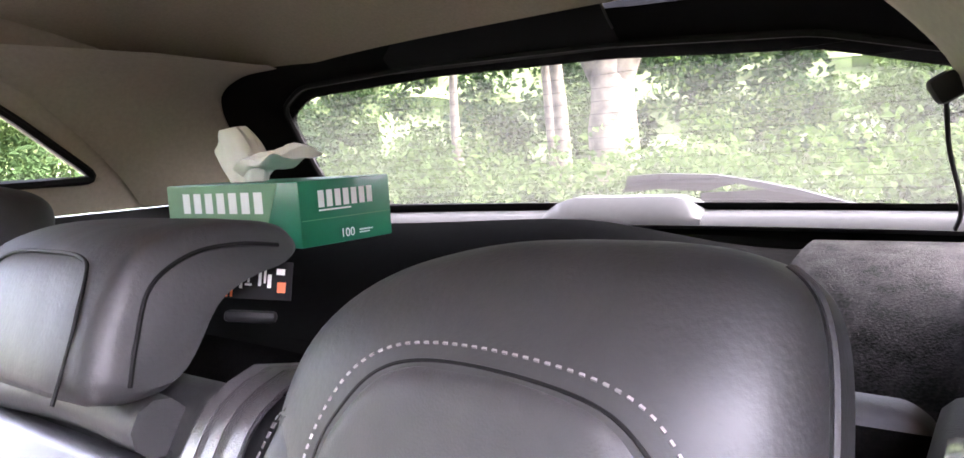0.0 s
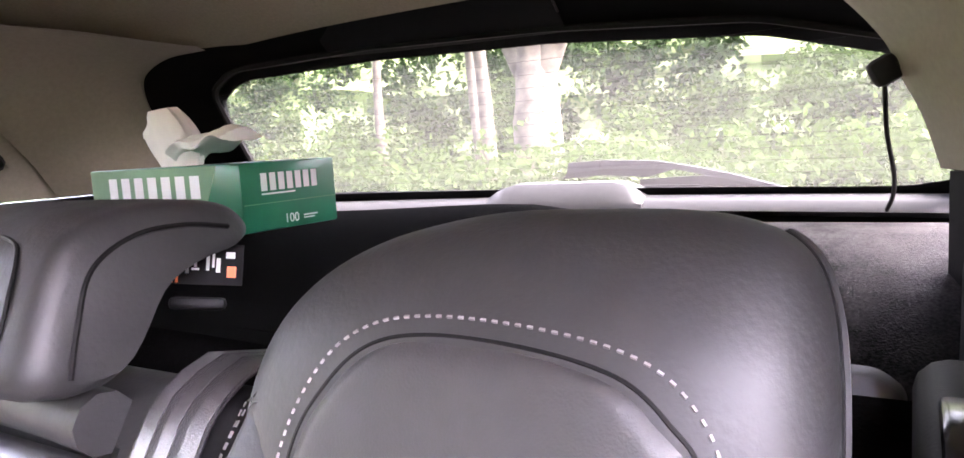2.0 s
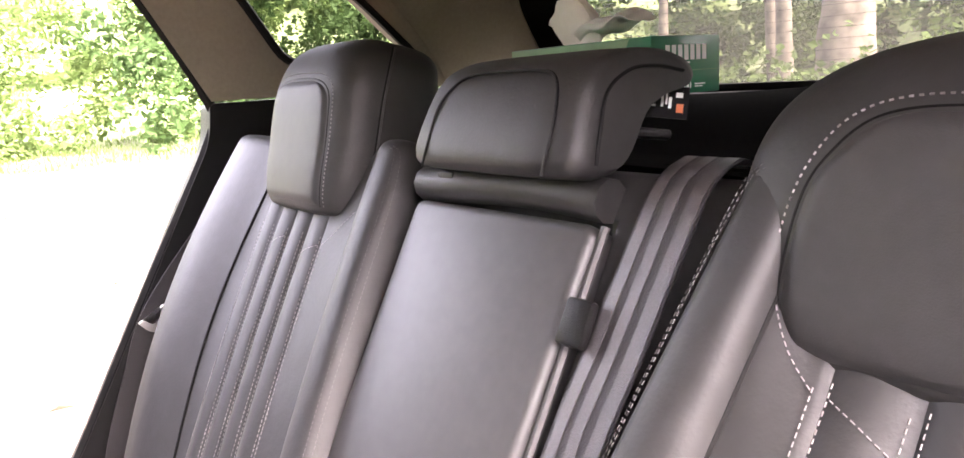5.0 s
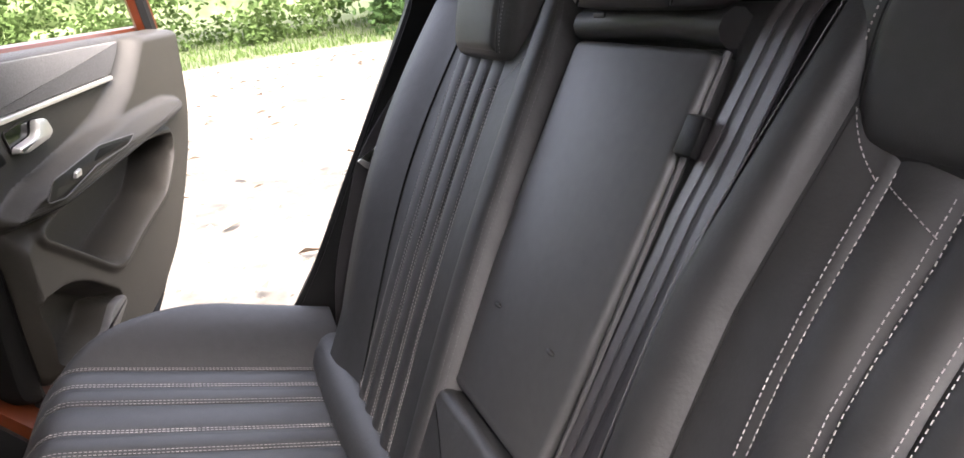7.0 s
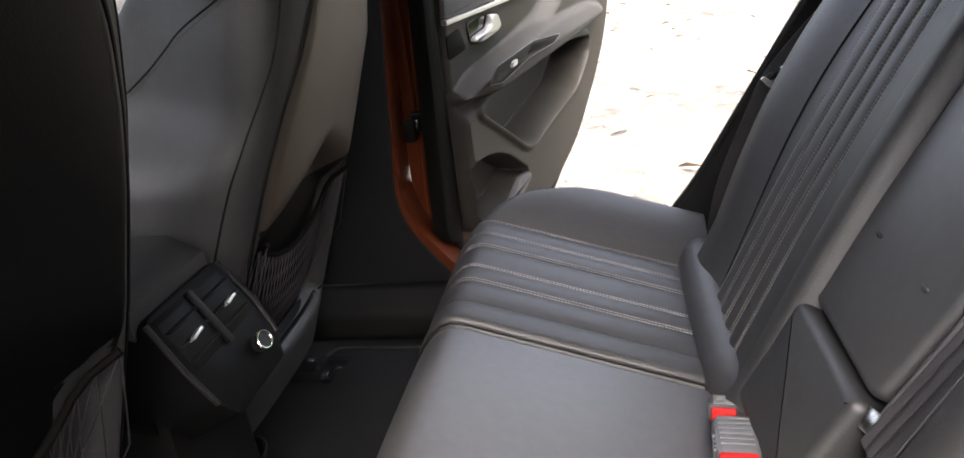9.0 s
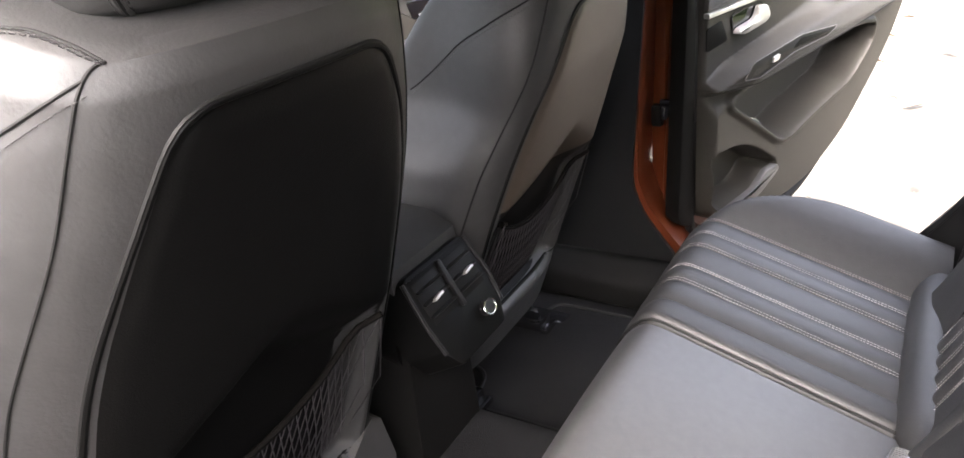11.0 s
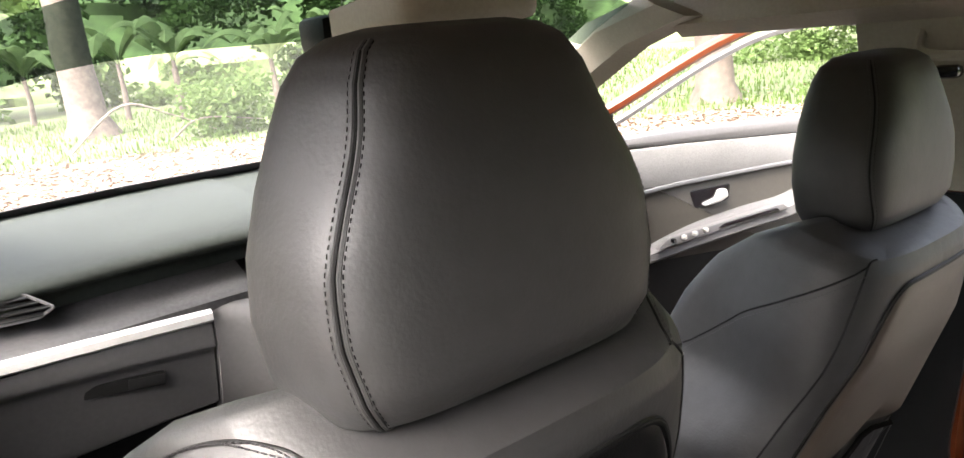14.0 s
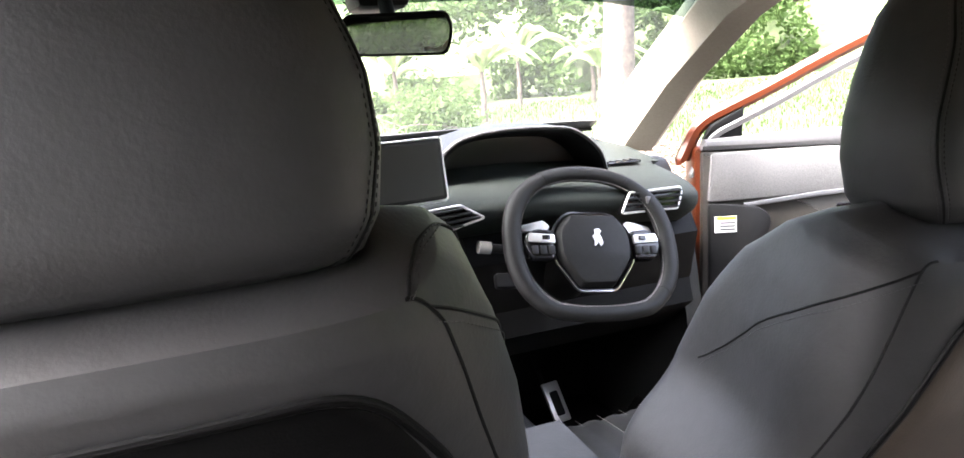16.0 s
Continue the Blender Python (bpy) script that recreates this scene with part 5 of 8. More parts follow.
top = [(q.x, q.y) for q in spline([V(2.17, 1.200, 0), V(1.95, 1.197, 0), V(1.75, 1.180, 0), V(1.675, 1.164, 0), V(1.655, 1.148, 0), V(1.665, 1.135, 0), V(1.70, 1.125, 0), V(1.715, 1.095, 0)], 4)] + [(2.17, 1.05)]
dpart("top_pad", along(-0.72, -0.10, top, warp=bow), dash_soft, "soft textured upper dash pad")
shelf = [(q.x, q.y) for q in spline([V(1.72, 1.098, 0), V(1.68, 1.083, 0), V(1.63, 1.072, 0), V(1.612, 1.062, 0)], 4)] + [(1.614, 1.045), (1.72, 1.04)]
dpart("shelf", along(-0.72, -0.20, shelf, warp=bow), mat("grained_shelf", (0.036, 0.036, 0.037), 0.55, var=0.35, scale=160, bump=0.35, bump_scale=700, spec=0.3), "grained grey shelf over the glovebox")
dpart("chrome_strip", along(-0.72, -0.29, [(1.608, 1.064), (1.599, 1.058), (1.599, 1.046), (1.608, 1.040), (1.62, 1.052)], warp=lambda x, y, z: bow(x, y, z) + V(0, 0, -0.06 * (x + 0.5))), mat("satin_strip", (0.62, 0.61, 0.59), 0.35, metal=0.4, var=0.05), "satin chrome strip")
dpart("glovebox", along(-0.72, -0.292, [(1.612, 1.042), (1.609, 1.03), (1.611, 1.004), (1.614, 0.998), (1.624, 0.992), (1.629, 0.984), (1.646, 0.90), (1.660, 0.86), (1.69, 0.845), (1.74, 0.84), (1.74, 1.04)], warp=lambda x, y, z: bow(x, y, z) + V(0, 0, -0.10 * (x + 0.48) if 0.95 < z < 1.01 else 0)), grey_plastic, "dark grey glovebox lid")
dpart("latch_recess", box((-0.442, 1.6125, 0.961), (0.125, 0.012, 0.024), 0.003, m=Euler((0, radians(8), 0)).to_matrix().to_4x4()), piping_black, "recessed glovebox latch")
dpart("latch", box((-0.410, 1.611, 0.9565), (0.058, 0.012, 0.018), 0.002, m=Euler((0, radians(8), 0)).to_matrix().to_4x4()), dark_plastic)
# rounded housing between glovebox and the middle
hs = [(q.x, q.y) for q in spline([V(1.70, 1.08, 0), V(1.63, 1.062, 0), V(1.60, 1.03, 0), V(1.61, 0.95, 0), V(1.64, 0.86, 0), V(1.68, 0.80, 0)], 4)] + [(1.78, 0.80), (1.78, 1.08)]
dpart("console_side", along(-0.288, -0.115, hs, 12, warp=lambda x, y, z: V(0, -0.10 * ((x + 0.288) / 0.173) ** 1.5, -0.10 * ((x + 0.288) / 0.173) ** 2)), grey_plastic, "soft flank of the centre console")
dpart("console_rim", tube(spline([V(-0.20, 1.585, 1.075), V(-0.14, 1.56, 1.04), V(-0.11, 1.51, 0.97), V(-0.10, 1.46, 0.90)], 6), 0.007, 8), chrome, "chrome rim of the centre console")
dpart("lower_body", along(-0.70, 0.70, [(1.74, 1.04), (1.68, 0.80), (1.78, 0.72), (2.15, 0.70), (2.15, 1.15)], 10), black_trim)
# middle part under the screen and driver's side
dtop = [(q.x, q.y) for q in spline([V(2.17, 1.200, 0), V(1.95, 1.18, 0), V(1.78, 1.145, 0), V(1.68, 1.125, 0), V(1.625, 1.105, 0), V(1.615, 1.085, 0), V(1.63, 1.06, 0), V(1.68, 1.03, 0)], 4)] + [(2.17, 1.0)]
dpart("driver_pad", along(-0.115, 0.690, dtop, 40, warp=lambda x, y, z: V(0, -0.02 * max(0, (x - 0.4) / 0.25) ** 2 + (0.06 * max(0, (x - 0.632) / 0.058) ** 2 if y < 1.8 else 0), -0.035 * max(0, (x - 0.3) / 0.4))), dash_soft, "soft pad in front of the driver")
dpart("knee_panel", along(0.15, 0.70, [(1.70, 1.035), (1.66, 0.97), (1.69, 0.86), (1.76, 0.76), (1.85, 0.76), (1.85, 1.035)], 10), black_trim)
# touch screen
sm = pose(-0.008, 1.625, 1.178, -8, 0, 7)
bm = box((0, 0, 0), (0.225, 0.016, 0.118), 0.006, m=None)
bm.transform(sm)
dpart("touch_screen", bm, dark_plastic, "dark touch screen in a slim frame")
bm = box((0, -0.0088, 0), (0.207, 0.001, 0.100), 0)
bm.transform(sm)
dpart("screen_glass", bm, screen_dark)
bm = tube([sm @ V(a, -0.006, b) for a, b in rounded([(-0.112, -0.059), (0.112, -0.059), (0.112, 0.059), (-0.112, 0.059)], 0.008)], 0.0022, 6, closed=True)
dpart("screen_rim", bm, silver)


def air_vent(c, w, h, m, slats, label, rim=None, shape=((-0.5, -0.5), (0.5, -0.5), (0.54, 0.0), (0.5, 0.5), (-0.5, 0.5))):
    t_m = Matrix.Translation(c) @ m
    outl = rounded([(a * w, b * h) for a, b in shape], h * 0.10)
    bm = slab(outl, lambda a, b, c: t_m @ V(a, 0.022 - c, b), 0.02, 0.002)
    dpart("air_vent", bm, gloss_black, label)
    bm = tube([t_m @ V(a, 0, b) for a, b in outl], 0.0028, 6, closed=True)
    bm.transform(DO)
    part("frame", bm, rim or silver, dash, "thin silver vent frame" if rim is None else "")
    for i in range(slats):
        z = -h / 2 + h * (i + 0.5) / slats
        xs = [p[0] + (q[0] - p[0]) * (z - p[1]) / (q[1] - p[1]) for p, q in zip(outl, outl[1:] + outl[:1]) if (p[1] - z) * (q[1] - z) < 0]
        bm = box(((min(xs) + max(xs)) / 2, -0.001, z), ((max(xs) - min(xs)) * 0.97, 0.012, h / slats * 0.3), 0.001, m=Euler((0.35, 0, 0)).to_matrix().to_4x4())
        bm.transform(t_m)
        bm.transform(DO)
        part("slat", bm, dark_plastic, dash)
    bm = box((-w * 0.12, -0.006, 0), (0.012, 0.014, h * 0.35), 0.002)
    bm.transform(t_m)
    bm.transform(DO)
    part("vent_tab", bm, grey_plastic, dash)


air_vent(V(0.050, 1.575, 1.090), 0.215, 0.042, pose(0, 0, 0, -14, -2, 4), 4, "wide slatted centre air vent", shape=((-0.5, -0.5), (0.14, -0.5), (0.5, -0.22), (0.30, 0.5), (-0.5, 0.5)))
air_vent(V(-0.115, 1.625, 1.105), 0.09, 0.036, pose(0, 0, 0, -14, -4, -6), 4, "slatted centre air vent")
air_vent(V(-0.59, 1.630, 1.126), 0.14, 0.040, pose(0, 0, 0, -10, 0, -10), 4, "slatted passenger air vent", grey_plastic, shape=((-0.5, -0.5), (0.40, -0.5), (0.56, -0.2), (0.3, 0.5), (-0.5, 0.5)))
air_vent(V(0.540, 1.598, 1.068), 0.150, 0.044, pose(0, 0, 0, -14, 3, 2), 4, "slatted driver air vent", shape=((-0.52, -0.5), (0.40, -0.5), (0.5, 0.2), (0.5, 0.5), (-0.36, 0.42)))
# instrument hood with the digital cluster
hood_out = spline([V(0.118, 1.12, 0), V(0.124, 1.185, 0), V(0.145, 1.212, 0), V(0.18, 1.227, 0), V(0.25, 1.235, 0), V(0.33, 1.233, 0), V(0.40, 1.226, 0), V(0.445, 1.206, 0), V(0.49, 1.168, 0), V(0.515, 1.12, 0)], 5)
rings = []
for y, k, dz in ((1.735, 1.0, -0.004), (1.725, 0.99, 0.0), (1.74, 0.95, -0.006), (1.83, 0.90, -0.012)):
    rings.append([V(0.32 + (p.x - 0.32) * k, y - 0.03 * (p.y - 1.13) / 0.09, 1.12 + (p.y - 1.12) * k + dz) for p in hood_out])
bm = loft(rings, closed=False)
rings2 = [[V(p.x, 1.735 - 0.03 * (p.y - 1.13) / 0.09, p.y - 0.004) for p in hood_out], [V(p.x, 1.80, p.y + 0.006) for p in hood_out], [V(p.x, 1.98, p.y - 0.02) for p in hood_out]]
loft(rings2, bm, closed=False)
dpart("instrument_hood", bm, dark_plastic, "arched hood over the instruments")
bm = slab([(p.x, p.y) for p in [V(0.32 + (p.x - 0.32) * 0.93, 1.112 + (p.y - 1.12) * 0.90, 0) for p in hood_out]], lambda a, b, c: V(a, 1.82 - 0.1 * (b - 1.13) + c, b), 0.01)
dpart("instrument_screen", bm, screen_dark, "dark digital instrument screen")
dpart("hood_trim", tube([V(p.x, 1.731 - 0.03 * (p.y - 1.13) / 0.09, p.y - 0.001) for p in hood_out], 0.0045, 8), grey_plastic)
dpart("hood_sill", tube([V(x, 1.745, 1.122) for x in (0.135, 0.25, 0.38, 0.49)], 0.007, 8), dash_soft)
# silver bar drawn in for the bright reflection along the lower edge
dpart("screen_line", box((0.31, 1.80, 1.128), (0.20, 0.004, 0.003), 0.001), silver)
dpart("demister_vent", box((0.575, 1.78, 1.128), (0.10, 0.03, 0.006), 0.002), gloss_black)
for i in range(5):
    dpart("demister_slat", box((0.54 + 0.018 * i, 1.78, 1.132), (0.004, 0.028, 0.004), 0.001), dark_plastic)

# ---- steering wheel ----
sw = thing("steering_wheel", "small black leather steering wheel with flat top and bottom", "steering wheel", "", (0.374, 1.562, 1.004))
wm = Euler((radians(-30), radians(0), 0)).to_matrix().to_4x4() @ Euler((0, radians(9), 0)).to_matrix().to_4x4()
rim = []
for i in range(72):
    a = 2 * math.pi * i / 72
    x, z = 0.167 * sup(math.cos(a), 2.25), 0.152 * sup(math.sin(a), 2.5)
    if z < -0.13:
        z = -0.13 - (-(z) - 0.13) * 0.5
    rim.append(V(x, 0, z))


def wpart(name, bm, mt, label="", parent=None, smooth=True):
    bm.transform(wm)
    return part(name, bm, mt, parent or sw, label, smooth)


rings = []
for i, p in enumerate(rim):
    d = p.normalized()
    a = math.atan2(p.z, p.x)
    grip = 1.0 + 0.22 * max(0.0, math.cos(2 * (abs(abs(a) - math.pi / 2) - math.pi / 2))) + 0.10 * math.exp(-((math.sin(a) - 0.55) / 0.2) ** 2)
    rings.append([p + d * (0.0160 * grip * math.cos(b)) + V(0, 0.0150 * math.sin(b), 0) for b in [2 * math.pi * j / 16 for j in range(16)]])
wpart("rim", loft(rings + [rings[0]], cap=False), rim_leather, "leather-wrapped rim")
for i in (12, 24, 43, 65):
    cut = [rim[i] + (q - rim[i]) * 1.02 for q in rings[i]]
    wpart("rim_seam", tube(cut, 0.0009, 5, closed=True), piping_black)
bm = bmesh.new()
inner = [p * 0.905 + V(0, -0.006, 0) for p in rim]
for i in range(len(inner)):
    p, q = inner[i], inner[(i + 1) % len(inner)]
    for f in (0.0, 0.33, 0.67):
        c0 = p + (q - p) * f
        c1 = p + (q - p) * (f + 0.30)
        tube([c0 + c0.normalized() * 0.0025, c1 - c1.normalized() * 0.0025], 0.0007, 4, bm)
wpart("rim_stitching", bm, thread, "pale cross stitching")
hub = rounded([(-0.048, 0.062), (-0.080, 0.024), (-0.081, -0.028), (-0.036, -0.088), (0.036, -0.088), (0.081, -0.028), (0.080, 0.024), (0.048, 0.062)], [0.018, 0.02, 0.02, 0.012, 0.012, 0.02, 0.02, 0.018])


def hub_face(a, b, c):
    """The pad bulges, with a crease across it below the emblem."""
    return V(a, 0.014 - c - 0.010 * math.cos(a * 14) * math.cos(b * 9) + 0.16 * max(0.0, -0.026 - b), b)


wpart("hub_ring", tube([V(a * 1.045, 0.002 + 0.10 * max(0.0, -0.026 - b), b * 1.045) for a, b in hub], 0.0048, 8, closed=True), gloss_black, "gloss black ring round the hub")
wpart("hub", patch(hub, hub_face, 0.026, 0.010), rim_leather, "padded airbag hub with a crease")
low_hub = sorted([(a, b) for a, b in hub if b < -0.03], key=lambda q: math.atan2(q[1] + 0.02, q[0]))
wpart("hub_trim", tube([V(a * 1.09, -0.003 + 0.12 * max(0.0, -0.026 - b), b * 1.075) for a, b in low_hub], 0.0024, 8), chrome, "thin chrome hub trim")
badge = [(-0.004, 0.018), (0.006, 0.02), (0.011, 0.014), (0.006, 0.008), (0.010, 0.0), (0.012, -0.012), (0.006, -0.018), (0.003, -0.008), (-0.002, -0.014), (-0.008, -0.018), (-0.006, -0.006), (-0.010, 0.004), (-0.004, 0.008)]
wpart("emblem", slab(badge, lambda a, b, c: V(a * 0.95, -0.0232 - c, b * 0.95 + 0.006), 0.0014), silver, "small chrome emblem")
for s in (1, -1):
    pod = [(s * a, b) for a, b in ((0.082, 0.026), (0.118, 0.030), (0.142, 0.018), (0.146, -0.006), (0.132, -0.032), (0.086, -0.034))]
    wpart("spoke", slab(rounded(pod, 0.010), lambda a, b, c: V(a, 0.010 - c, b), 0.020, 0.005, 3), gloss_black, "gloss black switch pod")
    wpart("button_bar", slab(rounded([(s * a, b) for a, b in ((0.084, 0.016), (0.136, 0.019), (0.140, 0.002), (0.084, -0.002))], 0.004), lambda a, b, c: V(a, -0.0105 - c, b), 0.004, 0.0012), silver, "silver button bar")
    wpart("button", box((s * 0.103, -0.0160, 0.009), (0.016, 0.003, 0.009), 0.001), gloss_black)
    for x, w_ in ((0.093, 0.014), (0.110, 0.015), (0.127, 0.014)):
        wpart("button", box((s * x, -0.012, -0.015), (w_, 0.005, 0.018), 0.0025), dark_plastic)
    wpart("paddle", slab(rounded([(s * a, b) for a, b in ((0.078, 0.042), (0.092, 0.056), (0.140, 0.044), (0.146, 0.030), (0.116, 0.034), (0.090, 0.030))], 0.005), lambda a, b, c: V(a, 0.020 - c, b), 0.006, 0.0015), silver, "silver shift paddle")
wpart("column", tube([V(0, 0.02, -0.01), V(0, 0.10, -0.01), V(0, 0.16, -0.015)], 0.055, 20), black_trim)
bm = tube([V(-0.06, 0.055, 0.0), V(-0.14, 0.05, 0.005), V(-0.20, 0.045, 0.008)], 0.009, 10)
st = wpart("stalk", bm, dark_plastic)
wpart("stalk_end", tube([V(-0.198, 0.045, 0.008), V(-0.222, 0.043, 0.009)], 0.0125, 14), silver, "silver ring on the stalk end", st)
bm = box((-0.165, 0.06, -0.055), (0.05, 0.02, 0.03), 0.006)
wpart("stalk", bm, dark_plastic)

# pedal
pd = thing("accelerator_pedal", "drilled aluminium pedal in the dark footwell", "pedal", "", (0.515, 2.06, 0.435))
pm = Euler((radians(-35), 0, radians(8))).to_matrix().to_4x4()
for nm, c, s_, mt in (("plate", (0, 0, 0), (0.055, 0.01, 0.115), silver), ("pad", (0, -0.006, -0.005), (0.026, 0.006, 0.07), rubber), ("arm", (0, 0.03, 0.10), (0.012, 0.012, 0.16), black_trim)):
    bm = box(c, s_, 0.004)
    bm.transform(pm)
    part(nm, bm, mt, pd)

# ---- mirror and overhead console ----
mir = thing("rear_view_mirror", "black framed rear view mirror under the roof", "mirror", "", (-0.016, 1.455, 1.412))
mir.scale = (0.98, 1.0, 1.18)
mm_ = Euler((radians(4.5), 0, radians(-7))).to_matrix().to_4x4()
bm = slab(rounded([(-0.085, -0.022), (-0.08, 0.03), (0.085, 0.03), (0.095, 0.01), (0.085, -0.028)], 0.016), lambda a, b, c: V(a, -0.004 + c, b), 0.03, 0.012)
bm.transform(mm_)
part("housing", bm, black_trim, mir)
bm = slab(rounded([(-0.080, -0.019), (-0.075, 0.026), (0.080, 0.026), (0.089, 0.009), (0.080, -0.024)], 0.014), lambda a, b, c: V(a, -0.0045 - c, b), 0.0015)
bm.transform(mm_)
part("mirror_glass", bm, mirror_mat, mir)
part("arm", tube([V(0, 0.02, 0.02), V(0, 0.05, 0.06), V(0, 0.08, 0.09)], 0.012, 10), black_trim, mir)
part("sensor_box", box((0.0, 0.09, 0.065), (0.09, 0.10, 0.05), 0.012), black_trim, mir)
oc = thing("overhead_console", "beige overhead console with reading lamps", "car lamp", "", (0.02, 1.30, 1.50))
part("body", slab(rounded([(-0.12, -0.13), (0.12, -0.13), (0.10, 0.15), (-0.10, 0.15)], 0.04), lambda a, b, c: V(a, b, 0.03 - c - 0.10 * max(0, b)), 0.05, 0.016, 3), pillar_trim, oc)
for s in (1, -1):
    part("lamp", slab(rounded([(s * 0.02, 0.0), (s * 0.08, 0.0), (s * 0.075, 0.05), (s * 0.02, 0.05)], 0.01), lambda a, b, c: V(a, b, -0.019 - c - 0.10 * max(0, b)), 0.003, 0.001), pale_plastic, oc)

# ---- centre console with rear vents ----
cc = thing("centre_console", "dark centre console with rear air vents", "console", "", (0.015, 0.825, 0.757))
cm = Euler((radians(-30), 0, 0)).to_matrix().to_4x4() @ Matrix.Diagonal((1.0, 1.0, 0.82, 1.0))


def cpart(name, bm, mt, label="", parent=None):
    bm.transform(cm)
    return part(name, bm, mt, parent or cc, label)


hull = rounded([(-0.062, -0.098), (0.062, -0.098), (0.084, -0.05), (0.080, 0.075), (0.070, 0.085), (-0.070, 0.085), (-0.080, 0.075), (-0.084, -0.05)], 0.010)
cpart("face", slab(hull, lambda a, b, c: V(a, 0.07 - c, b), 0.075, 0.006), shell_black, "black plastic rear face")
part("body", loft([[V(a * 0.95, y, b * 0.9 + dz) for a, b in hull] for y, dz in ((0.06, -0.03), (0.30, 0.0), (0.72, 0.0))]), shell_black, cc)
part("lid", loft([[V(a, y, z + dz) for a, z in ((-0.084, 0.045), (-0.078, 0.078), (0.078, 0.078), (0.084, 0.045))] for y, dz in ((0.042, -0.004), (0.085, 0.018), (0.35, 0.032), (0.39, 0.0))]), leather, cc, "leather armrest lid")
for s in (1, -1):
    cpart("vent_recess", box((s * 0.037, -0.003, 0.028), (0.064, 0.006, 0.082), 0.003), black_trim)
    for i in range(3):
        cpart("slat", box((s * 0.037, -0.006, 0.004 + 0.024 * i), (0.060, 0.012, 0.003), 0.001, m=Euler((0.5, 0, 0)).to_matrix().to_4x4()), dark_plastic)
    cpart("vent_tab", box((s * 0.040, -0.012, 0.026), (0.022, 0.010, 0.005), 0.001, m=Euler((0, radians(-8), 0)).to_matrix().to_4x4()), silver, "silver vent tab")
cpart("divider", box((0, -0.007, 0.028), (0.009, 0.010, 0.094), 0.003), dark_plastic)
cpart("knob", tube([V(0.035, 0.0, -0.052), V(0.035, -0.016, -0.052)], 0.0135, 20), dark_plastic, "dark temperature dial")
cpart("knob_ring", tube([V(0.035 + 0.0135 * math.cos(a), -0.016, -0.052 + 0.0135 * math.sin(a)) for a in [math.tau * i / 24 for i in range(24)]], 0.0016, 6, closed=True), chrome, "thin chrome ring")
for s in (-1, 1):
    cpart("side_rail", tube([V(s * 0.078, -0.004, -0.062), V(s * 0.084, -0.006, 0.0), V(s * 0.079, -0.004, 0.078)], 0.0035, 8), dark_plastic)
part("pedestal", loft([[V(-0.085, y, z0), V(-0.07, y, -0.04), V(0.07, y, -0.04), V(0.085, y, z0)] for y, z0 in ((0.045, -0.30), (0.10, -0.36), (0.70, -0.36))]), black_trim, cc)
# floor mats and seat mount covers
fm = thing("floor_mat", "black carpet floor mat in the rear footwell", "floor mat", "floor mats", (0.40, 0.86, 0.365))
part("mat", slab(rounded([(-0.20, -0.22), (0.20, -0.22), (0.20, 0.10), (0.10, 0.12), (0.08, 0.18), (-0.08, 0.18), (-0.10, 0.12), (-0.20, 0.10)], 0.03), lambda a, b, c: V(a, b, -0.003 + c + 0.004 * math.sin(a * 20) * math.sin(b * 17)), 0.010, 0.004), carpet, fm)
part("edge_binding", tube([V(a, b, 0.007) for a, b in rounded([(-0.20, -0.22), (0.20, -0.22), (0.20, 0.10), (0.10, 0.12), (0.08, 0.18), (-0.08, 0.18), (-0.10, 0.12), (-0.20, 0.10)], 0.03)], 0.004, 6, closed=True), rubber, fm)
copy_thing(fm, pose(-0.40, 0.86, 0.365))
for x in (0.20, 0.50):
    sc = thing("seat_bolt_cover", "glossy black cover on the seat rail", "cover", "rail covers", (x, 0.98, 0.375))
    part("cap", box((0, 0, 0.01), (0.055, 0.08, 0.04), 0.012), gloss_black, sc)
    part("lip", box((0, -0.045, 0.0), (0.06, 0.02, 0.02), 0.006), gloss_black, sc)


# ---- doors ----
def door_frame(p0, ang):
    a = radians(ang)
    d, n = V(math.sin(a), -math.cos(a), 0), V(-math.cos(a), -math.sin(a), 0)
    return lambda s, z, c=0.0: V(p0[0], p0[1], 0) + d * s + V(0, 0, z) + n * c


def within(poly, x, y):
    """Signed distance to an outline: positive inside."""
    best, ins = 1e9, False
    for (ax_, ay_), (bx, by) in zip(poly, poly[1:] + poly[:1]):
        dx, dy = bx - ax_, by - ay_
        t = max(0.0, min(1.0, ((x - ax_) * dx + (y - ay_) * dy) / (dx * dx + dy * dy + 1e-12)))
        best = min(best, math.hypot(x - ax_ - t * dx, y - ay_ - t * dy))
        if (ay_ > y) != (by > y) and x < ax_ + (y - ay_) * dx / dy:
            ins = not ins
    return best if ins else -best


def ease(x):
    x = max(0.0, min(1.0, x))
    return x * x * (3 - 2 * x)


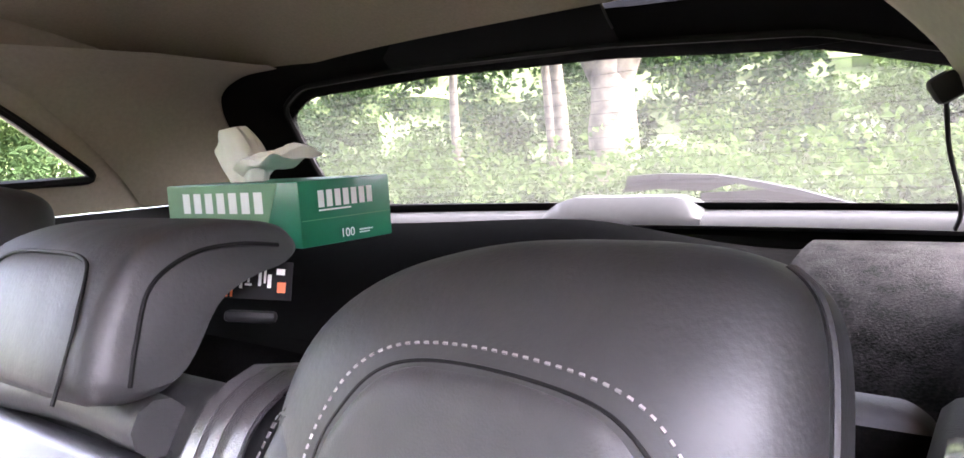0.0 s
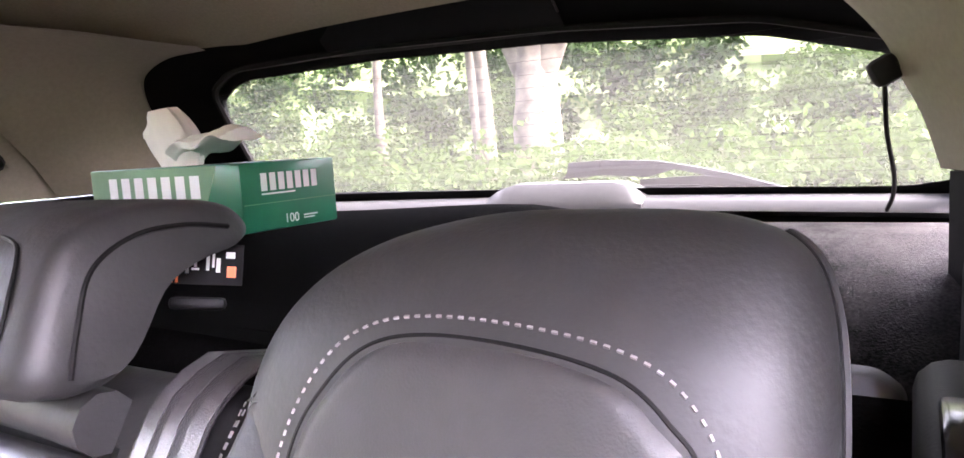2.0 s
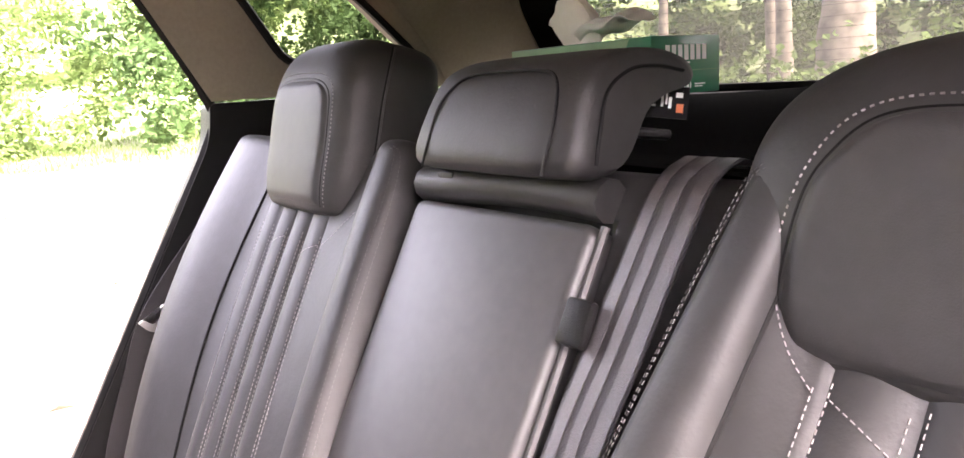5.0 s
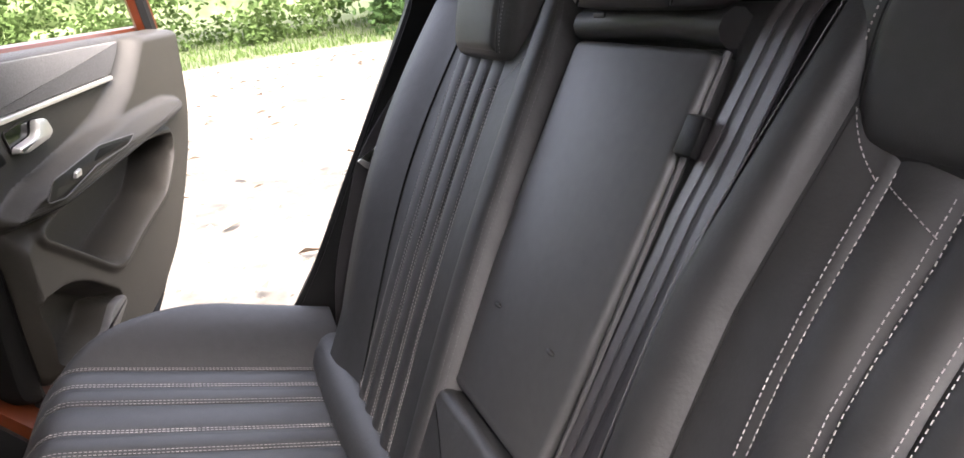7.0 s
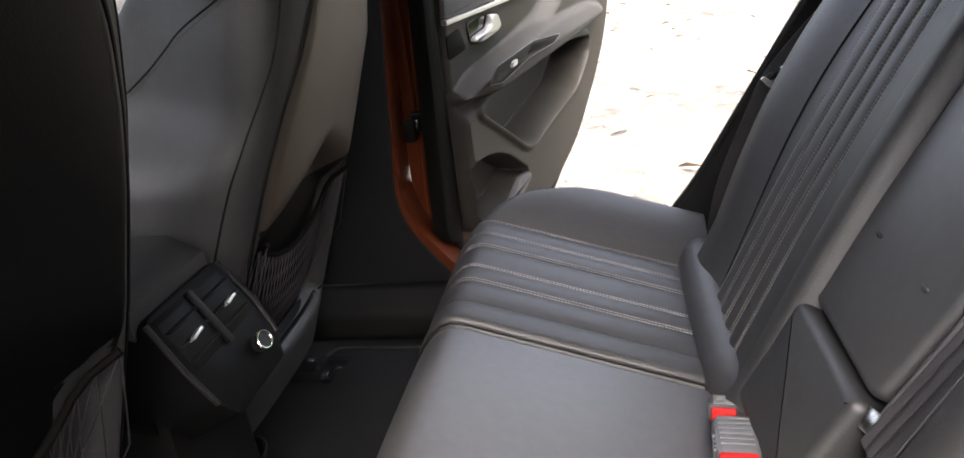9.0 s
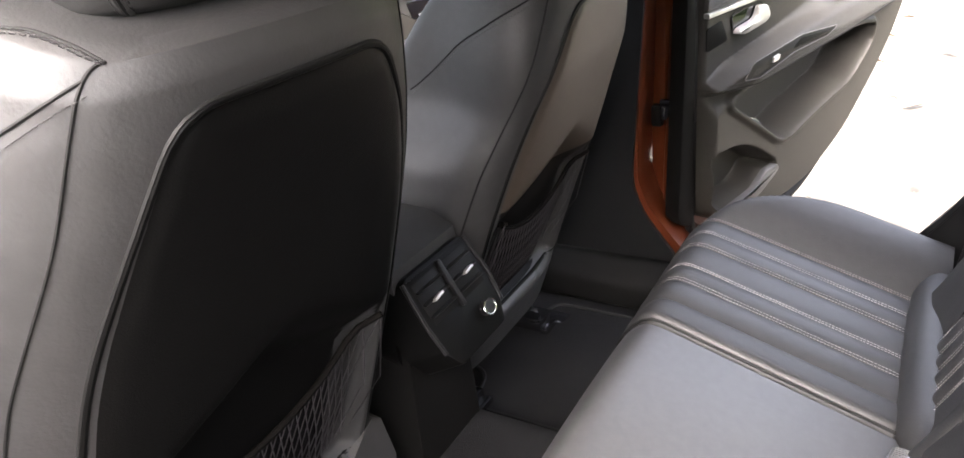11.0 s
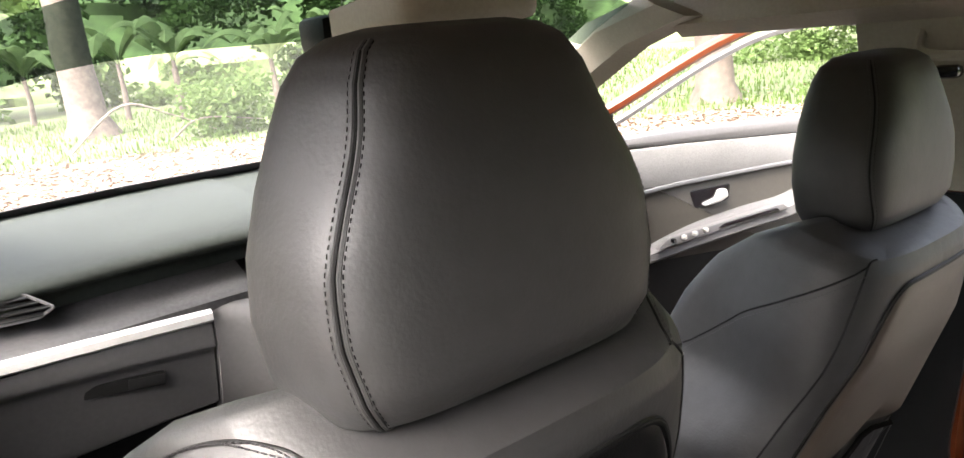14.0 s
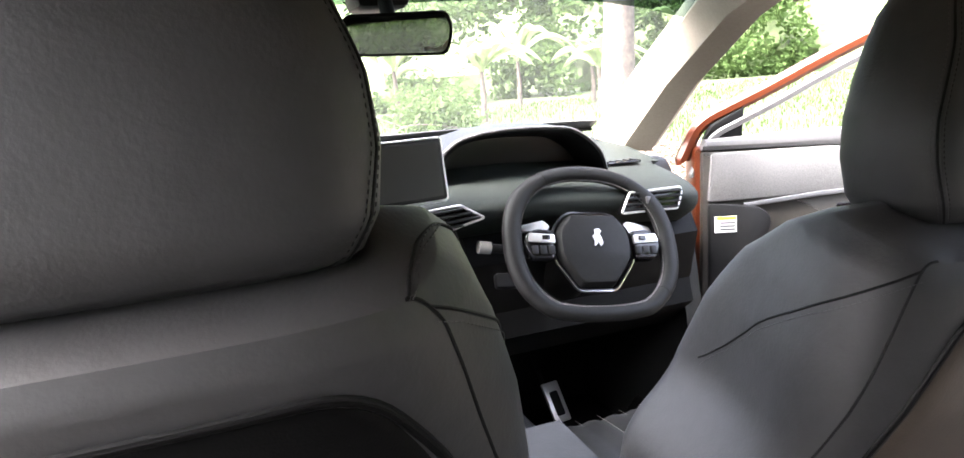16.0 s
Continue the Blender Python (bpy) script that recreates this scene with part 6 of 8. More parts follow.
def sculpt(F_, outl, height, base, n_s=150, n_z=110, rim=0.014):
    """A moulded trim panel: a fine sheet inside an outline that rises height(s, z) from the door, rounded at its rim."""
    bm = bmesh.new()
    z0, z1 = min(p[1] for p in outl) + 0.001, max(p[1] for p in outl) - 0.001
    rows = []
    for i in range(n_z + 1):
        z = z0 + (z1 - z0) * i / n_z
        xs = []
        for p, q in zip(outl, outl[1:] + outl[:1]):
            if (p[1] > z) != (q[1] > z):
                xs.append(p[0] + (q[0] - p[0]) * (z - p[1]) / (q[1] - p[1]))
        lo, hi = min(xs), max(xs)
        row = []
        for j in range(n_s + 1):
            x = lo + (hi - lo) * j / n_s
            d = max(0.0, within(outl, x, z))
            f = math.sqrt(max(0.0, 1 - (1 - min(1.0, d / rim)) ** 2))
            row.append(bm.verts.new(F_(x, z, base + (height(x, z) - base) * f)))
        rows.append(row)
    for p, q in zip(rows, rows[1:]):
        for j in range(n_s):
            bm.faces.new((p[j], p[j + 1], q[j + 1], q[j]))
    return bm


rd = thing("rear_door", "open orange rear door with dark grey inner trim", "car door", "car doors", (0.80, 0.70, 0.5))
R_ = Matrix.Translation(-rd.location)
F = door_frame((0.80, 0.70), 68)


def rpart(name, bm, mt, label="", parent=None):
    bm.transform(R_)
    return part(name, bm, mt, parent or rd, label)


skin = rounded([(-0.02, 0.36), (0.40, 0.345), (0.50, 0.42), (0.64, 0.58), (0.81, 0.77), (0.90, 1.02), (0.90, 1.115), (-0.02, 1.115)], [0.05, 0.05, 0.08, 0.1, 0.1, 0.05, 0.02, 0.02])
rpart("shell", slab(skin, lambda a, b, c: F(a, b, c - 0.10), 0.038, 0.015), paint, "orange painted door shell")
trim = rounded([(0.016, 1.105), (0.006, 0.82), (0.004, 0.62), (0.022, 0.525), (0.12, 0.503), (0.30, 0.498), (0.41, 0.520), (0.56, 0.600), (0.70, 0.735), (0.775, 0.83), (0.812, 0.905), (0.825, 0.96), (0.85, 1.105)], [0.01, 0.02, 0.04, 0.04, 0.05, 0.04, 0.05, 0.06, 0.05, 0.04, 0.03, 0.03, 0.01])
swoosh = rounded([(0.56, 1.06), (0.50, 1.010), (0.39, 0.957), (0.27, 0.925), (0.151, 0.888), (0.051, 0.850), (-0.03, 0.80), (-0.03, 0.45), (0.90, 0.45), (0.90, 1.12), (0.62, 1.12)], 0.03)
arm_area = rounded([(-0.02, 0.832), (0.07, 0.880), (0.281, 0.924), (0.49, 0.945), (0.64, 0.952), (0.735, 0.938), (0.765, 0.912), (0.69, 0.905), (0.50, 0.875), (0.283, 0.850), (0.12, 0.832), (0.02, 0.826)], 0.02)
pocket = rounded([(0.055, 0.805), (0.16, 0.735), (0.250, 0.672), (0.29, 0.668), (0.382, 0.700), (0.547, 0.745), (0.632, 0.818), (0.640, 0.862), (0.598, 0.868), (0.50, 0.870), (0.283, 0.846), (0.12, 0.828)], [0.02, 0.03, 0.02, 0.02, 0.03, 0.03, 0.02, 0.01, 0.01, 0.01, 0.01, 0.02])
door_bin = rounded([(0.012, 0.700), (0.10, 0.700), (0.165, 0.675), (0.248, 0.618), (0.252, 0.600), (0.215, 0.600), (0.170, 0.562), (0.06, 0.545), (0.020, 0.565)], [0.02, 0.04, 0.03, 0.01, 0.01, 0.01, 0.03, 0.03, 0.03])


def trim_height(x, z):
    c = 0.012 + 0.036 * ease((within(swoosh, x, z) + 0.004) / 0.045)
    d = within(pocket, x, z)
    c += 0.010 * ease((d + 0.020) / 0.012)
    c += (-0.050 - c) * ease((d + 0.003) / 0.018)
    d = within(door_bin, x, z)
    c += (-0.030 - c) * ease((d + 0.002) / 0.018)
    d = within(arm_area, x, z)
    fall = max(0.0, min(1.0, ((0.90 + 0.09 * x) - z) / 0.06 + 0.3))
    return c + (0.050 + 0.034 * fall * ease(x / 0.12) * ease((0.78 - x) / 0.12) - c) * ease((d + 0.004) / 0.018)


rpart("trim_panel", sculpt(F, trim, trim_height, -0.060, 230, 170), door_plastic, "dark grey moulded door trim with an armrest and a deep pocket")
upper = rounded([(0.026, 1.092), (0.014, 1.000), (0.204, 1.010), (0.40, 1.020), (0.505, 1.026), (0.56, 1.07), (0.575, 1.092)], [0.01, 0.006, 0.03, 0.03, 0.01, 0.03, 0.01])
rpart("upper_pad", slab(upper, lambda a, b, c: F(a, b, c + 0.008), 0.012, 0.005), door_fabric, "grey fabric upper door pad")
rpart("trim_strip", slab([(0.012, 0.989), (0.204, 0.999), (0.40, 1.009), (0.500, 1.014), (0.500, 1.024), (0.40, 1.019), (0.204, 1.009), (0.012, 0.999)], lambda a, b, c: F(a, b, c + 0.010), 0.014, 0.003), silver, "satin silver trim strip")
rpart("handle_recess", slab(rounded([(0.100, 0.978), (0.108, 0.945), (0.180, 0.940), (0.225, 0.958), (0.215, 0.987), (0.15, 0.987)], 0.010), lambda a, b, c: F(a, b, c + 0.0105), 0.003, 0.001), gloss_black)
rpart("recess_rim", tube([F(a, b, 0.0135) for a, b in rounded([(0.100, 0.978), (0.108, 0.945), (0.180, 0.940), (0.225, 0.958), (0.215, 0.987), (0.15, 0.987)], 0.010)], 0.0022, 6, closed=True), door_plastic)
rpart("door_handle", slab(rounded([(0.104, 0.941), (0.112, 0.951), (0.170, 0.961), (0.182, 0.986), (0.206, 0.985), (0.219, 0.958), (0.200, 0.947), (0.13, 0.936)], [0.004, 0.004, 0.01, 0.006, 0.008, 0.010, 0.008, 0.005]), lambda a, b, c: F(a, b, c + 0.016), 0.018, 0.006), silver, "satin silver door handle")
rpart("speaker_grille", slab(rounded([(0.020, 0.966), (0.070, 0.976), (0.092, 0.930), (0.020, 0.917)], 0.008), lambda a, b, c: F(a, b, c + 0.0105), 0.003, 0.001), black_trim)
seam_line = spline([V(a, b, 0) for a, b in [(0.03, 0.838), (0.12, 0.845), (0.283, 0.865), (0.50, 0.889), (0.68, 0.916), (0.75, 0.920)]], 8)
for g in (0.006, 0.012):
    path = [F(p.x, p.y + g, trim_height(p.x, p.y + g) + 0.0006) for p in seam_line]
    rpart("stitching", stitches(path, F(0, 0, 1) - F(0, 0, 0), 0.0032, 0.0020, 0.0005), webbing_dark, "tonal dark stitching")
rpart("arm_seam", tube([F(p.x, p.y, trim_height(p.x, p.y) + 0.0002) for p in seam_line], 0.0014, 6), piping_black)
sw_pts = rounded([(0.060, 0.858), (0.085, 0.892), (0.25, 0.916), (0.395, 0.908), (0.36, 0.893), (0.224, 0.884), (0.10, 0.856)], 0.008)
sm_ = lambda a, b, c: F(a, b, 0.0665 + c + 0.02 * ease(a / 0.12))
rpart("switch_panel", slab(sw_pts, sm_, 0.003, 0.001), dark_plastic, "dark window switch panel")
rpart("switch_rim", tube([sm_(a, b, 0.0025) for a, b in sw_pts], 0.0013, 6, closed=True), grey_plastic)
rpart("grip_well", slab(rounded([(0.22, 0.892), (0.25, 0.910), (0.37, 0.904), (0.35, 0.894)], 0.005), sm_, 0.0038, 0.0005), black_trim)
rpart("window_switch", slab(rounded([(0.140, 0.879), (0.146, 0.890), (0.166, 0.893), (0.162, 0.881)], 0.003), sm_, 0.007, 0.002), silver)
rpart("pocket_ring", tube([F(0.232 + 0.050 * math.cos(t), 0.692 + 0.020 * math.sin(t) - 0.30 * 0.05 * math.cos(t), -0.020) for t in [math.pi * 1.05 * i / 16 - 0.1 for i in range(17)]], 0.0035, 6), chrome, "chrome bottle ring")
rpart("bin_lip", slab(rounded([(0.040, 0.548), (0.16, 0.568), (0.212, 0.604), (0.256, 0.606), (0.262, 0.588), (0.215, 0.562), (0.15, 0.532), (0.05, 0.528)], 0.010), lambda a, b, c: F(a, b, c + 0.035), 0.018, 0.007), grey_plastic, "paler lip of the door bin")
rpart("edge_seal", slab(rounded([(-0.060, 0.545), (0.0, 0.515), (0.006, 0.56), (0.006, 1.09), (0.018, 1.12), (-0.006, 1.155), (-0.030, 1.14), (-0.040, 0.93)], [0.03, 0.02, 0.02, 0.02, 0.01, 0.015, 0.02, 0.05]), lambda a, b, c: F(a, b, c - 0.030), 0.038, 0.012), black_trim, "black rubber strip on the front edge of the door")
rpart("seal", tube([F(a, b, -0.004) for a, b in rounded([(-0.012, 1.12), (-0.012, 0.60), (0.0, 0.47), (0.20, 0.44), (0.42, 0.455), (0.60, 0.58), (0.80, 0.80), (0.88, 1.05)], [0.01, 0.06, 0.06, 0.05, 0.08, 0.05, 0.08, 0.02])[4:-4]], 0.012, 8), rubber, "black rubber door seal")
frame_pts = rounded([(0.0, 1.10), (0.015, 1.46), (0.50, 1.47), (0.80, 1.36), (0.87, 1.10)], [0.01, 0.03, 0.1, 0.1, 0.01])
rpart("window_frame", tube([F(a, b, -0.04) for a, b in frame_pts[3:-3]], 0.028, 8), paint, "orange window frame")
rpart("window_channel", tube([F(a * 0.965 + 0.016, b * 0.99 + 0.008, -0.025) for a, b in frame_pts[3:-3]], 0.016, 6), rubber)
bm = bmesh.new()
bm.faces.new([bm.verts.new(F(a, b, -0.045)) for a, b in frame_pts])
g = rpart("window_pane", bm, window_glass, "clear door window")
g.visible_shadow = False

fd = thing("front_door", "open orange front door with grey fabric trim", "car door", "car doors", (0.79, 1.79, 0.5))
R2 = Matrix.Translation(-fd.location)
F2 = door_frame((0.79, 1.793), 65.7)


def fpart(name, bm, mt, label="", parent=None):
    bm.transform(R2)
    return part(name, bm, mt, parent or fd, label)


fpart("shell", slab(rounded([(0.0, 0.34), (1.06, 0.34), (1.08, 1.12), (0.005, 1.14)], [0.05, 0.05, 0.05, 0.02]), lambda a, b, c: F2(a, b, c - 0.10), 0.09, 0.015), paint, "orange painted door shell")
ftrim = rounded([(0.02, 1.13), (0.01, 0.5), (1.02, 0.5), (1.04, 1.105)], [0.01, 0.08, 0.1, 0.02])
fpart("trim_panel", slab(ftrim, lambda a, b, c: F2(a, b, c - 0.012), 0.024, 0.010), door_plastic, "dark grey plastic door trim")
fpart("sill_cap", slab([(0.02, 1.13), (0.03, 1.155), (0.30, 1.165), (1.03, 1.155), (1.04, 1.10), (0.3, 1.125)], lambda a, b, c: F2(a, b, c - 0.035), 0.05, 0.012), grey_plastic, "grey window sill cap")
fpart("upper_pad", slab(rounded([(0.04, 1.125), (0.03, 1.005), (0.25, 1.012), (0.60, 1.03), (1.0, 1.04), (1.0, 1.10), (0.3, 1.125)], 0.01), lambda a, b, c: F2(a, b, c + 0.008), 0.012, 0.005), door_fabric, "grey fabric upper door pad")
fpart("trim_strip", slab([(0.115, 0.990), (0.30, 1.008), (0.60, 1.024), (1.0, 1.034), (1.0, 1.044), (0.60, 1.034), (0.30, 1.019), (0.115, 1.0)], lambda a, b, c: F2(a, b, c + 0.018), 0.008, 0.002), pale_plastic, "pale grey trim strip")
fpart("handle_recess", slab(rounded([(0.335, 0.985), (0.352, 0.930), (0.462, 0.945), (0.468, 0.992)], 0.012), lambda a, b, c: F2(a, b, c + 0.008), 0.006, 0.002), gloss_black)
fpart("door_handle", slab(rounded([(0.372, 0.944), (0.412, 0.956), (0.424, 0.980), (0.448, 0.980), (0.454, 0.957), (0.43, 0.944), (0.378, 0.936)], 0.006), lambda a, b, c: F2(a, b, c + 0.012), 0.018, 0.006), silver, "satin silver door handle")
arm_c = [(0.11, 0.79, 0.02, 0.03), (0.20, 0.82, 0.055, 0.04), (0.34, 0.86, 0.08, 0.05), (0.50, 0.89, 0.09, 0.05), (0.64, 0.91, 0.085, 0.05), (0.74, 0.96, 0.055, 0.05), (0.84, 1.03, 0.02, 0.03)]
rings = []
for s, z, out, th in [(a.x, a.y, a.z, b.x) for a, b in zip(spline([V(*q[:3]) for q in arm_c], 4), spline([V(q[3], 0, 0) for q in arm_c], 4))]:
    rings.append([F2(s, z + th * 0.55, 0.008), F2(s, z + th * 0.5, out * 0.55), F2(s, z + th * 0.2, out * 0.95), F2(s, z - th * 0.3, out), F2(s, z - th * 0.6, out * 0.7), F2(s, z - th * 0.6, 0.0)])
fpart("armrest", loft(rings), grey_plastic, "sweeping padded armrest")
sm2 = lambda a, b, c: F2(a, b, 0.055 + c + 0.07 * (a - 0.2))
fpart("switch_panel", slab(rounded([(0.20, 0.842), (0.23, 0.872), (0.58, 0.932), (0.60, 0.915), (0.40, 0.878)], 0.008), sm2, 0.02, 0.002), grey_plastic, "window switch panel")
for i in range(4):
    fpart("window_switch", box(sm2(0.245 + 0.032 * i, 0.868 + 0.006 * i, 0.026), (0.012, 0.014, 0.012), 0.003), silver if i else gloss_black)
fpart("grip_slot", slab(rounded([(0.38, 0.884), (0.40, 0.897), (0.56, 0.923), (0.57, 0.912)], 0.006), sm2, 0.023, 0.001), gloss_black)
fpart("door_pocket", slab(rounded([(0.06, 0.78), (0.20, 0.79), (0.95, 0.80), (0.93, 0.58), (0.10, 0.55)], 0.04), lambda a, b, c: F2(a, b, c + 0.006), 0.008, 0.002), black_trim, "dark door pocket")
fpart("pocket_lip", slab(rounded([(0.08, 0.80), (0.11, 0.80), (0.20, 0.62), (0.95, 0.60), (0.95, 0.55), (0.16, 0.56)], 0.02), lambda a, b, c: F2(a, b, c + 0.012), 0.04, 0.010), grey_plastic, "pocket lip")
fpart("front_ramp", slab(rounded([(0.03, 1.004), (0.150, 0.992), (0.176, 0.968), (0.174, 0.935), (0.112, 0.83), (0.085, 0.76), (0.03, 0.70)], [0.01, 0.02, 0.02, 0.02, 0.03, 0.03, 0.02]), lambda a, b, c: F2(a, b, c + 0.004 + 0.022 * min(1.0, max(0.0, (a - 0.03) / 0.12))), 0.014, 0.006), dark_plastic, "dark sloping bracket in front of the armrest")
stick = lambda a, b, c: F2(a, b, c + 0.0185 + 0.022 * (a - 0.03) / 0.12)
fpart("sticker", slab([(0.045, 0.93), (0.095, 0.932), (0.095, 0.972), (0.045, 0.97)], stick, 0.0012), white_ink, "white and yellow safety sticker")
fpart("sticker_band", slab([(0.05, 0.962), (0.094, 0.963), (0.094, 0.971), (0.05, 0.970)], lambda a, b, c: stick(a, b, c + 0.0014), 0.0008), yellow_ink)
for i in range(3):
    fpart("sticker_line", slab([(0.057, 0.937 + 0.008 * i), (0.092, 0.937 + 0.008 * i), (0.092, 0.941 + 0.008 * i), (0.057, 0.941 + 0.008 * i)], lambda a, b, c: stick(a, b, c + 0.0014), 0.0008), grey_plastic)
wf = [(-0.02, 1.10), (0.025, 1.195), (0.181, 1.262), (0.311, 1.325), (0.437, 1.380), (0.60, 1.435), (0.80, 1.46), (1.0, 1.44), (1.05, 1.12)]
wf = rounded(wf, [0.01, 0.04, 0.05, 0.05, 0.05, 0.08, 0.08, 0.05, 0.01])
fpart("window_frame", tube([F2(a, b, -0.045) for a, b in wf[2:-2]], 0.018, 8), paint, "orange window frame")
fpart("window_channel", tube([F2(0.5 + (a - 0.5) * 0.955, b - 0.035, -0.03) for a, b in wf[2:-2]], 0.011, 6), grey_plastic, "grey window channel")
fpart("mirror_triangle", slab([(0.03, 1.15), (0.125, 1.15), (0.130, 1.228), (0.05, 1.190)], lambda a, b, c: F2(a, b, c - 0.045), 0.02, 0.004), black_trim, "black mirror triangle")
bm = bmesh.new()
bm.faces.new([bm.verts.new(F2(a, b, -0.05)) for a, b in wf])
g = fpart("window_pane", bm, window_glass, "clear door window")
g.visible_shadow = False

# left front door, closed; unseen, added to cut the light from the left
lf = thing("front_door", "closed orange front door beside the passenger seat, added out of view to cut light", "car door", "car doors", (-0.74, 1.40, 0.5))
L4 = Matrix.Translation(-lf.location)
for nm, c0, th, mt, lab_ in (("shell", 0.03, 0.06, paint, "orange painted door shell"), ("trim_panel", 0.0, 0.028, dark_plastic, "dark plastic door trim")):
    bm = slab(rounded([(0.93, 0.46), (1.86, 0.46), (1.90, 1.13), (0.93, 1.13)], 0.05), lambda y, z, c: V(-0.705 - c0 - c, y, z), th, 0.008)
    bm.transform(L4)
    part(nm, bm, mt, lf, lab_)
lf_ring = [(0.95, 1.13), (0.97, 1.44), (1.30, 1.45), (1.56, 1.38), (1.88, 1.14)]
bm = tube([V(-0.75 + 0.28 * (z - 1.13), y, z) for y, z in lf_ring], 0.024, 8)
bm.transform(L4)
part("window_frame", bm, paint, lf, "orange window frame")
bm = bmesh.new()
bm.faces.new([bm.verts.new(V(-0.75 + 0.28 * (z - 1.13), y, z)) for y, z in lf_ring])
bm.transform(L4)
g = part("window_pane", bm, window_glass, lf, "clear door window")
g.visible_shadow = False

# left rear door, open beside the camera, unseen; its angle is set to block light
ld = thing("rear_door", "open orange rear door with dark inner trim, added out of view to block light", "car door", "car doors", (-0.80, 0.72, 0.5))
L3 = Matrix.Translation(-ld.location)


def F3(s_, z, c=0.0):
    a = radians(42)
    return V(-0.80, 0.72, 0) + V(-math.sin(a), -math.cos(a), 0) * s_ + V(0, 0, z) + V(math.cos(a), -math.sin(a), 0) * c


for nm, outl, c0, th, mt, lab_ in (("shell", skin, -0.10, 0.09, paint, "orange painted door shell"), ("trim_panel", rounded([(0.02, 1.11), (0.02, 0.50), (0.40, 0.46), (0.60, 0.64), (0.84, 0.86), (0.86, 1.11)], 0.06), -0.012, 0.024, dark_plastic, "dark plastic door trim")):
    bm = slab(outl, lambda a, b, c: F3(a, b, c + c0), th, 0.01)
    bm.transform(L3)
    part(nm, bm, mt, ld, lab_)
bm = tube([F3(a, b, -0.04) for a, b in frame_pts[3:-3]], 0.03, 8)
bm.transform(L3)
part("window_frame", bm, paint, ld, "orange window frame")
bm = bmesh.new()
bm.faces.new([bm.verts.new(F3(a, b, -0.045)) for a, b in frame_pts])
bm.transform(L3)
g = part("window_pane", bm, window_glass, ld, "clear door window")
g.visible_shadow = False

# folded edge of the jamb beside the door
for k, nm in ((1, "right"),):
    path = spline([V(k * 0.80, 0.700, 1.15), V(k * 0.80, 0.739, 1.04), V(k * 0.80, 0.754, 0.785), V(k * 0.80, 0.762, 0.57), V(k * 0.81, 0.745, 0.50), V(k * 0.83, 0.66, 0.455)], 6)
    structure("jamb_flange_" + nm, tube(path, 0.0065, 8), paint, "orange folded edge of the door jamb")
# door check strap on the pillar
ds = thing("door_latch", "black door check strap on the pillar", "latch", "", (0.775, 0.775, 0.80))
part("strap", box((0.03, -0.02, 0), (0.10, 0.012, 0.03), 0.004), gloss_black, ds)
part("cover", box((0.036, 0.008, -0.02), (0.030, 0.026, 0.05), 0.006), black_trim, ds, "black rubber gaiter")
part("bolt", tube([V(0.0, -0.01, 0.02), V(0.0, -0.03, 0.02)], 0.008, 8), gloss_black, ds)

# ---- small things ----
# right outer belt with its tongue
rb = thing("seat_belt", "dark seat belt hanging down the rear pillar", "seat belt", "seat belts", (0.685, 0.05, 0.85))
RB = Matrix.Translation(-rb.location)
pts = spline([V(0.66, -0.20, 1.13), V(0.672, -0.09, 1.05), V(0.685, 0.0, 0.955), V(0.692, 0.075, 0.86), V(0.690, 0.11, 0.78), V(0.685, 0.155, 0.66), V(0.68, 0.18, 0.52)], 6)
bm = loft([[p + V(-0.002, -0.014, -0.010), p + V(-0.002, 0.014, 0.010), p + V(0.0, 0.014, 0.010), p + V(0.0, -0.014, -0.010)] for p in pts])
bm.transform(RB)
part("webbing", bm, webbing_dark, rb)
tm = Euler((radians(-28), 0, 0)).to_matrix().to_4x4()
bm = slab(rounded([(-0.022, 0.018), (-0.018, 0.0), (-0.008, -0.012), (-0.008, -0.055), (0.008, -0.055), (0.008, -0.012), (0.018, 0.0), (0.022, 0.018), (0.014, 0.018), (0.008, 0.004), (-0.008, 0.004), (-0.014, 0.018)], 0.004), lambda a, b, c: V(c - 0.003, a, b), 0.006, 0.001)
bm.transform(Matrix.Translation(V(0.650, 0.076, 0.862)) @ tm)
bm.transform(RB)
part("belt_tongue", bm, silver, rb, "bright metal belt tongue")

# cable hung on the rear window
cb = thing("hanging_cable", "thin black cable with a plug hung at the rear window", "cable", "", (-0.40, -0.70, 1.26))
CB = Matrix.Translation(-cb.location)
bm = tube(spline([V(-0.418, -0.58, 1.240), V(-0.419, -0.60, 1.20), V(-0.424, -0.64, 1.16), V(-0.422, -0.69, 1.135), V(-0.416, -0.72, 1.118)], 6), 0.0022, 6)
bm.transform(CB)
part("cord", bm, rubber, cb)
bm = box((-0.418, -0.58, 1.252), (0.024, 0.018, 0.024), 0.006, m=Euler((0, 0.5, 0.3)).to_matrix().to_4x4())
box((-0.432, -0.578, 1.256), (0.018, 0.010, 0.010), 0.004, bm, m=Euler((0, -0.5, 0)).to_matrix().to_4x4())
bm.transform(CB)
part("plug", bm, rubber, cb)

# tissue box
tb = thing("tissue_box", "green and white tissue box with a tissue pulled out", "tissue box", "", (0.174, -0.363, 1.145))
yaw = radians(-2)
ex, ey = V(math.cos(yaw), math.sin(yaw), 0), V(-math.sin(yaw), math.cos(yaw), 0)
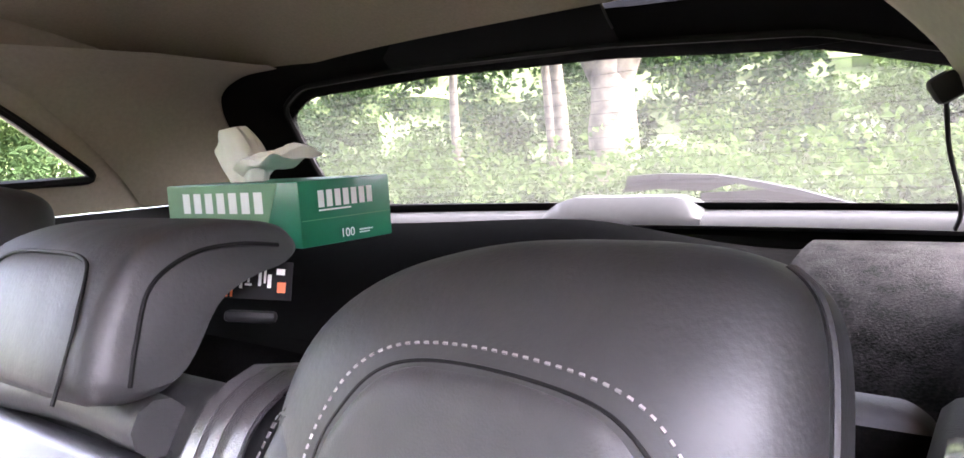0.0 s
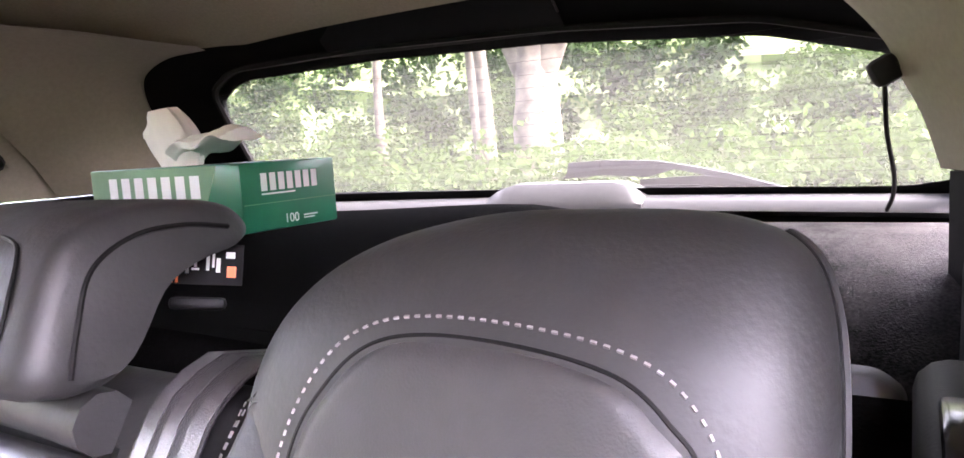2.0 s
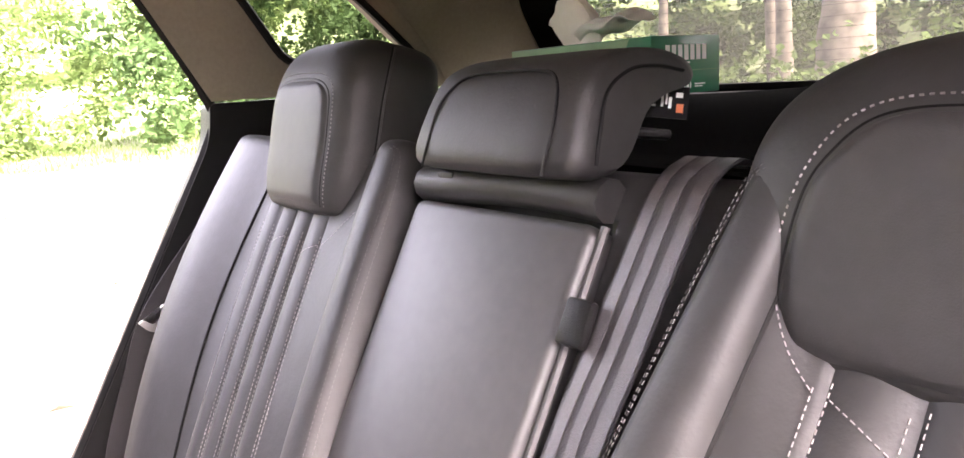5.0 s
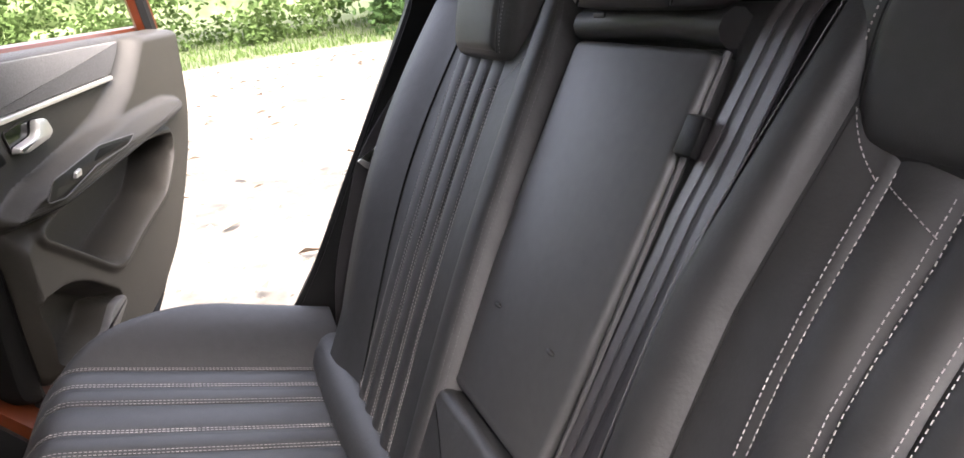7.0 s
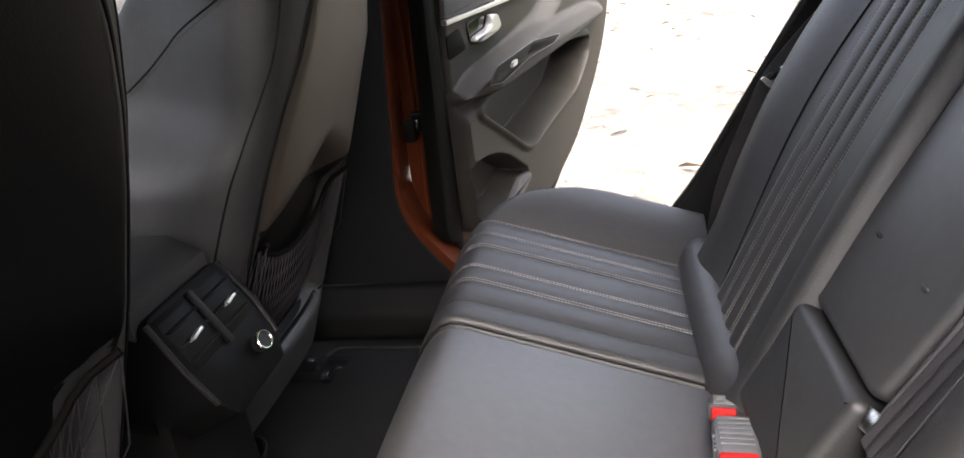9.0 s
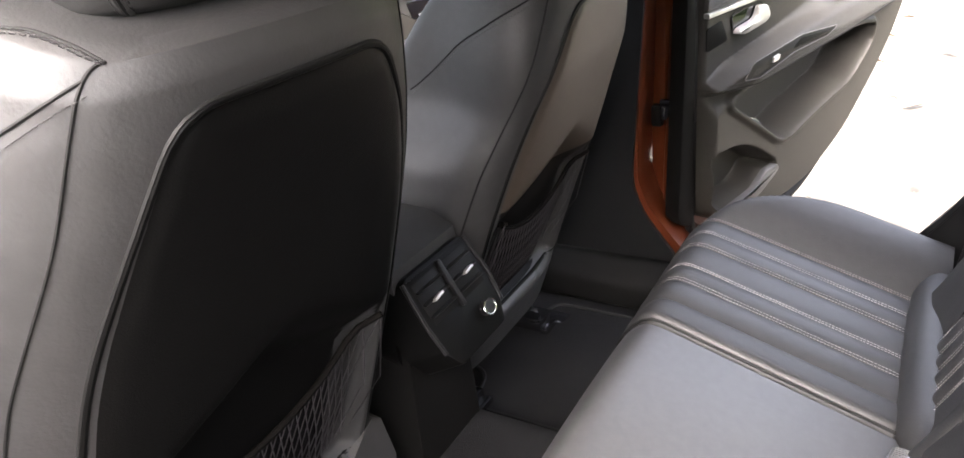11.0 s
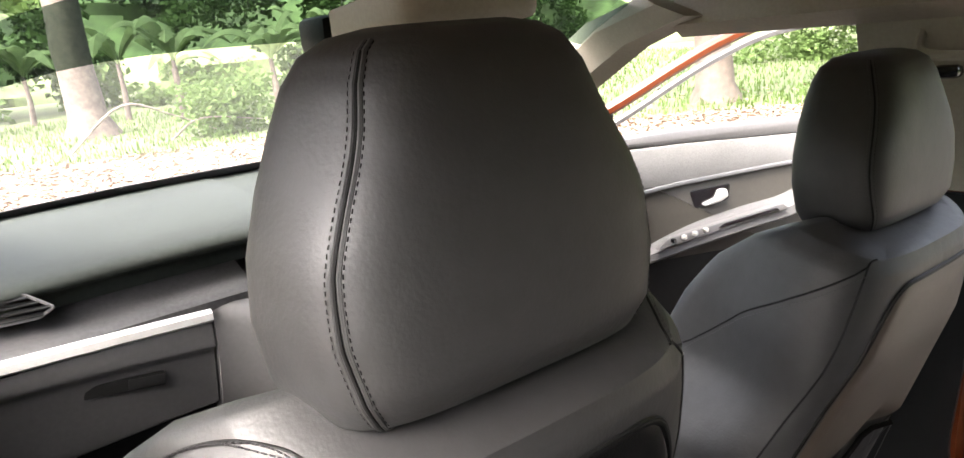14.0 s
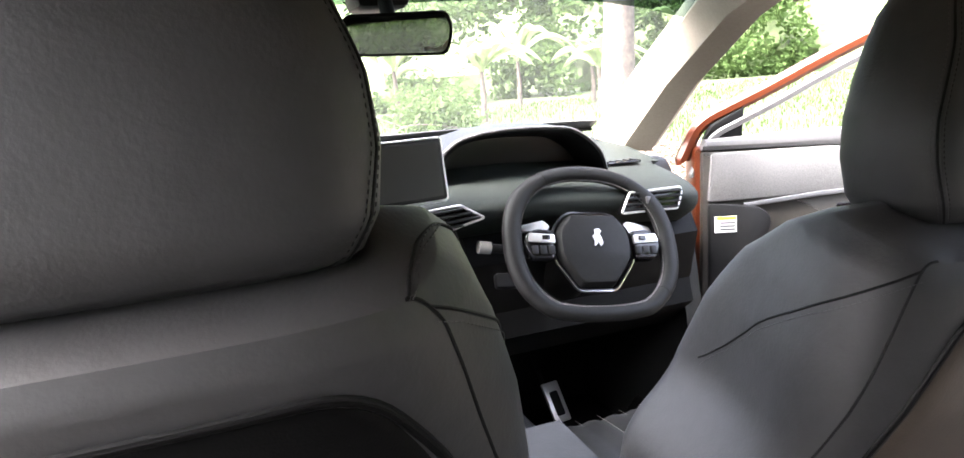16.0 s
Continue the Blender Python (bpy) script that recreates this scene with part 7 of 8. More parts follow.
LX, LY, LZ = 0.23, 0.115, 0.062


def tbm(a, b, c):
    return ex * a + ey * b + V(0, 0, c)


def tb_box(c, s):
    bm = box((0, 0, 0), s, 0.0015)
    bm.transform(Matrix.Translation(c))
    m3 = Matrix((ex, ey, V(0, 0, 1))).transposed().to_4x4()
    bm.transform(m3)
    return bm


part("carton", tb_box((0, 0, LZ / 2), (LX, LY, LZ)), box_green, tb)
longf = lambda a, b, c: tbm(a, LY / 2 + c, b)
endf = lambda a, b, c: tbm(-LX / 2 - c, -a, b)
part("pale_band", slab([(-0.114, 0.001), (0.055, 0.001), (0.085, 0.061), (-0.114, 0.061)], lambda a, b, c: tbm(-a * 1.0, LY / 2 + c, b), 0.0004), box_light, tb, "pale printed side")
bars(tb, "printed_mark", white_ink, lambda a, b, c: longf(a, b, c), [(-0.06 + 0.0215 * i, 0.032, -0.06 + 0.0215 * i + 0.014, 0.053) for i in range(7)], "white block of lettering")
bars(tb, "printed_mark", white_ink, lambda a, b, c: endf(a, b, c), [(-0.036 + 0.0102 * i, 0.036, -0.036 + 0.0102 * i + 0.0072, 0.052) for i in range(7)], "white block of lettering")
bars(tb, "small_print", white_ink, lambda a, b, c: endf(a, b, c), [(-0.036, 0.0325, 0.004, 0.034), (0.012, 0.009, 0.030, 0.0105), (0.012, 0.0065, 0.026, 0.0078)])
bars(tb, "fold_line", box_light, lambda a, b, c: endf(a, b, c), [(-0.0565, 0.0245, 0.0565, 0.0252)])
cu = bpy.data.curves.new("count", "FONT")
cu.body, cu.size, cu.extrude = "100", 0.012, 0.0002
ct = new("printed_count", cu)
dg = bpy.context.evaluated_depsgraph_get()
me = bpy.data.meshes.new_from_object(ct.evaluated_get(dg))
bpy.data.objects.remove(ct)
me.materials.append(white_ink)
ct = new("printed_count", me)
ct.parent = tb
m3 = Matrix((-ey, V(0, 0, 1), -ex)).transposed().to_4x4()
ct.matrix_basis = Matrix.Translation(endf(-0.012, 0.005, 0.0008)) @ m3
bm = bmesh.new()
random.seed(5)
# one sheet stands in a flopped fold, the other lies over the edge of the slot
for kind in (0, 1):
    rings = []
    for j in range(15):
        f = j / 14
        ring = []
        for i in range(28):
            a = 2 * math.pi * i / 28
            ca, sa = math.cos(a), math.sin(a)
            pleat = 1 + 0.16 * math.sin(3 * a + 2.0 * f + kind) + 0.08 * math.sin(7 * a - 3 * f)
            if kind == 0:
                wx, wy = (0.020 + 0.010 * math.sin(f * 2.6)) * pleat, (0.017 - 0.006 * f) * pleat
                q = (0.040 + 0.034 * f * f + wx * ca * 1.15, wy * sa, LZ - 0.004 + 0.062 * f - 0.010 * f * ca * (1 if ca > 0 else 0.3) - 0.016 * f * f * max(0, ca))
            else:
                wy, wz = (0.022 - 0.004 * f) * pleat, (0.011 - 0.005 * f) * pleat
                q = (0.032 - 0.085 * f, wy * ca * (1 + 0.3 * f), LZ + 0.012 + 0.014 * math.sin(f * 2.0) + wz * sa + 0.004 * math.sin(9 * f))
            ring.append(tbm(*q))
        rings.append(ring)
    loft(rings, bm)
part("tissue", bm, tissue_paper, tb, "white tissue pulled out of the slot")

# rear wiper outside
wp = thing("rear_wiper", "bluish grey rear wiper arm outside the window", "wiper", "", (-0.10, -0.90, 1.15))
WP = Matrix.Translation(-wp.location)
wiper_to = lambda x, z, c: V(x, -0.885 - 0.10 * (z - 1.15) - c, z)
for nm, outl, c0, th, mt in (
        ("arm", [(0.010, 1.158), (0.007, 1.174), (-0.048, 1.176), (-0.125, 1.172), (-0.189, 1.160), (-0.239, 1.148), (-0.286, 1.134), (-0.322, 1.125), (-0.314, 1.121), (-0.250, 1.138), (-0.150, 1.160), (-0.048, 1.163)], -0.010, 0.016, wiper_grey),
        ("arm_side", [(0.018, 1.150), (0.010, 1.160), (-0.048, 1.163), (-0.150, 1.160), (-0.112, 1.149), (-0.047, 1.154)], -0.006, 0.012, rubber),
        ("blade", [(-0.100, 1.146), (-0.190, 1.149), (-0.280, 1.133), (-0.325, 1.122), (-0.250, 1.128), (-0.180, 1.136), (-0.100, 1.138)], 0.002, 0.010, rubber),
        ("blade_holder", [(-0.095, 1.138), (-0.180, 1.137), (-0.250, 1.129), (-0.250, 1.126), (-0.180, 1.132), (-0.098, 1.133)], -0.004, 0.010, wiper_grey)):
    bm = slab(outl, lambda a, b, c: wiper_to(a, b, c + c0), th, 0.002)
    bm.transform(WP)
    part(nm, bm, mt, wp)
bm = tube([wiper_to(-0.044, 1.1635, -0.011), wiper_to(-0.044, 1.1755, -0.011)], 0.0008, 5)
bm.transform(WP)
part("joint", bm, rubber, wp)
# coat hook and grab handle by the middle pillar
gh = thing("grab_handle", "beige folding grab handle over the rear door", "grab handle", "", (0.635, 0.80, 1.39))
part("bar", tube(spline([V(0, 0.06, 0.02), V(-0.02, 0.05, -0.015), V(-0.025, -0.03, -0.02), V(-0.02, -0.05, -0.012), V(0, -0.06, 0.02)], 6), 0.008, 8), pillar_trim, gh)
part("hook", box((-0.005, 0.02, -0.045), (0.025, 0.04, 0.02), 0.008), gloss_black, gh, "black coat hook")
# left rear belt anchorage beside the seat
bh = thing("belt_housing", "black plastic belt housing with a metal clip beside the rear seat", "housing", "", (-0.503, -0.165, 1.048))
part("cover", box((0, 0, 0), (0.126, 0.15, 0.118), 0.014, seg=3), black_trim, bh)
part("clip_base", box((0.030, 0.03, 0.060), (0.05, 0.06, 0.008), 0.003), gloss_black, bh)
part("metal_clip", tube([V(0.012, 0.055, 0.066), V(0.048, 0.055, 0.066), V(0.046, 0.012, 0.067), V(0.012, 0.012, 0.067)], 0.0013, 8, closed=True), chrome, bh, "bright metal clip")

# ---- outside ----
def ground_z(x, y):
    r = math.hypot(x, y)
    z = 0.0
    if y < -4:
        z += 0.050 * min(20, -y - 4)
    if r > 18:
        z += 0.03 * min(20, r - 18)
    return z


bm = bmesh.new()
radii = [0.0, 1.5, 3, 4.5, 6, 7.5, 9, 10.5, 12, 14, 17, 21, 27, 36, 60, 150, 600, 2500]
rows = []
for r in radii:
    rows.append([bm.verts.new((r * math.cos(a), r * math.sin(a), ground_z(r * math.cos(a), r * math.sin(a)) + (random.uniform(-0.015, 0.015) if 2 < r < 30 else 0))) for a in [2 * math.pi * i / 72 for i in range(72)]])
for a, b in zip(rows, rows[1:]):
    for i in range(72):
        j = (i + 1) % 72
        try:
            bm.faces.new((a[i], b[i], b[j], a[j]))
        except ValueError:
            pass
bmesh.ops.remove_doubles(bm, verts=bm.verts[:], dist=1e-4)
structure("ground", bm, turf_mat, "grassy soil reaching to the trees")

# gravel yard
bm = bmesh.new()
edge = [(-4.2, -3.2), (-1, -4.0), (3, -4.0), (8, -5.0), (14.5, -4.5), (15.5, -1), (13.2, 3), (10.4, 6.2), (8.6, 7.9), (7.2, 10.5), (5, 13.4), (1, 14.6), (-3, 14.4), (-3.7, 11), (-3.6, 7), (-4.4, 2)]
pts = []
for i in range(len(edge)):
    a, b, c, d = (V(*edge[(i + k) % len(edge)], 0) for k in (-1, 0, 1, 2))
    for k in range(8):
        t = k / 8
        p = 0.5 * (2 * b + (c - a) * t + (2 * a - 5 * b + 4 * c - d) * t * t + (3 * b - a - 3 * c + d) * t ** 3)
        pts.append(p * (1 + 0.02 * noise.noise(p * 0.9)))
rings = [[V(p.x * k, p.y * k, ground_z(p.x * k, p.y * k) + 0.03) for p in pts] for k in (1.0, 0.97, 0.85, 0.7, 0.5, 0.3, 0.1, 0.01)]
rings[0] = [p - V(0, 0, 0.05) for p in rings[0]]
loft(rings, bm)
structure("gravel_yard", bm, gravel_mat, "pale compacted gravel yard")


# bed of fallen leaves along the front edge of the yard
bed = [(-2.6, 7.8), (-1, 7.6), (3, 7.2), (6, 6.9), (8.4, 5.6), (10.2, 4.6), (11.0, 5.6), (8.7, 8.0), (7.3, 10.7), (5, 13.6), (1, 14.8), (-3, 14.6), (-4.4, 11)]
bed = [(x + 0.5 * noise.noise(V(x, y, 1.7)), y + 0.5 * noise.noise(V(x, y, 7.7))) for x, y in rounded(bed, 0.8, 6)]
bm = bmesh.new()
bm.faces.new([bm.verts.new((x, y, ground_z(x, y) + 0.037)) for x, y in bed])
bmesh.ops.triangulate(bm, faces=bm.faces[:])
structure("leaf_bed", bm, mat("leaf_litter", (0.23, 0.175, 0.13), 0.95, var=0.7, scale=14, bump=0.8, bump_scale=30, big=1.2), "brown leaf litter along the edge of the yard", smooth=False)


def in_yard(x, y):
    c = False
    n = len(pts)
    j = n - 1
    for i in range(0, n, 4):
        a, b = pts[i], pts[j]
        if (a.y > y) != (b.y > y) and x < (b.x - a.x) * (y - a.y) / (b.y - a.y) + a.x:
            c = not c
        j = i
    return c


def scatter(name, mat_, label, count, where, make):
    vs, fs = [], []
    rng = random.Random(name)
    n = 0
    while n < count:
        x, y = where(rng)
        k = make(rng, x, y)
        if k is None:
            n += 0.2
            continue
        b = len(vs)
        vs += k[0]
        fs += [tuple(b + i for i in f) for f in k[1]]
        n += 1
    me = bpy.data.meshes.new(name)
    me.from_pydata([tuple(v) for v in vs], [], fs)
    me.materials.append(mat_)
    ob = new(name, me)
    return tagged(ob, label, "", "", "stuff")


def stone(rng, x, y):
    if not in_yard(x, y):
        return None
    s = rng.uniform(0.008, 0.03)
    z = ground_z(x, y) + 0.03
    a0 = rng.uniform(0, 6)
    ring = [V(x + s * math.cos(a0 + i * 1.26) * rng.uniform(0.7, 1.1), y + s * math.sin(a0 + i * 1.26) * rng.uniform(0.7, 1.1), z) for i in range(5)]
    return ring + [V(x, y, z + s * 0.55)], [(i, (i + 1) % 5, 5) for i in range(5)]


scatter("gravel_stones", stone_mat, "loose pale stones on the gravel", 12000, lambda r: (r.uniform(0.9, 13), r.uniform(-4, 12)), stone)


def dead(rng, x, y):
    z = ground_z(x, y) + 0.04
    s = rng.uniform(0.03, 0.08)
    a = rng.uniform(0, 6.3)
    u, w = V(math.cos(a), math.sin(a), rng.uniform(-.3, .3)) * s, V(-math.sin(a), math.cos(a), rng.uniform(-.3, .3)) * s * 0.45
    c = V(x, y, z + rng.uniform(0, 0.03))
    return [c - u, c + w + V(0, 0, s * .3), c + u, c - w + V(0, 0, s * .3)], [(0, 1, 2, 3)]


def along_edge(r):
    p = pts[r.randrange(52, 100)]
    k = 1.02 - 0.42 * r.random() ** 1.2
    return p.x * k + r.uniform(-0.3, 0.3), p.y * k + r.uniform(-0.3, 0.3)


scatter("dead_leaves", litter_mat, "brown fallen leaves along the yard edge", 24000, along_edge, dead)
scatter("fallen_leaves", litter_mat, "brown fallen leaves scattered on the gravel", 900, lambda r: (r.uniform(1, 14), r.uniform(-5, 10)), dead)


def blade(rng, x, y):
    if in_yard(x, y):
        return None
    h, a = rng.uniform(0.05, 0.2), rng.uniform(0, 6.3)
    w = rng.uniform(0.008, 0.022)
    z = ground_z(x, y) - 0.02
    d = V(math.cos(a), math.sin(a), 0)
    s = V(-d.y, d.x, 0) * w
    c = V(x, y, z)
    t = c + d * h * rng.uniform(0.1, 0.6) + V(0, 0, h)
    m_ = c + d * h * 0.1 + V(0, 0, h * 0.55)
    return [c - s, c + s, m_ + s * 0.8, m_ - s * 0.8, t], [(0, 1, 2, 3), (3, 2, 4)]


scatter("grass", grass_mat, "tall bright green grass", 22000, lambda r: (r.uniform(-9, 26), r.uniform(6.2, 26)), blade)
scatter("grass_strip", grass_mat, "tall bright green grass", 12000, lambda r: (r.uniform(11, 23), r.uniform(-10, 8)), blade)
scatter("grass_behind", grass_mat, "tall bright green grass", 11000, lambda r: (r.uniform(-8, 17), r.uniform(-17, -4)), blade)


def leaf_bank(name, mat_, label, count, centre, size, rng_seed, leaf=(0.06, 0.16), lumps=60, droop=0.4):
    rng = random.Random(rng_seed)
    cs = []
    for _ in range(lumps):
        c = V(*[centre[i] + rng.uniform(-1, 1) * size[i] for i in range(3)])
        cs.append((c, rng.uniform(0.35, 1.0)))
    vs, fs = [], []
    for _ in range(count):
        c, r = rng.choice(cs)
        d = V(rng.gauss(0, 1), rng.gauss(0, 1), rng.gauss(0, 1)).normalized()
        p = c + d * r * rng.uniform(0.55, 1.05)
        g = ground_z(p.x, p.y)
        if p.z < g + 0.05:
            p.z = g + rng.uniform(0.05, 0.4)
        L = rng.uniform(*leaf)
        u = V(rng.gauss(0, 1), rng.gauss(0, 1), rng.gauss(-droop, 0.6)).normalized() * L
        w = u.cross(V(rng.gauss(0, 1), rng.gauss(0, 1), rng.gauss(0, 1))).normalized() * L * 0.34
        n = u.cross(w).normalized() * L * 0.12
        b = len(vs)
        vs += [p, p + u * 0.5 + w + n, p + u, p + u * 0.5 - w + n]
        fs += [(b, b + 1, b + 2), (b, b + 2, b + 3)]
    me = bpy.data.meshes.new(name)
    me.from_pydata([tuple(v) for v in vs], [], fs)
    me.materials.append(mat_)
    return tagged(new(name, me), label, "", "", "stuff")


def tree(at, h, r, mat_, label, seed, fork=None, leaves=2500, crown_r=2.2, leafm=None, lean=(0, 0)):
    rng = random.Random(seed)
    z0 = ground_z(*at) - 0.1
    t = thing("tree", label, "tree", "trees", (at[0], at[1], z0))
    path = [V(lean[0] * f + 0.08 * math.sin(f * 7 + seed), lean[1] * f, h * f) for f in [i / 16 for i in range(17)]]
    bm = tube(path, r, 14, taper=lambda q: 1.0 + 0.5 * max(0, 1 - q * 14) ** 2 - 0.5 * q)
    for v in bm.verts:
        v.co += V(v.co.x - 0, v.co.y, 0).normalized() * 0.06 * r * noise.noise(v.co * 3.1) * 3 if v.co.length > 0 else V(0, 0, 0)
    if fork:
        f0 = path[int(16 * fork)]
        for s in (-1, 1):
            tube([f0 + V(0, 0, -0.2), f0 + V(s * r * 0.9, 0, h * 0.10), f0 + V(s * r * 2.4, s * 0.2, h * 0.30), f0 + V(s * r * 3.8, 0, h * 0.6)], r * 0.62, 12, bm, taper=lambda q: 1 - 0.4 * q)
    part("trunk", bm, mat_, t)
    for i in range(5):
        a = rng.uniform(0, 6.3)
        zz = h * rng.uniform(0.6, 0.92)
        L = rng.uniform(0.8, 1.8)
        base = path[min(16, int(16 * zz / h))]
        bm = tube([base, base + V(math.cos(a) * L * .5, math.sin(a) * L * .5, L * .35), base + V(math.cos(a) * L, math.sin(a) * L, L * .55)], r * 0.28, 7, taper=lambda q: 1 - 0.75 * q)
        part("limb", bm, mat_, t)
    vs, fs = [], []
    clumps = [path[-1] + V(rng.gauss(0, crown_r * .55), rng.gauss(0, crown_r * .55), rng.gauss(0.1, crown_r * .4)) for _ in range(26)]
    for _ in range(leaves):
        c = rng.choice(clumps)
        p = c + V(rng.gauss(0, .45), rng.gauss(0, .45), rng.gauss(0, .35))
        L = rng.uniform(0.10, 0.22)
        u = V(rng.gauss(0, 1), rng.gauss(0, 1), rng.gauss(-.5, .6)).normalized() * L
        w = u.cross(V(rng.gauss(0, 1), rng.gauss(0, 1), 1)).normalized() * L * .36
        b = len(vs)
        vs += [p, p + u * .5 + w, p + u, p + u * .5 - w]
        fs += [(b, b + 1, b + 2), (b, b + 2, b + 3)]
    me = bpy.data.meshes.new("crown")
    me.from_pydata([tuple(v) for v in vs], [], fs)
    me.materials.append(leafm or leaf_mat)
    o = new("crown", me)
    o.parent = t
    return t


def banana(at, h, seed):
    rng = random.Random(seed)
    z0 = ground_z(*at)
    t = thing("banana_plant", "banana plant with long torn green leaves", "banana plant", "banana plants", (at[0], at[1], z0))
    part("stem", tube([V(0, 0, -0.1), V(0.03, 0, h * .2), V(0, 0.03, h * .38)], 0.10, 10, taper=lambda q: 1 - .45 * q), bark_dark, t)
    for i in range(9):
        a = i * 0.75 + rng.uniform(-.3, .3)
        L = h * rng.uniform(.45, .7)
        lean = rng.uniform(0.35, 1.0)
        d = V(math.cos(a), math.sin(a), 0)
        s = V(-d.y, d.x, 0)
        bm = bmesh.new()
        rows = []
        for k in range(17):
            f = k / 16
            c = V(0, 0, h * .36) + d * L * lean * (f * .9) + V(0, 0, L * (1.25 * f - (0.5 + 0.75 * lean) * f * f))
            w = 0.30 * math.sin(math.pi * min(1, .06 + .95 * max(0, f - .12) / .88)) ** .6 if f > .12 else 0.03
            j, j2 = rng.uniform(.55, 1.0), rng.uniform(.55, 1.0)
            dr = -0.10 * (1 + lean)
            rows.append([bm.verts.new(c + s * w * j + V(0, 0, dr * w * 3)), bm.verts.new(c), bm.verts.new(c - s * w * j2 + V(0, 0, dr * w * 3))])
        for p, q in zip(rows, rows[1:]):
            for m_ in range(2):
                bm.faces.new((p[m_], p[m_ + 1], q[m_ + 1], q[m_]))
        part("leaf", bm, banana_mat, t)
    return t


def branch(pts, r, label):
    p0 = V(*pts[0])
    t = thing("fallen_branch", label, "branch", "fallen branches", p0)
    part("stick", tube([V(*p) - p0 for p in spline(pts, 5)], r, 6, taper=lambda q: 1 - .7 * q), bark_pale, t)
    return t


# wooded slope that closes the view all round
bm = bmesh.new()
rows = []
for j in range(15):
    f = j / 14
    rows.append([])
    for i in range(240):
        a = 2 * math.pi * i / 240
        n1 = noise.noise(V(math.cos(a) * 9, math.sin(a) * 9, f * 5)) + 0.6 * noise.noise(V(math.cos(a) * 31, math.sin(a) * 31, f * 13))
        r = 40 + 8 * f + 2.2 * n1
        top = 9.5 + 2.5 * noise.noise(V(math.cos(a) * 5, math.sin(a) * 5, 3))
        rows[-1].append(bm.verts.new((r * math.cos(a), r * math.sin(a), 0.3 + top * f + 0.6 * n1 * f)))
for p, q in zip(rows, rows[1:]):
    for i in range(240):
        bm.faces.new((p[i], p[(i + 1) % 240], q[(i + 1) % 240], q[i]))
structure("backdrop", bm, mat("wooded_slope", (0.075, 0.105, 0.038), 0.9, var=0.75, scale=1.1, bump=1.0, bump_scale=2.5, big=0.25), "dense green wooded slope in the distance")

# behind the car
tree((5.3, -11.5), 6.5, 0.46, bark_pale, "forked pale-barked tree behind the car", 3, fork=0.34)
tree((6.9, -12.5), 7, 0.16, bark_pale, "slim pale-barked tree in the thicket", 4)
tree((7.3, -12.9), 7, 0.13, bark_pale, "slim pale-barked tree in the thicket", 5)
tree((10.6, -14.0), 7, 0.13, bark_pale, "slim pale-barked tree in the thicket", 6)
leaf_bank("thicket_behind", leaf_mat, "dense green thicket behind the car", 34000, (5, -18, 3.4), (14, 2.0, 2.8), 11, (0.12, 0.30), 200)
leaf_bank("shrubs_behind", leaf_light, "green shrubs behind the car in a sunlit leaf colour", 14000, (4, -16, 1.6), (12, 1.0, 0.8), 12, (0.08, 0.2), 100)
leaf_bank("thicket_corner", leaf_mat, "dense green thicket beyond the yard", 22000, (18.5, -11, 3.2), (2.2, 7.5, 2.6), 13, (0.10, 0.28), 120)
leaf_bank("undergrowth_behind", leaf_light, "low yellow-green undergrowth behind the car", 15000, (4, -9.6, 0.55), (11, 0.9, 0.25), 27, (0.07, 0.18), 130)
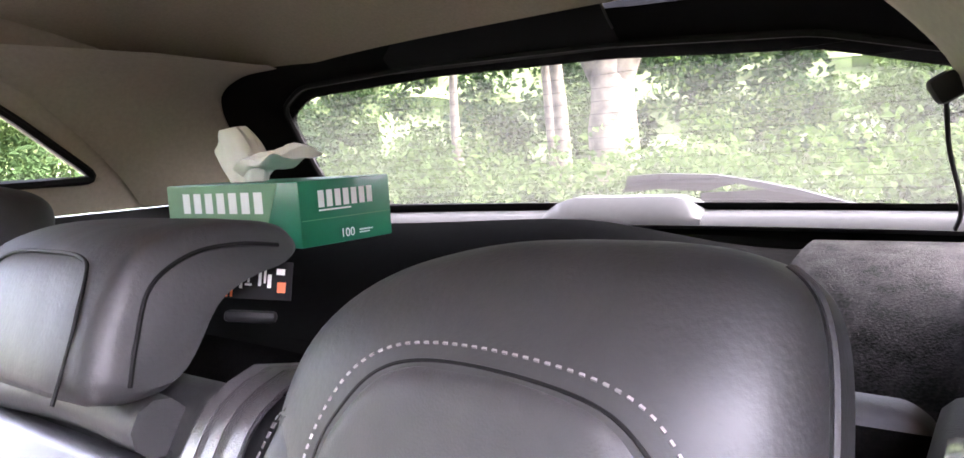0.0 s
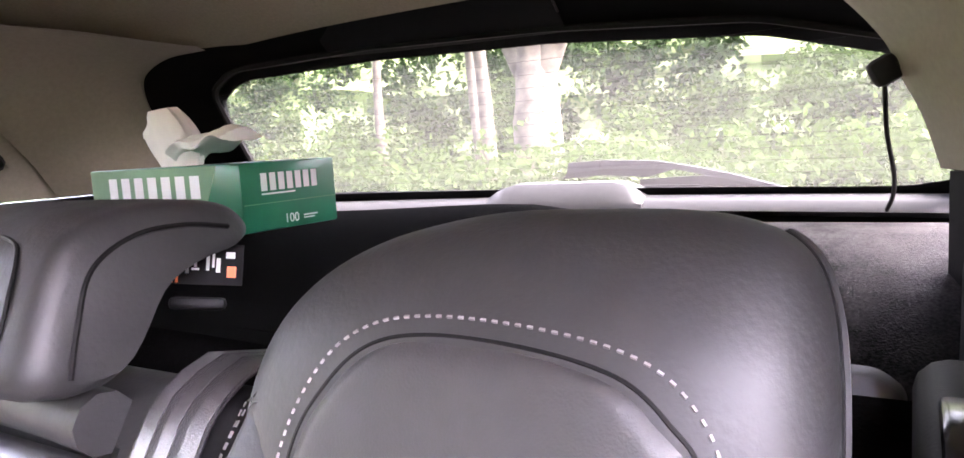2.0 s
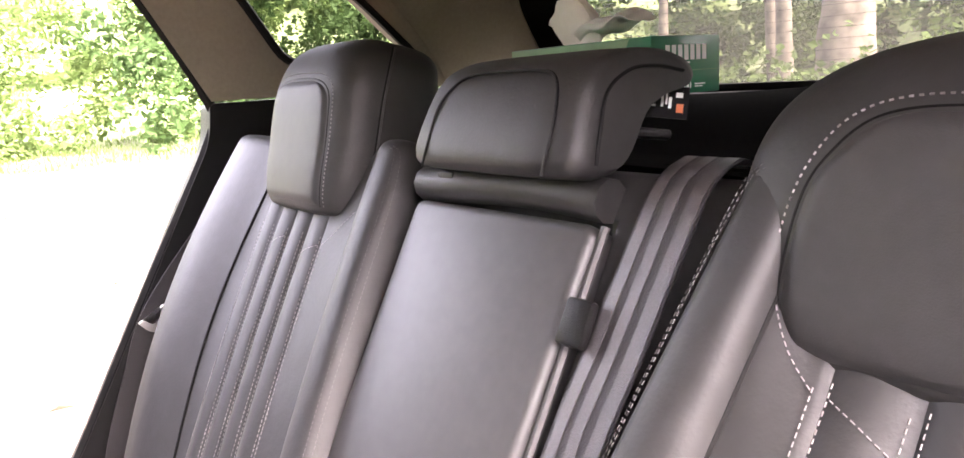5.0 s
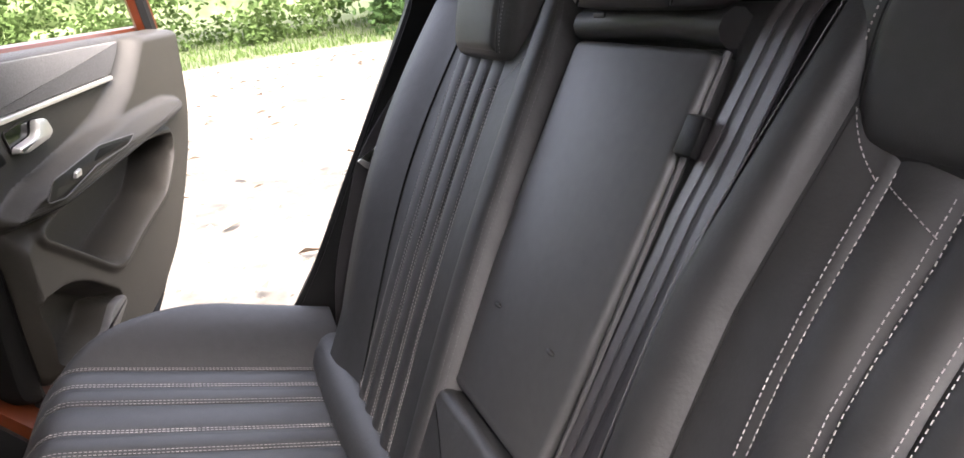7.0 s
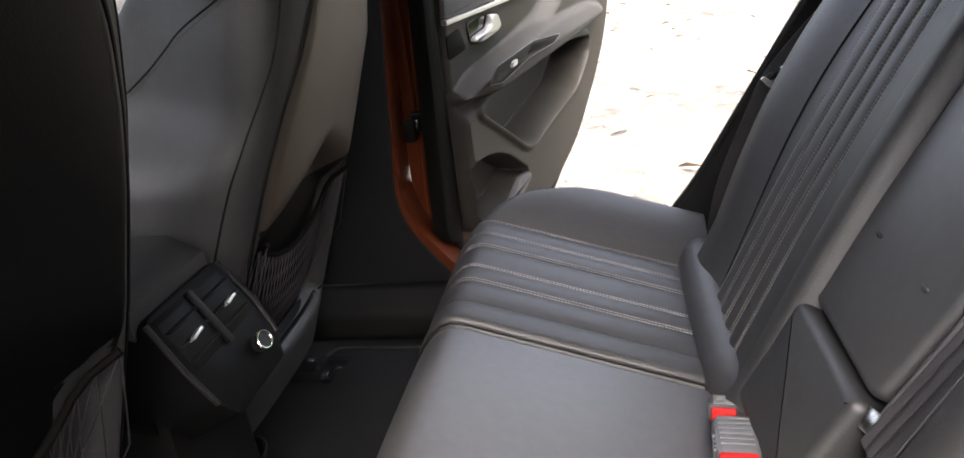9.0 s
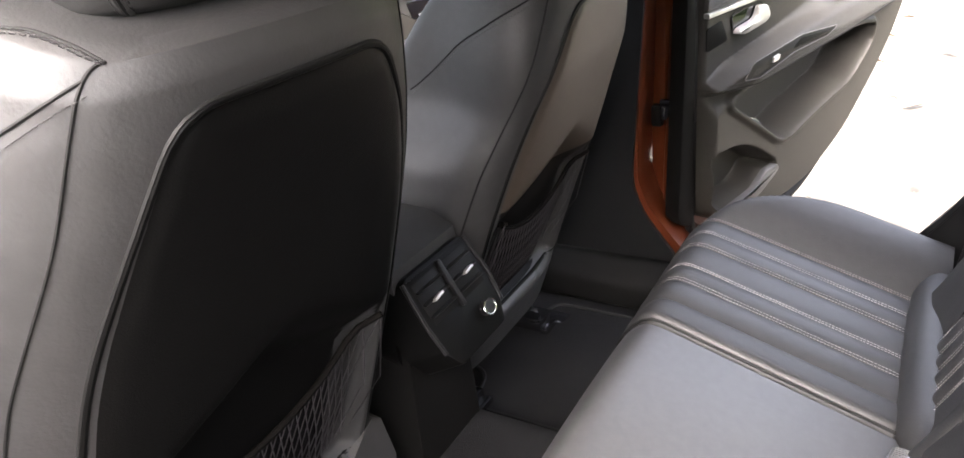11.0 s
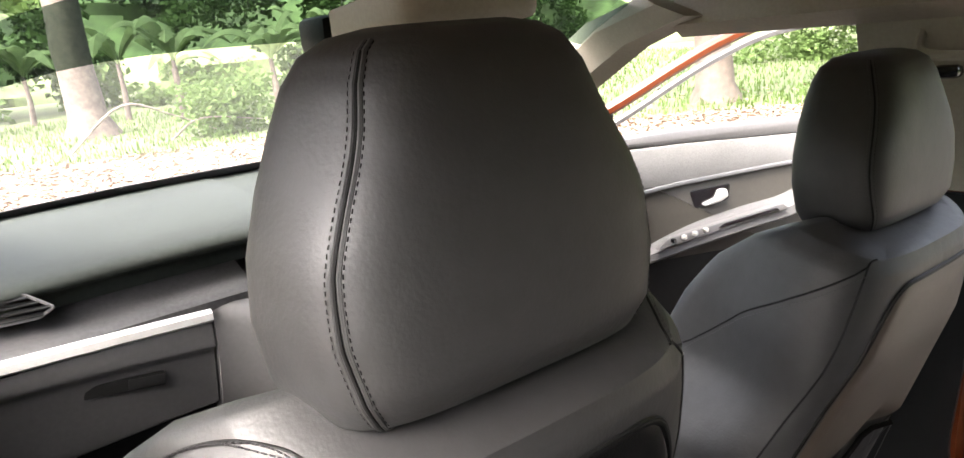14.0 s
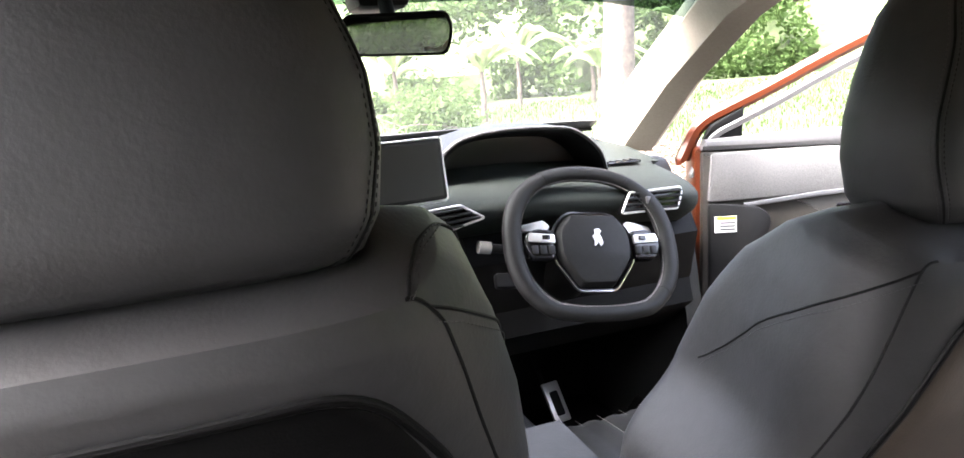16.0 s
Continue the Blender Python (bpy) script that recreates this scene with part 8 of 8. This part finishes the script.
# to the left, out of view: greenery added to block low sky light
leaf_bank("thicket_left", leaf_mat, "dense green thicket added out of view to block light from the left", 26000, (-7.5, 1, 1.5), (1.2, 13, 1.4), 23, (0.12, 0.32), 150)
tree((-5.2, 4.5), 8, 0.3, bark_dark, "grey-brown tree added out of view to block light", 24)
tree((-5.6, -3.0), 8, 0.3, bark_dark, "grey-brown tree added out of view to block light", 25)
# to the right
leaf_bank("thicket_side", leaf_light, "yellow-green bushes beyond the yard in a sunlit leaf colour", 32000, (20.5, 1, 2.2), (1.5, 12, 1.9), 14, (0.08, 0.24), 180)
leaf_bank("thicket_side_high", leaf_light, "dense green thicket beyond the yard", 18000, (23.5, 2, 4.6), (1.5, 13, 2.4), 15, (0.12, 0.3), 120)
# ahead
tree((11.2, 8.7), 7, 0.36, bark_dark, "grey-brown tree at the yard edge", 8)
tree((2.75, 20.5), 9, 0.48, bark_dark, "thick grey-brown tree ahead of the car", 9)
tree((8.3, 14.2), 8, 0.38, bark_dark, "grey-brown tree ahead of the car", 17)
tree((-3.5, 22), 9, 0.3, bark_pale, "pale tree ahead of the car", 10)
leaf_bank("thicket_ahead", leaf_light, "green bushes ahead of the car in a sunlit leaf colour", 34000, (8, 30, 3.2), (22, 1.8, 2.8), 16, (0.16, 0.42), 200)
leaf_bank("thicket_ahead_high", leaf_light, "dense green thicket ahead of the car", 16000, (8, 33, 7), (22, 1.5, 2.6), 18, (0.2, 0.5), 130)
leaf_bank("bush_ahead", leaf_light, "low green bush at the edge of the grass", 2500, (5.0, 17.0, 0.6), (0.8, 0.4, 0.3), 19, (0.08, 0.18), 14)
for i, (x, y) in enumerate([(0.2, 24), (2.2, 26), (4.4, 24), (6.6, 26.5), (8.6, 23), (10.8, 25), (13, 23.5), (-2.4, 25), (5.4, 22), (11.8, 21), (7.6, 20.5), (15, 21)]):
    banana((x, y), 3.4 + 0.5 * (i % 3), 30 + i)
branch([(1.6, 16.2, 0.1), (2.6, 16.0, 0.9), (3.6, 16.4, 0.6), (4.6, 16.8, 0.15)], 0.035, "bare pale branch lying in the grass")
branch([(3.4, 16.0, 0.1), (4.2, 16.4, 0.45), (5.6, 16.6, 0.25)], 0.03, "bare pale branch lying in the grass")
branch([(9.3, 8.6, 0.1), (9.9, 8.9, 0.4), (10.8, 9.4, 0.1)], 0.03, "bare pale branch under the tree")
